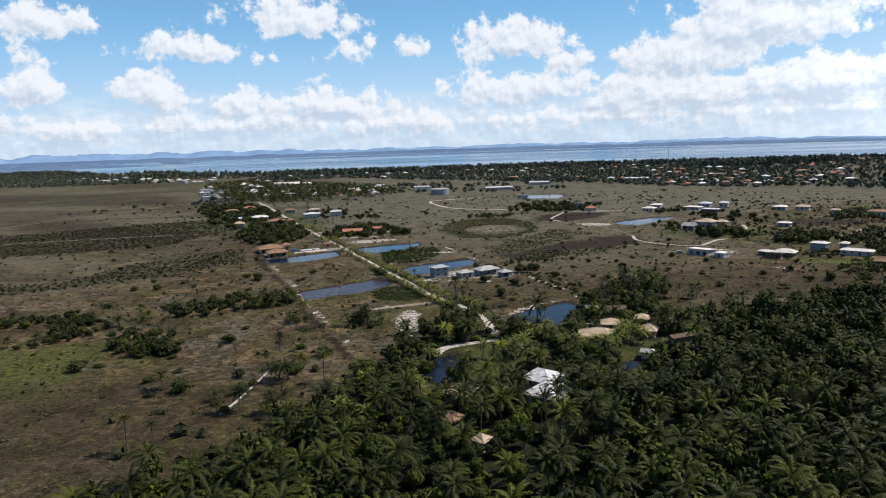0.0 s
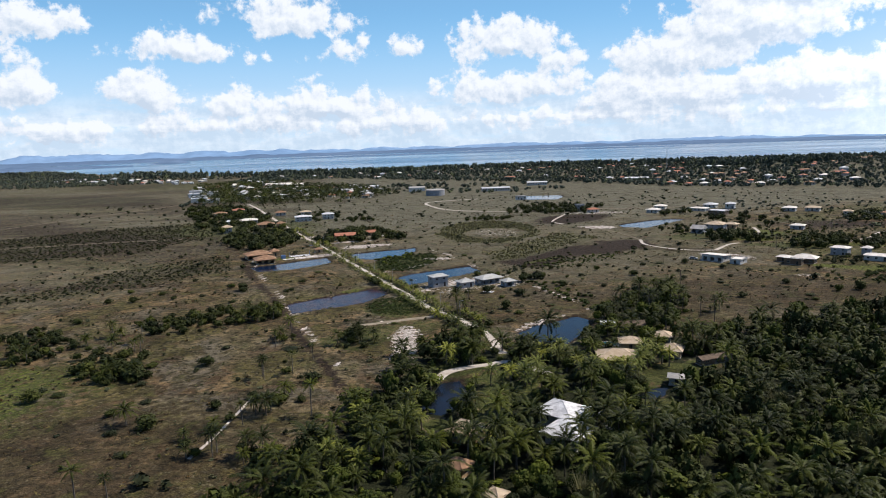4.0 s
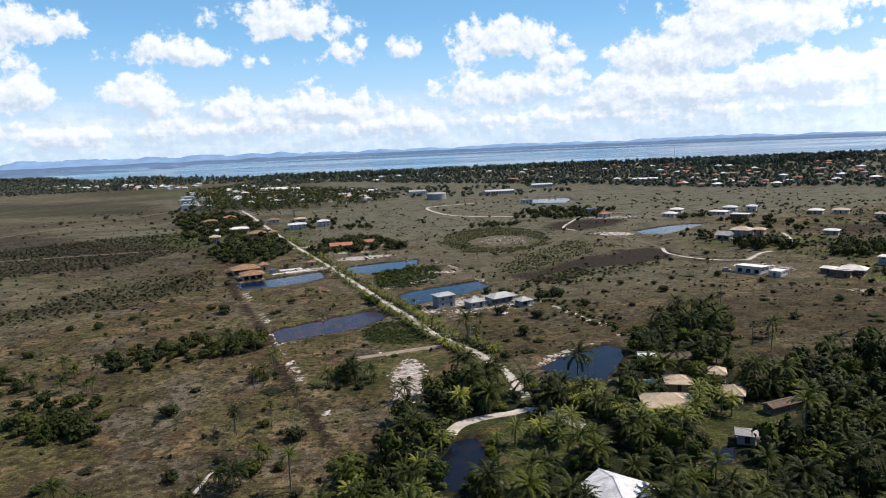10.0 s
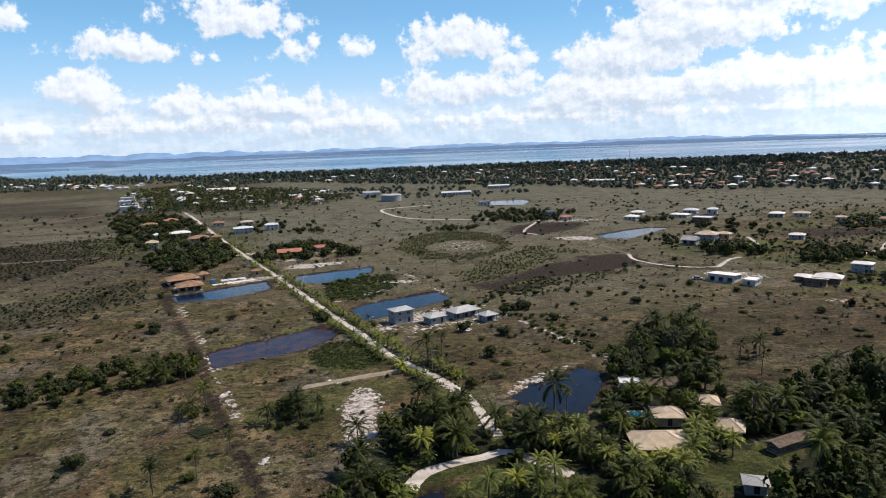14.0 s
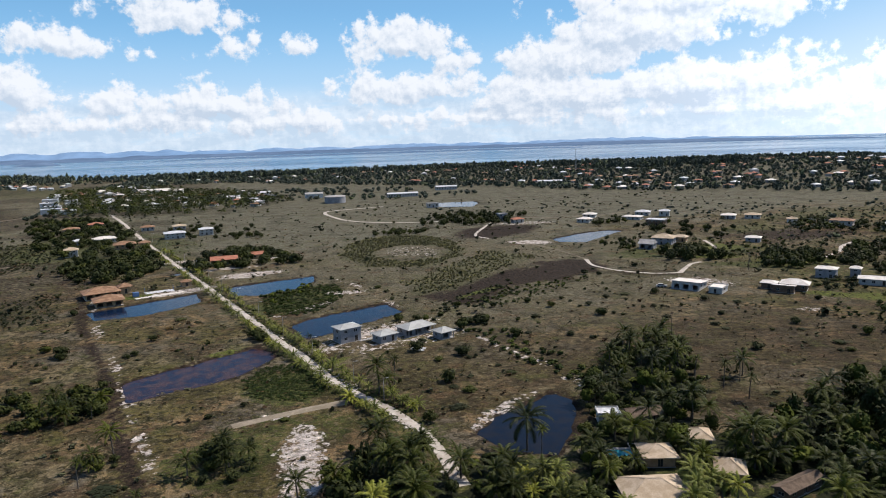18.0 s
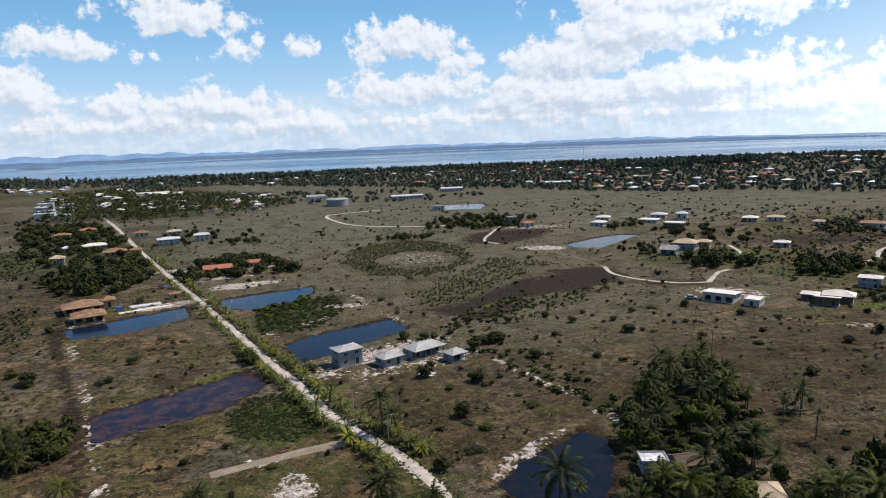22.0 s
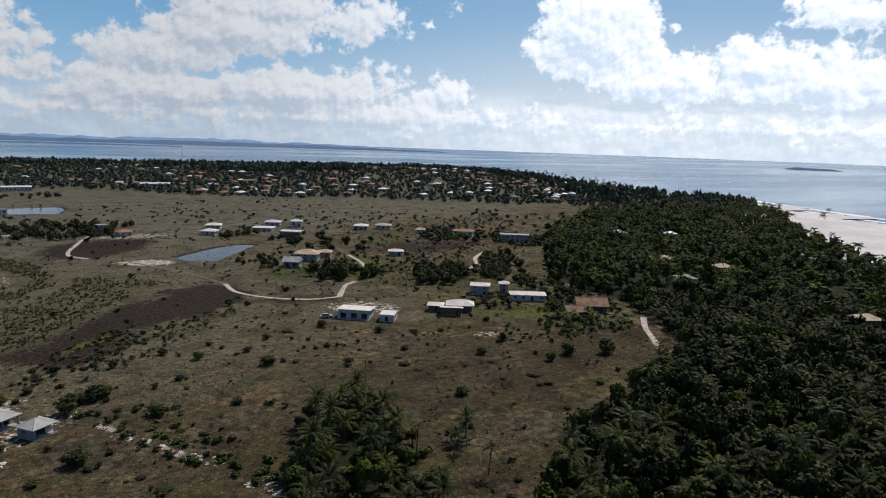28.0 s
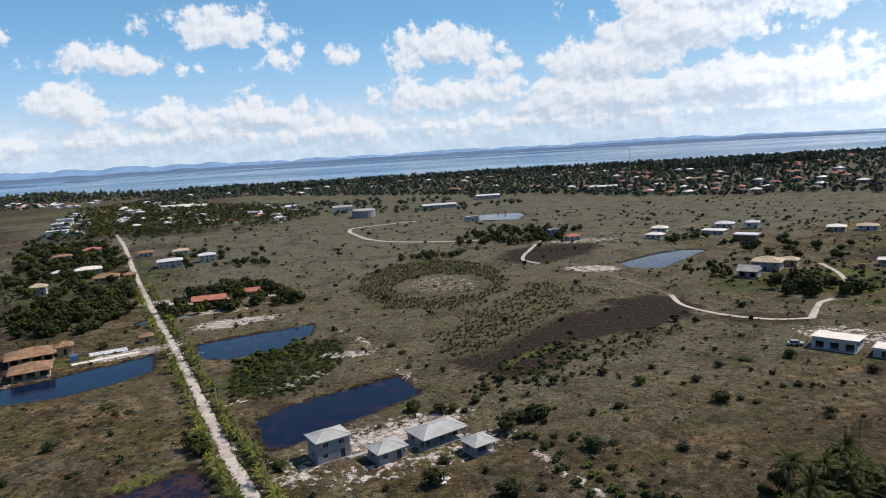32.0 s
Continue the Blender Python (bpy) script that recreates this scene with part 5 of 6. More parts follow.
kinds = [town_house("house", 7.5, 6.5, 2.6, M["red_tile"], M["white_wall"], "white town house with a red tile roof"),
         town_house("house", 9, 6.5, 2.7, M["orange_tile"], M["white_wall"], "white town house with an orange tile roof"),
         town_house("house", 8, 6.5, 2.6, M["white_roof"], M["white_wall"], "town house with a white roof"),
         town_house("house", 10, 7, 2.7, M["cream_roof"], M["grey_wall"], "grey town house with a pale roof"),
         town_house("house", 8, 7, 4.8, M["white_roof"], M["white_wall"], "two-storey white town house")]
spots = []
tx, ty = scattered(rng, -1000, 560, 1000, 1500, 15)
inner = polygon_distance(tx, ty, TOWN)
# streets of small houses behind a first row of trees, thinner towards the shore
dense = (inner < -10) & (inner > -300) & (rng.random(len(tx)) < np.where(tx > 250, np.where(inner > -200, 0.62, 0.22), 0.16) * np.clip(0.75 + 0.8 * wobble(tx, ty, 60, 41), 0.1, 1.4)) & ~((tx > 540) & (ty < 660))
spots += list(zip(tx[dense], ty[dense]))
tx2, ty2 = scattered(rng, -520, 760, -60, 1230, 19)
west = (polygon_distance(tx2, ty2, [(-339, 850), (-430, 1110), (-335, 1190), (-236, 1076), (-120, 985), (-89, 850), (-130, 800), (-200, 830), (-270, 800)]) < 0) & (rng.random(len(tx2)) < 0.42)
spots_west = list(zip(tx2[west], ty2[west]))
tx3, ty3 = scattered(rng, -900, 1250, -480, 1600, 24)
spots_west += [(a, b) for a, b in zip(tx3, ty3) if rng.random() < 0.6 and abs(b - (1280 - (a + 480) * 0.62)) < 60]
rng.shuffle(spots)
rng.shuffle(spots_west)
street = sorted(spots[:340] + spots_west[:110], key=lambda p: math.hypot(p[0] - 100, p[1] - 100))
rest_v, rest_f, rest_m, mats = [], [], [], []
for j, (a, b) in enumerate(street):
    k = int(rng.choice([0, 0, 0, 1, 1, 2, 3, 4])) if a > -60 else int(rng.choice([2, 3, 4, 1, 3, 0]))
    m = pose(float(a), float(b), float(rise(a, b)), 0, 0, float(rng.uniform(-50, 50)))
    if j < 5:
        kinds[j].matrix_world = m
    elif j < 150:
        copy_thing(kinds[k], m)
    else:
        for piece in kinds[k].children:
            me = piece.data
            if me.materials[0] not in mats:
                mats.append(me.materials[0])
            o = len(rest_v)
            rest_v += [tuple(m @ v.co) for v in me.vertices]
            rest_f += [tuple(i + o for i in p.vertices) for p in me.polygons]
            rest_m += [mats.index(me.materials[0])] * len(me.polygons)
    PLOTS.append((float(a), float(b), 5.0))
me = mesh_of("town_houses", rest_v, rest_f, mats[0])
for mat in mats[1:]:
    me.materials.append(mat)
me.polygons.foreach_set("material_index", np.array(rest_m, dtype=np.int32))
tagged(new("town_houses", me), "crowded small houses of the distant town", "houses", kind="stuff")
# white blocks of flats where the sandy road enters the settlement
for hx, hy, w, d, h in ((-316, 830, 18, 12, 6.0), (-296, 822, 14, 10, 4.5), (-330, 868, 16, 12, 5.5), (-352, 912, 18, 12, 6.0), (-326, 905, 12, 10, 5.5), (-372, 962, 16, 12, 7.0), (-345, 952, 14, 10, 5.5), (-386, 1010, 18, 12, 6.5)):
    house(hx, hy, 18, w, d, h, 0.6, M["white_roof"], M["bright_wall"], "white block of flats with a flat pale roof", 2, 0.3, "flat", group="blocks of the settlement", plain=True)
for hx, hy, w, d, roof in ((-290, 1092, 40, 16, "cream_roof"), (-262, 1072, 30, 14, "cream_roof"), (-122, 958, 12, 10, "white_roof"), (-60, 905, 20, 10, "concrete")):
    house(hx, hy, 10, w, d, 5.5, 1.6, M[roof], M["bright_wall"], "long pale hall with a low gabled roof", 1, 0.4, "gable", group="halls at the edge of town", plain=True)



def tank_building(x, y):
    root = tagged(new("storage_tank"), "wide round grey water tank with a pale flat roof", "tank")
    root.matrix_world = pose(x, y, 0)
    part("wall", Shape().tube(0, 0, -0.2, 6.5, 11, 11, 28).mesh("wall", M["grey_wall"]), root)
    part("roof", Shape().tube(0, 0, 6.503, 7.1, 11.4, 10.6, 28).mesh("roof", M["concrete"]), root)


tank_building(-33, 828)


def radio_mast(x, y, height):
    root = tagged(new("radio_mast"), "slender steel lattice mast rising over the trees", "mast")
    root.matrix_world = pose(x, y, 0)
    legs = []
    for a in range(3):
        c, s = math.cos(2.094 * a), math.sin(2.094 * a)
        leg = Shape().tube(0, 0, 0, height, 0.14, 0.10, 6)
        leg.v = [(px + c * (1.3 - 0.9 * pz / height), py + s * (1.3 - 0.9 * pz / height), pz) for px, py, pz in leg.v]
        part("leg", leg.mesh("leg", M["steel"]), root)
    for j in range(14):
        z = height * (j + 0.5) / 14
        r = 1.3 - 0.9 * z / height
        ring = Shape()
        for a in range(3):
            p = Vector((r * math.cos(2.094 * a), r * math.sin(2.094 * a), z))
            q = Vector((r * math.cos(2.094 * (a + 1)), r * math.sin(2.094 * (a + 1)), z + height / 28))
            ring.face(p, p + Vector((0, 0, 0.12)), q + Vector((0, 0, 0.12)), q)
        part("brace", ring.mesh("brace", M["steel"]), root)


radio_mast(342.6, 1191, 40)

# ---------------------------------------------------------------- single plants


def palm(height, crown, seed, mat, label, group, name="palm_tree"):
    root = tagged(new(name), label, "palm", group)
    lean = random.Random(seed).uniform(-0.5, 0.5)
    v, f = trunk_shape(height, 0.20, 0.12, lean)
    part("trunk", mesh_of("trunk", v, f, M["bark"]), root)
    cv, ct = palm_crown_shape(seed, 23, crown, 14, crown * 0.20)
    cv = cv + (lean, 0, height)
    part("crown", tri_mesh("crown", cv, ct, mat), root)
    return root


def tree(height, radius, seed, mat, label, group, name="tree"):
    root = tagged(new(name), label, "tree", group)
    v, f = trunk_shape(height * 0.7, 0.10 + radius * 0.05, 0.05, 0.2)
    for j in range(4):
        a = j * 1.7 + seed
        b, g = trunk_shape(height * 0.42, 0.06 + radius * 0.02, 0.02, 0.1, 5)
        m = Matrix.Translation((0.05, 0, height * 0.28)) @ Matrix.Rotation(a, 4, "Z") @ Matrix.Rotation(0.7, 4, "Y")
        o = len(v)
        v += [tuple(m @ Vector(p)) for p in b]
        f += [tuple(i + o for i in q) for q in g]
    part("trunk", mesh_of("trunk", v, f, M["bark"]), root)
    cv, ct = leafy_shape(seed, 15, 1300, 0.075)
    cv = cv * (radius, radius, height * 0.62)
    cv[:, 2] += height * 0.22
    part("crown", tri_mesh("crown", cv, ct, mat), root)
    return root


def bush_mesh(seed, mat, flat_share=0.8):
    v, t = leafy_shape(seed, 18, 640, 0.092, 1.08, flat_share, 0.1)
    v[:, 2] -= v[:, 2].min() + 0.03
    return tri_mesh("bush", v, t, mat)


SHADE = [bush_mesh(40 + j, M["leaf"]) for j in range(4)]
SCRUB = [bush_mesh(50 + j, M["scrub_leaf"]) for j in range(4)]
count = [0]


def bush(x, y, r, tall=None, dark=True, label="", group="bushes on the heath"):
    count[0] += 1
    ob = tagged(new("bush", (SHADE if dark else SCRUB)[count[0] % 4]), label or ("dense dark green rounded bush" if dark else "low grey-green heath bush"), "bush", group)
    ob.matrix_world = pose(x, y, 0, 0, 0, count[0] * 77) @ Matrix.Diagonal((r * 1.15, r * 1.15, tall or r * 1.25, 1))
    return ob


# solitary bushes and round trees
for x, y, r in ((43.1, 310.3, 2.5), (23.5, 294.7, 2.8), (7, 338, 2.2), (13, 336, 1.9), (22, 340, 1.5), (30, 354, 1.8), (34, 327, 3.0), (64, 344, 1.8), (54, 330, 1.3), (78, 329, 2.6)):
    bush(x, y, r)
for x, y, r in ((109, 355, 1.8), (43, 349, 1.4), (57, 353, 1.5), (10, 301, 2.6), (16, 273, 2.6), (9, 248, 1.8), (16, 336, 1.6), (30, 327, 2.2), (36, 329, 2.2), (27, 322, 2.6)):
    bush(x, y, r, r * 1.5)
for x, y, r in ((-41, 327, 3.2), (-39, 323, 2.8), (-21, 313, 2.0), (-75, 331, 1.6), (-98, 316, 2.0), (-76, 315, 1.5), (-117, 375, 2.0), (-76, 213, 2.4), (-73, 168, 3.0), (-76, 215, 1.8)):
    bush(x, y, r)
for x, y, r in ((-140, 300, 2.2), (-99, 319, 2.8), (-133, 312, 1.8), (-106, 325, 2.0), (-150, 298, 2.0), (-101, 209, 3.5), (-96, 204, 4.0), (-92, 201, 3.6), (-110, 208, 3.0), (-112, 186, 2.6)):
    bush(x, y, r)
for x, y, r in ((-46, 182, 2.6), (-41, 197, 2.8), (-41, 148, 3.0), (-61, 179, 1.8), (-86, 176, 1.6), (-150, 318, 1.8), (-145, 266, 2.0), (-38, 239, 2.6), (-50, 205, 1.6), (-55, 172, 1.6)):
    bush(x, y, r)
for x, y, r in ((78, 343, 1.5), (60, 307, 1.5), (108, 282, 2.0), (135, 304, 2.0), (97, 318, 1.6), (118, 320, 1.4), (100, 335, 1.2), (88, 352, 1.5), (122, 340, 1.8), (140, 330, 1.2)):
    bush(x, y, r, dark=False)

HAIR = []
for j in range(5):
    HAIR.append(palm((4.2, 5.2, 7.0, 3.2, 4.8)[j], (4.5, 4.8, 4.4, 4.2, 5.0)[j], 60 + j, M["palm_leaf"], "slender palm with a dark feathery crown", "palms"))
YOUNG = [palm((0.8, 1.2, 1.7)[j], (1.9, 2.1, 2.3)[j], 70 + j, M["young_leaf"], "young yellow-green palm beside the sandy road", "roadside palms", "young_palm") for j in range(3)]
TALL = [palm((8.5, 10.0, 7.5)[j], (2.9, 3.1, 2.8)[j], 65 + j, M["palm_leaf"], "tall thin palm with a small dark crown", "tall palms") for j in range(3)]
TREES = [tree((5.0, 6.5, 4.5, 7.5)[j], (2.6, 3.2, 2.5, 3.4)[j], 80 + j, (M["leaf"], M["lush_leaf"])[j % 2], "broad dark green tree with a dense uneven crown", "broadleaf trees") for j in range(4)]
used = set()


def put(kinds, k, x, y, size, turn):
    """Stand the pattern itself first, then copies of it."""
    ob = kinds[k % len(kinds)]
    m = pose(float(x), float(y), 0, 0, 0, float(turn))
    if ob.name not in used:
        used.add(ob.name)
        ob.matrix_world = m
    else:
        ob = copy_thing(ob, m)
    ob.scale = (size, size, size)
    return ob


n = 0
for x, y, s in ((-70, 133, 1.15), (-64, 133, 0.8), (-56, 202, 1.0), (-36, 174, 1.2), (-107, 238, 0.9), (-51, 169, 0.9), (-55, 200, 0.9), (-48, 204, 0.8), (-102, 226, 1.0), (-60, 230, 0.8)):
    put(TALL, n, x, y, s * 0.75, n * 71)
    n += 1
for x, y, s in ((-18, 218, 0.9), (-45, 217, 0.8), (-2, 267, 1.1), (2, 272, 1.0), (0, 268, 0.8), (-22, 308, 0.75), (27, 230.3, 1.3), (85, 247, 1.0), (12, 221, 1.15), (29, 226, 0.8), (-79, 170, 0.9), (38, 343, 0.8), (-52, 155, 0.7), (79, 262, 1.0), (74, 266, 0.9), (89, 258, 0.8), (92, 262, 0.9), (83, 255, 1.0), (60, 268, 0.8)):
    put(TALL if n % 2 else HAIR, n, x, y, s * (0.75 if n % 2 else 1), n * 71)
    n += 1
for x, y, r in ((157, 289, 2.6), (148, 288, 2.0), (168, 283, 3.0)):
    bush(x, y, r, r * 1.7, label="dark conical bush on brown heath")

# young palms along both sides of the road
line = smooth_line(ROADS["main"], 3.6)
for j, p in enumerate(line):
    if 8 < j < 92:
        q = line[j + 1] - p
        side = Vector((-q.y, q.x, 0)).normalized()
        for s in (-1, 1):
            rr = random.Random(j * 2 + s)
            near = p.y < 345
            for again in range(2 if p.y < 268 else 1):
                if rr.random() < (0.95 if near else 0.6):
                    off = s * (2.7 + rr.uniform(-0.3, 1.6) + again * 1.8)
                    put(YOUNG, rr.randrange(3), p.x + side.x * off, p.y + side.y * off, rr.uniform(0.8, 1.5) if near else rr.uniform(0.6, 1.2), rr.uniform(0, 360))

BRIGHT = [palm((2.6, 3.4, 4.2)[j], (2.9, 3.2, 3.3)[j], 75 + j, M["young_leaf"], "yellow-green coconut palm in a villa garden", "garden palms", "coconut_palm") for j in range(3)]
rng = np.random.default_rng(8)
for j in range(104):
    cx, cy, r = ((36, 200, 9), (44, 200, 7), (14, 196, 7), (22, 212, 8), (52, 204, 6), (0, 210, 6), (8, 232, 5), (190, 308, 14), (-8, 178, 5), (0, 188, 9), (-16, 165, 9), (14, 152, 12), (-24, 148, 8))[j % 13]
    a, d = rng.uniform(0, 6.28), r * math.sqrt(rng.random())
    px, py = np.array([cx + d * math.cos(a)]), np.array([cy + d * math.sin(a)])
    if clear_of(px, py, 0.6, 0.6, 0.2)[0] and math.hypot(px[0] + 5, py[0] - 172) > 6:
        put(BRIGHT, j, px[0], py[0], float(rng.uniform(0.7, 1.15)), float(rng.uniform(0, 360)))

# knots of palms and bushes on the western heath
for cx, cy, r, n in ((-76, 270, 8, 9), (-60, 240, 5, 4), (-34, 234, 9, 9), (-115, 236, 12, 7), (-96, 204, 8, 6), (-140, 215, 12, 6), (-48, 182, 8, 6), (-42, 150, 6, 6), (-55, 160, 10, 4)):
    for j in range(n):
        a, d = rng.uniform(0, 6.28), r * math.sqrt(rng.random())
        put(HAIR, j, cx + d * math.cos(a), cy + d * math.sin(a), float(rng.uniform(0.45, 0.85)), float(rng.uniform(0, 360)))
        if j % 2:
            bush(cx - d * math.sin(a), cy + d * math.cos(a), float(rng.uniform(1.0, 2.2)))


def street_lamp(x, y, turn):
    root = tagged(new("street_lamp"), "slim grey lamp post beside the sandy road", "street lamp", "lamps along the road")
    root.matrix_world = pose(x, y, 0, 0, 0, turn)
    part("pole", Shape().tube(0, 0, -0.2, 6.0, 0.09, 0.06, 8).mesh("pole", M["concrete"]), root)
    part("arm", Shape().box(0, -0.03, 5.85, 1.1, 0.03, 5.93).mesh("arm", M["steel"]), root)
    part("lamp", Shape().box(0.8, -0.12, 5.74, 1.5, 0.12, 5.85).mesh("lamp", M["white_wall"]), root)
    return root


first = street_lamp(-8.5, 277, 30)
for lx, ly in ((-1.0, 262.5), (-21, 303), (-32.5, 329), (-44, 354), (-56, 381), (-67, 405), (-78, 430), (-90, 455), (-101, 480), (-124, 530), (-146, 578)):
    copy_thing(first, pose(lx, ly, 0, 0, 0, 30))


def utility_pole(x, y, turn):
    root = tagged(new("utility_pole"), "tall bare wooden utility pole with a crossbar", "pole", "poles on the heath")
    root.matrix_world = pose(x, y, 0, 0, 0, turn)
    part("pole", Shape().tube(0, 0, -0.3, 8.5, 0.15, 0.10, 8).mesh("pole", M["timber"]), root)
    part("crossbar", Shape().box(-0.9, -0.06, 7.9, 0.9, 0.06, 8.05).mesh("crossbar", M["timber"]), root)
    for j in (-0.75, 0.0, 0.75):
        part("insulator", Shape().tube(j, 0, 8.05, 8.22, 0.05, 0.03, 6).mesh("insulator", M["concrete"]), root)
    return root


first = utility_pole(89, 297, 20)
for lx, ly in ((196, 410), (232, 455), (168, 388)):
    copy_thing(first, pose(lx, ly, 0, 0, 0, -35))


def car(x, y, turn, paint, label):
    root = tagged(new("car"), label, "car")
    root.matrix_world = pose(x, y, 0, 0, 0, turn)
    s = Shape()
    s.box(-2.1, -0.85, 0.35, 2.1, 0.85, 0.95)
    part("body", s.mesh("body", paint), root)
    g = Shape()
    lo = [(-1.6, -0.78, 0.95), (1.1, -0.78, 0.95), (1.1, 0.78, 0.95), (-1.6, 0.78, 0.95)]
    hi = [(-1.3, -0.66, 1.5), (0.5, -0.66, 1.5), (0.5, 0.66, 1.5), (-1.3, 0.66, 1.5)]
    for i in range(4):
        g.face(lo[i], lo[(i + 1) % 4], hi[(i + 1) % 4], hi[i])
    part("glasshouse", g.mesh("glasshouse", M["glass"]), root)
    part("roof", Shape().box(-1.32, -0.68, 1.5, 0.52, 0.68, 1.56).mesh("roof", paint), root)
    for wx in (-1.3, 1.3):
        for wy in (-0.86, 0.70):
            w = Shape().tube(0, 0, 0, 0.16, 0.33, 0.33, 14).turned(Matrix.Translation((wx, wy + 0.16, 0.33)) @ Matrix.Rotation(radians(90), 4, "X"))
            part("wheel", w.mesh("wheel", M["glass"]), root)
    return root


car(116.5, 365, -20, M["white_wall"], "white car parked beside a white house")
car(33.5, 163, 30, M["white_wall"], "white car parked under the palms")


def slab(name, x, y, turn, w, d, h, mat, label, category):
    ob = tagged(new(name, Shape().box(-w / 2, -d / 2, -0.2, w / 2, d / 2, h).mesh(name, mat)), label, category)
    ob.matrix_world = pose(x, y, 0, 0, 0, turn)
    return ob


slab("terrace", -93, 403.5, 30, 20, 2.4, 0.15, M["cream_roof"], "pale paved terrace along the pond", "terrace")
court = tagged(new("sports_court"), "small pale sports court with a low white wall", "court")
court.matrix_world = pose(-95.5, 411.5, 0, 0, 0, 24)
part("surface", Shape().box(-6, -2.4, -0.2, 6, 2.4, 0.08).mesh("surface", M["white_roof"]), court)
for px in (-5.9, 5.9):
    part("post", Shape().box(px - 0.08, -0.08, 0.08, px + 0.08, 0.08, 2.6).mesh("post", M["blue_paint"]), court)
slab("water_tank", -103, 403.5, 28, 2.4, 1.8, 1.9, M["blue_paint"], "blue painted water tank beside the houses", "tank")
for dx, dy, t in ((0, 0, 20), (1.6, 0.6, -30), (-1.2, 1.0, 70), (0.8, -1.3, 5)):
    slab("roof_sheet", 10.5 + dx, 302.8 + dy, t, 2.2, 1.1, 0.12, M["white_roof"], "discarded white roofing sheet on sandy ground", "sheet")
slab("walkway", -4.6, 316.6, 30, 5.5, 1.2, 0.18, M["concrete"], "narrow concrete walkway between two houses", "walkway")
slab("walkway", 4.6, 318.2, 31, 4.0, 2.6, 0.2, M["concrete"], "raised concrete slab between grey houses", "walkway")
slab("pool_deck", 49.5, 226.5, -8, 4.0, 5.5, 0.14, M["concrete"], "grey stone deck beside the pool", "deck")

# ---------------------------------------------------------------- woods
rng = np.random.default_rng(11)
x, y = scattered(rng, -90, 40, 460, 330, 4.5)
wood = polygon_distance(x, y, WOOD) + 2.5 * wobble(x, y, 9, 4)
view = (np.hypot(x, y - 100) < 330)
for cx, cy, r in GLADES:
    view &= (x - cx) ** 2 + (y - cy) ** 2 > r * r
keep = (wood < 0) & view & clear_of(x, y, 0.8, 0.8, 0.4)
x, y, wood = x[keep], y[keep], wood[keep]
is_palm = rng.random(len(x)) < 0.42 + 0.30 * wobble(x, y, 25, 21) - 0.18 * ((x > 95) & (y > 190)) + 0.15 * ((x > 50) & (x < 95) & (y > 240))
order = np.argsort(line_distance(x, y, [(0, 135), (30, 200), (72, 270)]))
near_palm = [i for i in order if is_palm[i]][:200]
near_tree = [i for i in order if not is_palm[i]][:170]
for i in near_palm:
    put(HAIR, int(rng.integers(0, 5)), x[i], y[i], float(rng.uniform(0.65, 1.1)), float(rng.uniform(0, 360)))
for i in near_tree:
    put(TREES, int(rng.integers(0, 4)), x[i], y[i], float(rng.uniform(0.6, 1.05)), float(rng.uniform(0, 360)))
rest = np.ones(len(x), dtype=bool)
rest[near_palm + near_tree] = False
front = ((y > 1.2 * x - 20) & (y > 80)) | (y > 145 + 0.3 * x)
crowns = [palm_crown_shape(90 + j, 17, 1.0, 9, 0.21) for j in range(4)]
far_palm = [palm_crown_shape(110 + j, 10, 1.0, 3, 0.42) for j in range(3)]
far_head = [leafy_shape(115 + j, 7, 44, 0.30) for j in range(4)]
heads = [leafy_shape(95 + j, 13, 300, 0.130) for j in range(4)]
for ahead, shapes, tops in ((True, crowns, heads), (False, far_palm, far_head)):
    w = rest & is_palm & (front == ahead)
    gathered("palm_wood", shapes, x[w], y[w], rng.uniform(3.6, 5.2, w.sum()), rng.uniform(3.6, 5.0, w.sum()), M["palm_leaf"], "dense wood of feathery dark palms", "palms", rng, rng.uniform(1.8, 6.4, w.sum()))
    w = rest & ~is_palm & (front == ahead)
    lush = rng.random(len(x)) < 0.34 + 0.3 * wobble(x, y, 22, 23)
    for v, mat, words in ((w & ~lush, "leaf", "dark broadleaf trees filling the palm wood"), (w & lush, "lush_leaf", "brighter green trees between the palms")):
        gathered("broadleaf_wood", tops, x[v], y[v], rng.uniform(2.0, 4.2, v.sum()), rng.uniform(2.4, 6.8, v.sum()), M[mat], words, "trees", rng, 0.4)
# feathery yellow-green bamboo
for bx, by, r in ((83, 152, 4.5), (78, 148, 3.5), (22, 130, 3.4), (72, 169, 3.0), (26, 134, 2.6)):
    clump = tuft_shape(int(bx), 420, 6.5, r, 0.09)
    sprays = leafy_shape(int(by), 12, 700, 0.055, r * 1.05, 5.0, 1.6)
    root = tagged(new("bamboo"), "feathery yellow-green bamboo clump among the palms", "bamboo", "bamboo clumps")
    root.matrix_world = pose(bx, by, 0)
    part("stalk", tri_mesh("stalk", *clump, M["reed"]), root)
    part("foliage", tri_mesh("foliage", *sprays, M["bamboo_leaf"]), root)
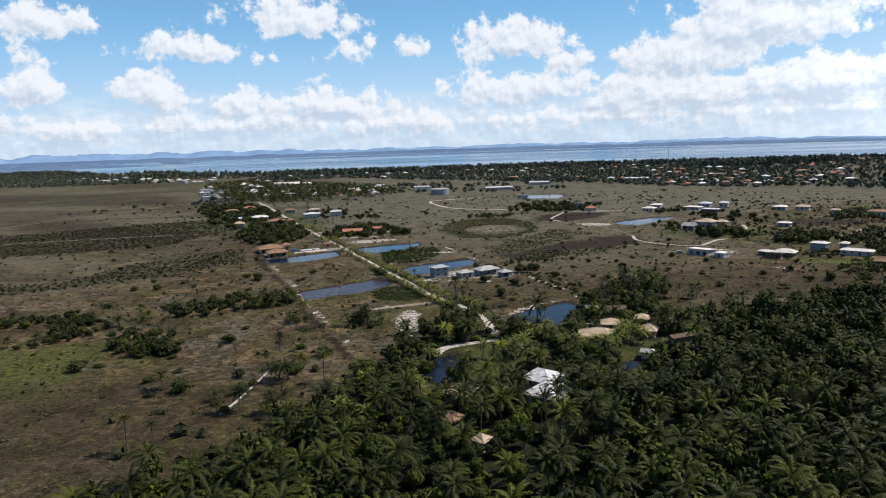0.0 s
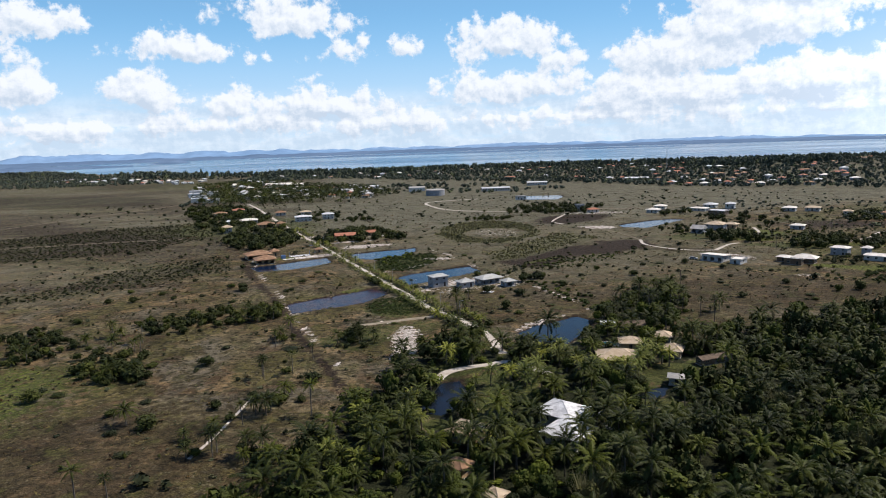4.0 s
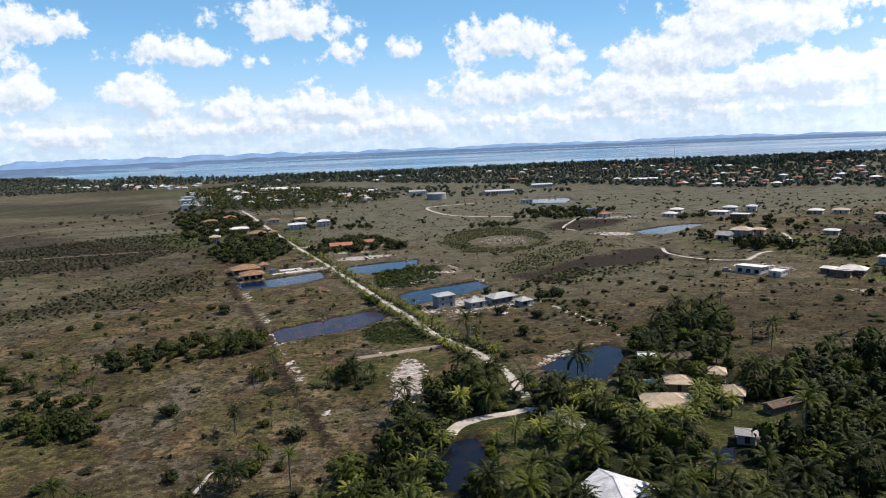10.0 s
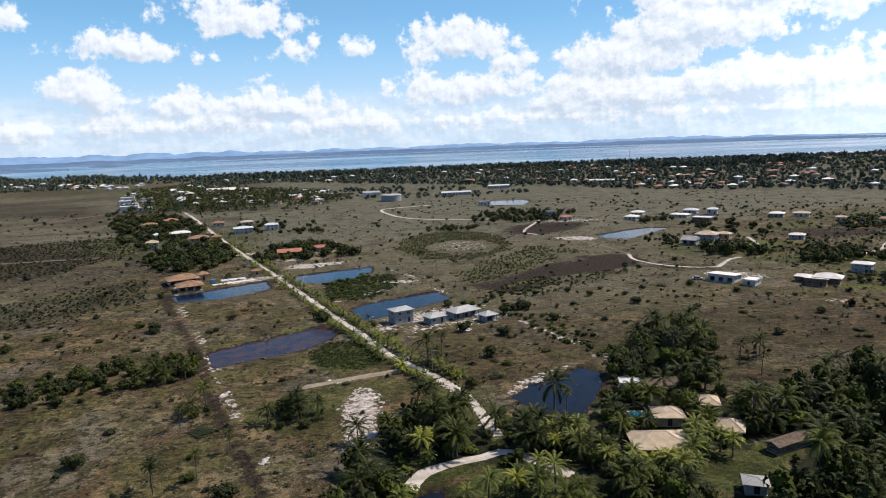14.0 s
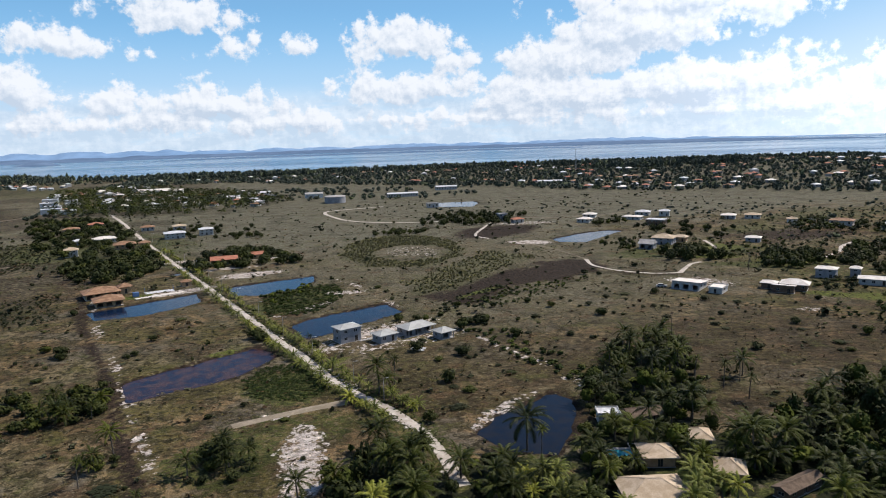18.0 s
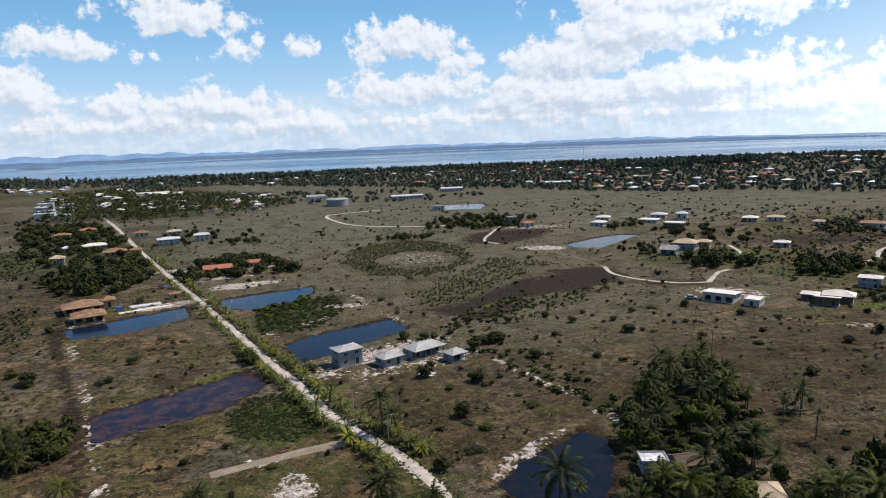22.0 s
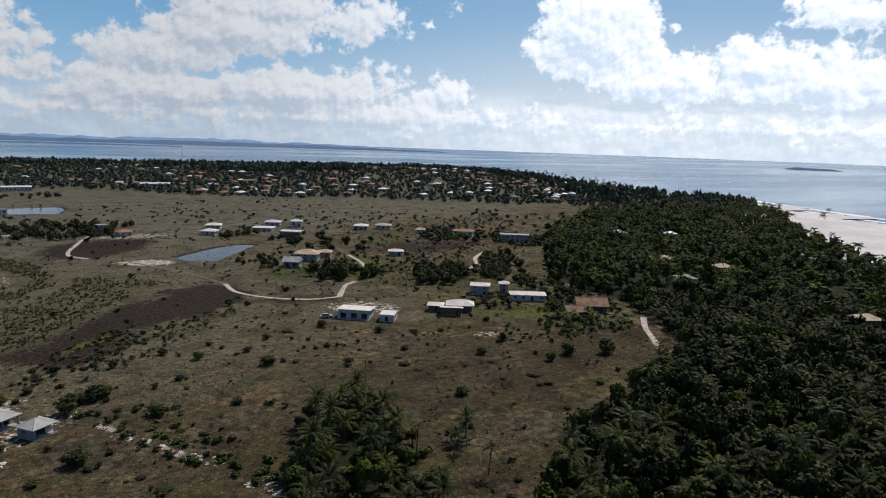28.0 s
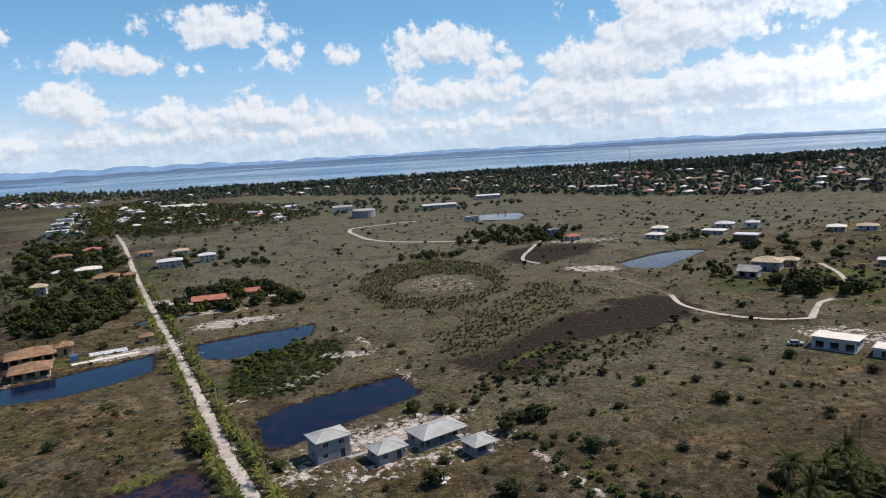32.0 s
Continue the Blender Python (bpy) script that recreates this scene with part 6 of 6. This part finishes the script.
# low growth under the palms
x, y = scattered(rng, -80, 80, 220, 310, 4.4)
keep = (polygon_distance(x, y, WOOD) < 0) & (np.hypot(x, y - 100) < 210) & (y > 1.2 * x - 10) & clear_of(x, y, 0.5, 0.5, 0.0)
for cx, cy, r in GLADES:
    keep &= (x - cx) ** 2 + (y - cy) ** 2 > r * r
x, y = x[keep], y[keep]
low = [leafy_shape(105 + j, 7, 76, 0.215, 1, 0.7, 0.05) for j in range(3)]
gathered("undergrowth", low, x, y, rng.uniform(1.2, 2.4, len(x)), rng.uniform(0.9, 2.2, len(x)), M["lush_leaf"], "tangled undergrowth below the palms", "undergrowth", rng)

# far side of the wood and the town's trees
x, y = scattered(rng, 100, -50, 950, 660, 6.6)
keep = (polygon_distance(x, y, WOOD) + 3 * wobble(x, y, 20, 5) < 0) & (np.hypot(x, y - 100) >= 325) & clear_of(x, y, 1, 1, 1)
x, y = x[keep], y[keep]
w = rng.random(len(x)) < 0.40 + 0.25 * wobble(x, y, 50, 22)
gathered("far_palm_wood", far_palm, x[w], y[w], rng.uniform(3.0, 5.0, w.sum()), rng.uniform(3.4, 5.2, w.sum()), M["lush_leaf"], "distant palm wood running down to the beach", "palms", rng, rng.uniform(2.5, 10.0, w.sum()))
gathered("far_broadleaf_wood", far_head, x[~w], y[~w], rng.uniform(3, 4.6, (~w).sum()), rng.uniform(4.5, 8, (~w).sum()), M["lush_leaf"], "distant dark wood behind the beach", "trees", rng)
x, y = scattered(rng, -1500, 540, 1060, 2200, 8.6)
d = polygon_distance(x, y, TOWN)
sea_side = polygon_distance(x, y, COAST)
belt = (d < 4 + 10 * wobble(x, y, 30, 43)) & (rng.random(len(x)) < np.where(d > -25, 0.95, 0.72))
shore = (sea_side < -15) & (sea_side > -210) & (x < 0) & (x > -900)
cape = polygon_distance(x, y, [(-1500, 1500), (-800, 1250), (-560, 1300), (-700, 1500), (-1300, 2150), (-1500, 2150)]) < 0
keep = (belt | (shore & (rng.random(len(x)) < np.where(x < -430, 0.25, 0.85))) | (cape & (rng.random(len(x)) < 0.5))) & clear_of(x, y, 1, 1, 1.5)
x, y, d, sea_side = x[keep], y[keep], d[keep], sea_side[keep]
back = (sea_side > -170) | (d < -300)
low_crown = [leafy_shape(215 + j, 6, 24, 0.36) for j in range(4)]
tall = np.where(back, rng.uniform(6.5, 12, len(x)) * (1 + 0.25 * wobble(x, y, 35, 44)), rng.uniform(3.0, 6.0, len(x)))
gathered("town_trees", low_crown, x, y, np.where(back, rng.uniform(4.0, 6.5, len(x)), rng.uniform(2.6, 4.8, len(x))), tall, M["hazed_leaf"], "belt of trees round the seaside town", "trees", rng, rise(x, y))
# tall palms that stand out over the shore
px, py = scattered(rng, -700, 380, 1060, 1600, 22)
sd = polygon_distance(px, py, COAST)
w = (sd < -12) & (sd > -120) & (py > 400) & (px > 480) & (py < 1300) & (rng.random(len(px)) < 0.5)
gathered("shore_palms", far_palm, px[w], py[w], rng.uniform(3.2, 4.6, w.sum()), rng.uniform(3.4, 5.0, w.sum()), M["hazed_leaf"], "tall palms standing along the shore", "palms", rng, rise(px[w], py[w]) + rng.uniform(5.5, 11, w.sum()))
# palms and trees between the white blocks of the settlement
px, py = scattered(rng, -440, 740, -60, 1200, 7.6)
w = (polygon_distance(px, py, [(-300, 770), (-330, 840), (-440, 1130), (-335, 1200), (-236, 1076), (-130, 985), (-80, 850), (-120, 760), (-200, 750)]) < 0) & (rng.random(len(px)) < np.clip(0.75 + 0.7 * wobble(px, py, 60, 45), 0.1, 1)) & clear_of(px, py, 2, 1, 2)
gathered("settlement_palms", far_palm, px[w], py[w], rng.uniform(3.4, 4.8, w.sum()), rng.uniform(3.4, 5.0, w.sum()), M["palm_leaf"], "dark palms between the white blocks", "palms", rng, rng.uniform(2.5, 7.0, w.sum()))


def grove(name, poly, gap, share, low_size, high_size, tall, mat, label, shapes, palms=0.0):
    """Trees or bushes filling a piece of ground."""
    xs, ys = [p[0] for p in poly], [p[1] for p in poly]
    x, y = scattered(rng, min(xs), min(ys), max(xs), max(ys), gap)
    keep = (polygon_distance(x, y, poly) + 0.5 * gap * wobble(x, y, gap * 3, 6) < 0) & (rng.random(len(x)) < share) & clear_of(x, y, 1.5, 0.6, 0.4)
    x, y = x[keep], y[keep]
    if len(x):
        s = rng.uniform(low_size, high_size, len(x))
        gathered(name, shapes, x, y, s, s * tall, mat, label, "bushes" if high_size < 2 else "trees", rng)


grove("grove", [(-140, 436), (-104, 443), (-114, 484), (-128, 512), (-160, 500), (-158, 460)], 6, 0.9, 3.2, 5.4, 1.2, M["leaf"], "dense dark grove beside the sandy road", heads)
grove("grove", [(-100, 458), (-97, 498), (-78, 522), (-41, 492), (-38, 464), (-60, 470), (-83, 450)], 5.6, 0.9, 2.8, 4.8, 1.15, M["leaf"], "dark grove round a red-roofed house", heads)
grove("grove", [(-128, 512), (-170, 500), (-210, 560), (-265, 660), (-290, 740), (-240, 745), (-200, 680), (-150, 590)], 7, 0.66, 2.6, 4.8, 1.2, M["leaf"], "garden trees between tiled houses", heads)
grove("grove", [(-110, 560), (-70, 580), (-95, 650), (-150, 680), (-165, 660), (-130, 590)], 8, 0.35, 2.0, 3.6, 1.3, M["leaf"], "garden trees near white villas", heads)
grove("grove", [(-330, 760), (-270, 770), (-180, 860), (-120, 930), (-180, 980), (-330, 900)], 9, 0.4, 2.2, 4.0, 1.2, M["hazed_leaf"], "trees round the edge of the settlement", far_head)
grove("grove", [(-100, 860), (60, 830), (140, 860), (120, 900), (-80, 920)], 10, 0.4, 2.6, 4.4, 1.2, M["hazed_leaf"], "scattered trees near distant halls", far_head)
grove("grove", [(38, 610), (47, 594), (101, 590), (125, 640), (100, 665), (60, 660)], 6, 0.75, 2.6, 4.4, 1.3, M["leaf"], "grove beside a distant pond", heads)
grove("grove", [(0, 560), (36, 556), (44, 570), (10, 580)], 5, 0.8, 2.0, 3.0, 1.2, M["leaf"], "low thicket on the heath", heads)
grove("grove", [(144, 422), (160, 413), (176, 418), (182, 434), (162, 439), (148, 434)], 4.5, 0.85, 2.4, 4.2, 1.7, M["leaf"], "tall dark garden trees", heads)
grove("grove", [(178, 396), (204, 428), (220, 432), (224, 418), (207, 392), (188, 383)], 4.5, 0.85, 2.4, 3.8, 1.4, M["leaf"], "dense dark garden trees behind a house", heads)
grove("grove", [(150, 560), (180, 566), (186, 576), (165, 578)], 5, 0.8, 2.2, 3.4, 1.3, M["leaf"], "garden trees between white houses", heads)
grove("grove", [(220, 480), (300, 440), (380, 500), (480, 580), (420, 640), (330, 560)], 9, 0.22, 1.6, 3.6, 1.0, M["hazed_leaf"], "trees and hedges at the back of the heath", far_head)
grove("grove", [(180, 300), (222, 330), (236, 370), (215, 350), (195, 335)], 4.2, 0.7, 1.4, 2.8, 1.2, M["leaf"], "garden bushes round a tile-roofed house", heads)
grove("grove", [(180, 490), (215, 480), (235, 520), (205, 560), (170, 545)], 7, 0.5, 1.8, 3.2, 1.4, M["leaf"], "garden trees beside a dark house", heads)
grove("grove", [(206, 340), (232, 372), (250, 420), (230, 410), (212, 380)], 5, 0.75, 1.8, 3.2, 1.2, M["leaf"], "hedges and trees behind the gardens", heads)
grove("grove", [(270, 500), (300, 520), (330, 500), (350, 470), (330, 455), (290, 480)], 6, 0.6, 2.2, 3.8, 1.2, M["leaf"], "garden trees round a long grey building", heads)
grove("grove", [(236, 560), (300, 580), (420, 640), (330, 650), (250, 610)], 10, 0.14, 1.2, 2.6, 0.9, M["hazed_leaf"], "scattered trees behind the houses", far_head)
grove("grove", [(170, 345), (186, 340), (214, 352), (206, 360), (186, 362)], 3.6, 0.6, 1.2, 2.2, 1.1, M["scrub_leaf"], "garden shrubs between pale houses", heads)
grove("grove", [(176, 300), (196, 308), (220, 318), (214, 340), (190, 332), (172, 316)], 3.6, 0.55, 1.0, 2.0, 1.1, M["bright_scrub"], "yellow-green garden shrubs", heads)
grove("grove", [(-40, 700), (60, 690), (160, 700), (150, 760), (-30, 790)], 12, 0.10, 1.0, 2.4, 0.8, M["hazed_leaf"], "scattered trees on the far heath", far_head)
grove("grove", [(-250, 880), (-100, 930), (140, 960), (130, 1010), (-80, 1030), (-260, 1010)], 12, 0.45, 2.6, 4.4, 1.2, M["hazed_leaf"], "trees round the halls", far_head)
grove("grove", [(150, 640), (250, 600), (420, 640), (420, 860), (200, 880), (140, 760)], 12, 0.07, 1.0, 2.8, 0.9, M["hazed_leaf"], "trees between scattered houses", far_head)
grove("grove", [(-60, 610), (40, 640), (30, 700), (-60, 690)], 12, 0.12, 1.0, 2.0, 0.8, M["hazed_leaf"], "scattered trees on open heath", far_head)
grove("thicket", [(28, 324), (40, 320), (50, 296), (58, 274), (48, 262), (38, 288), (30, 306)], 3.0, 0.6, 0.9, 1.9, 0.9, M["bright_scrub"], "yellowish scrub along a sandy trail", low)
grove("thicket", [(150, 430), (200, 410), (236, 440), (230, 470), (196, 480), (150, 500), (128, 470)], 5.0, 0.5, 0.9, 2.2, 1.1, M["leaf"], "garden bushes round the large tiled house", low)
grove("grove", [(128, 470), (140, 452), (150, 470), (158, 486), (140, 500)], 4.5, 0.6, 1.4, 2.6, 1.4, M["leaf"], "garden trees beside the bright pond", heads)
grove("thicket", [(150, 600), (240, 570), (320, 520), (380, 560), (330, 660), (180, 680)], 8.0, 0.22, 1.2, 2.6, 1.1, M["hazed_leaf"], "bushes between scattered houses", low)
grove("grove", [(212, 392), (228, 386), (240, 404), (226, 416)], 4.5, 0.8, 1.8, 3.2, 1.3, M["leaf"], "dark trees beside a sandy path", heads)
grove("grove", [(-300, 880), (-120, 895), (-30, 960), (-90, 1050), (-300, 1010)], 9, 0.25, 2.6, 4.4, 1.2, M["hazed_leaf"], "trees between white buildings", far_head)
grove("thicket", [(166, 352), (186, 350), (206, 338), (214, 350), (196, 362), (180, 368)], 3.0, 0.6, 0.9, 1.8, 1.0, M["leaf"], "garden shrubs and hedges", low)
grove("thicket", [(150, 304), (190, 296), (200, 306), (180, 318), (160, 322)], 3.4, 0.45, 0.8, 1.5, 0.9, M["bright_scrub"], "yellow-green shrubs at the edge of a garden", low)
mound = [leafy_shape(160 + j, 6, 72, 0.155, 1, 0.7, 0.05) for j in range(4)]
for poly, gap, words in (([(-156, 241), (-155, 258), (-134, 244), (-118, 219), (-140, 218)], 3.4, "dark thicket on the heath"), ([(-121, 262), (-113, 272), (-89, 282), (-81, 260), (-94, 249), (-112, 249)], 3.4, "straggling dark hedge across the heath"),
                         ([(-112, 203), (-117, 217), (-110, 225), (-101, 224), (-88, 202), (-97, 198)], 3.2, "dense round thicket with palms on the heath"), ([(-82, 268), (-86, 288), (-73, 286), (-68, 265)], 3.2, "knot of dark bushes on the heath"),
                         ([(-180, 236), (-176, 250), (-156, 250), (-152, 236)], 3.6, "low dark thicket at the edge of a grassy field")):
    grove("hedge", poly, gap, 0.85, 1.5, 2.7, 1.25, M["leaf"], words, heads)
for poly in SCRUB_BANDS[:2]:
    grove("thicket", poly, 2.5, 0.8, 0.45, 1.25, 0.8, M["scrub_leaf"], "broad band of dense dark heath scrub", low_crown)
grove("thicket", [(-44, 360), (-46, 382), (-28, 408), (-16, 404), (-14, 380), (-24, 356), (-36, 354)], 1.5, 0.75, 0.6, 1.9, 0.6, M["thicket_leaf"], "low green thicket between two ponds", mound)
grove("thicket", [(-50, 384), (-44, 408), (-28, 418), (-30, 398), (-38, 372)], 2.6, 0.75, 1.0, 2.2, 0.95, M["lush_leaf"], "rounded bushes between two ponds", low)
grove("thicket", [(-39, 283), (-35, 294), (-23, 299), (-14, 274), (-22, 266), (-35, 271)], 1.0, 0.97, 0.5, 1.15, 0.55, M["thicket_leaf"], "low bright green thicket beside the road", mound)
grove("thicket", [(16, 346), (30, 340), (60, 378), (52, 388), (34, 372)], 2.4, 0.6, 0.8, 1.5, 0.8, M["scrub_leaf"], "grey-green scrub beside the peat", low)

for poly in ([(270, 516), (303, 549), (313, 528), (288, 493), (263, 486)], [(326, 506), (342, 467), (312, 441), (292, 464)], [(256, 445), (285, 442), (254, 402), (229, 393), (229, 410)]):
    grove("hedge", poly, 4.4, 0.8, 1.4, 3.0, 1.2, M["leaf"], "hedges and garden trees between fields", far_head)
grove("thicket", [(140, 440), (200, 480), (262, 540), (330, 600), (420, 600), (330, 470), (240, 400), (180, 380)], 4.2, 0.36, 0.5, 1.5, 0.9, M["dull_scrub"], "grey-green shrubs over the fields", low_crown)
grove("thicket", [(183, 325), (207, 343), (238, 350), (226, 320), (200, 296), (176, 300)], 3.0, 0.7, 0.7, 1.7, 1.1, M["bright_scrub"], "lush shrubs in a garden beside the wood", low)
grove("thicket", [(40, 345), (66, 362), (96, 392), (84, 394), (58, 380), (34, 356)], 2.4, 0.6, 0.5, 1.4, 0.9, M["bright_scrub"], "green scrub along the edge of the peat", low_crown)
# scrub and tussock over the open heath
x, y = scattered(rng, -420, 120, 360, 800, 7.5)
keep = (polygon_distance(x, y, WOOD) > 4) & (rng.random(len(x)) < 0.26 + 0.16 * wobble(x, y, 40, 7)) & clear_of(x, y, 2, 1.5, 1.5)
x, y = x[keep], y[keep]
pick = np.argsort(np.hypot(x - 10, y - 270))[:190]
for i in pick:
    bush(float(x[i]), float(y[i]), float(0.4 + rng.gamma(1.6, 0.40)), tall=float(rng.uniform(0.6, 1.5)), dark=bool(rng.random() < 0.4))
w = np.ones(len(x), dtype=bool)
w[pick] = False
s = 0.45 + rng.gamma(1.6, 0.42, w.sum())
gathered("heath_scrub", low_crown, x[w], y[w], s, s * 0.9, M["scrub_leaf"], "scattered low bushes over the heath", "bushes", rng)
# countless small dwarf shrubs, thicker in drifts
dwarf = [leafy_shape(230 + j, 4, 13, 0.42, 1, 0.7, 0.02) for j in range(5)]
fx, fy = rng.uniform(-230, 260, 46000), rng.uniform(112, 620, 46000)
keep = (polygon_distance(fx, fy, WOOD) > 1) & clear_of(fx, fy, 0.5, 0.3, 0.4) & (rng.random(len(fx)) < np.clip(0.22 + 0.42 * wobble(fx, fy, 26, 51) + 0.35 * wobble(fx, fy, 7, 52), 0.02, 1)) & (polygon_distance(fx, fy, PEAT) > 2)
fx, fy = fx[keep], fy[keep]
s = 0.16 + 0.30 * rng.gamma(1.6, 0.6, len(fx))
third = rng.integers(0, 3, len(fx))
for v, mat, words in ((0, "scrub_leaf", "small dark dwarf shrubs over the heath"), (1, "dull_scrub", "small grey-green dwarf shrubs over the heath"), (2, "brown_scrub", "small brown dwarf shrubs over the heath")):
    w = third == v
    gathered("dwarf_shrubs", dwarf, fx[w], fy[w], s[w], s[w] * rng.uniform(0.6, 1.1, w.sum()), M[mat], words, "shrubs", rng)
verge = smooth_line(ROADS["main"], 0.22)
vx, vy = [], []
for p, q in zip(verge, verge[1:]):
    side = Vector((-(q - p).y, (q - p).x, 0)).normalized()
    if p.y < 560:
        for off in (-1, 1):
            far = off * (0.75 + float(rng.gamma(2.0, 0.55)))
            if rng.random() < 0.55:
                vx.append(p.x + side.x * far)
                vy.append(p.y + side.y * far)
vx, vy = np.array(vx), np.array(vy)
gathered("road_verge", dwarf, vx, vy, rng.uniform(0.12, 0.5, len(vx)), rng.uniform(0.10, 0.4, len(vx)), M["bright_scrub"], "weeds and grass creeping over the road edge", "grass", rng)
tufts = [tuft_shape(120 + j, 6, 0.17, 0.75, 0.16) for j in range(4)]
x, y = rng.uniform(-170, 210, 52000), rng.uniform(112, 430, 52000)
keep = (polygon_distance(x, y, WOOD) > 1) & clear_of(x, y, 0.3, 0.2, 0.2) & (polygon_distance(x, y, PEAT) > 0) & (rng.random(len(x)) < 0.45 + 0.5 * wobble(x, y, 11, 12))
x, y = x[keep], y[keep]
gathered("tussock_grass", tufts, x, y, rng.uniform(0.6, 1.5, len(x)), rng.uniform(0.5, 1.3, len(x)), M["grass"], "dry tussock grass over the heath", "grass", rng)
x, y = scattered(rng, -40, 370, 100, 560, 1.2)
ring = ellipse(x, y, 17, 497, 34, 58)
keep = (ring < 3 * wobble(x, y, 8, 8)) & (ellipse(x, y, 22, 484, 22, 27) > 2 * wobble(x, y, 6, 9)) & (rng.random(len(x)) < 0.62)
keep |= (polygon_distance(x, y, [(16, 376), (30, 380), (64, 425), (84, 455), (66, 480), (44, 445), (14, 400)]) < 8 * wobble(x, y, 9, 3)) & (rng.random(len(x)) < 0.3 + 0.3 * wobble(x, y, 7, 35))
keep &= clear_of(x, y)
x, y = x[keep], y[keep]
blades = [tuft_shape(140 + j, 15, 1.0, 0.85, 0.17) for j in range(4)]
gathered("reeds", blades, x, y, rng.uniform(0.7, 1.5, len(x)), rng.uniform(0.4, 1.2, len(x)), M["reed"], "ring of tall grey-green reeds round a dry hollow", "reeds", rng)

# ---------------------------------------------------------------- beach and surf


def strip(name, line, half, z, mat, label, category):
    pts = smooth_line(line, 12)
    v, f = [], []
    for j, p in enumerate(pts):
        a, b = pts[max(0, j - 1)], pts[min(len(pts) - 1, j + 1)]
        side = Vector((-(b - a).y, (b - a).x, 0)).normalized()
        l = half * (1 + 0.3 * math.sin(j * 0.9) + 0.2 * math.sin(j * 2.1))
        v += [(p.x + side.x * l, p.y + side.y * l, z), (p.x - side.x * l, p.y - side.y * l, z)]
        if j:
            f.append((j * 2 - 2, j * 2 - 1, j * 2 + 1, j * 2))
    tagged(new(name, mesh_of(name, v, f, mat)), label, category, kind="structure")


strip("beach", [(760, 590), (690, 480), (620, 380), (530, 270), (470, 130), (380, -60)], 90, 0.05, M["beach"], "broad pinkish sand beach", "beach")
for off in (0, 26, 60):
    strip("surf", [(840 + off, 620), (760 + off, 470), (722 + off, 385), (680 + off, 250), (600 + off, 60)], 5 + off * 0.04, -0.75, M["foam"], "white line of breaking surf", "surf")
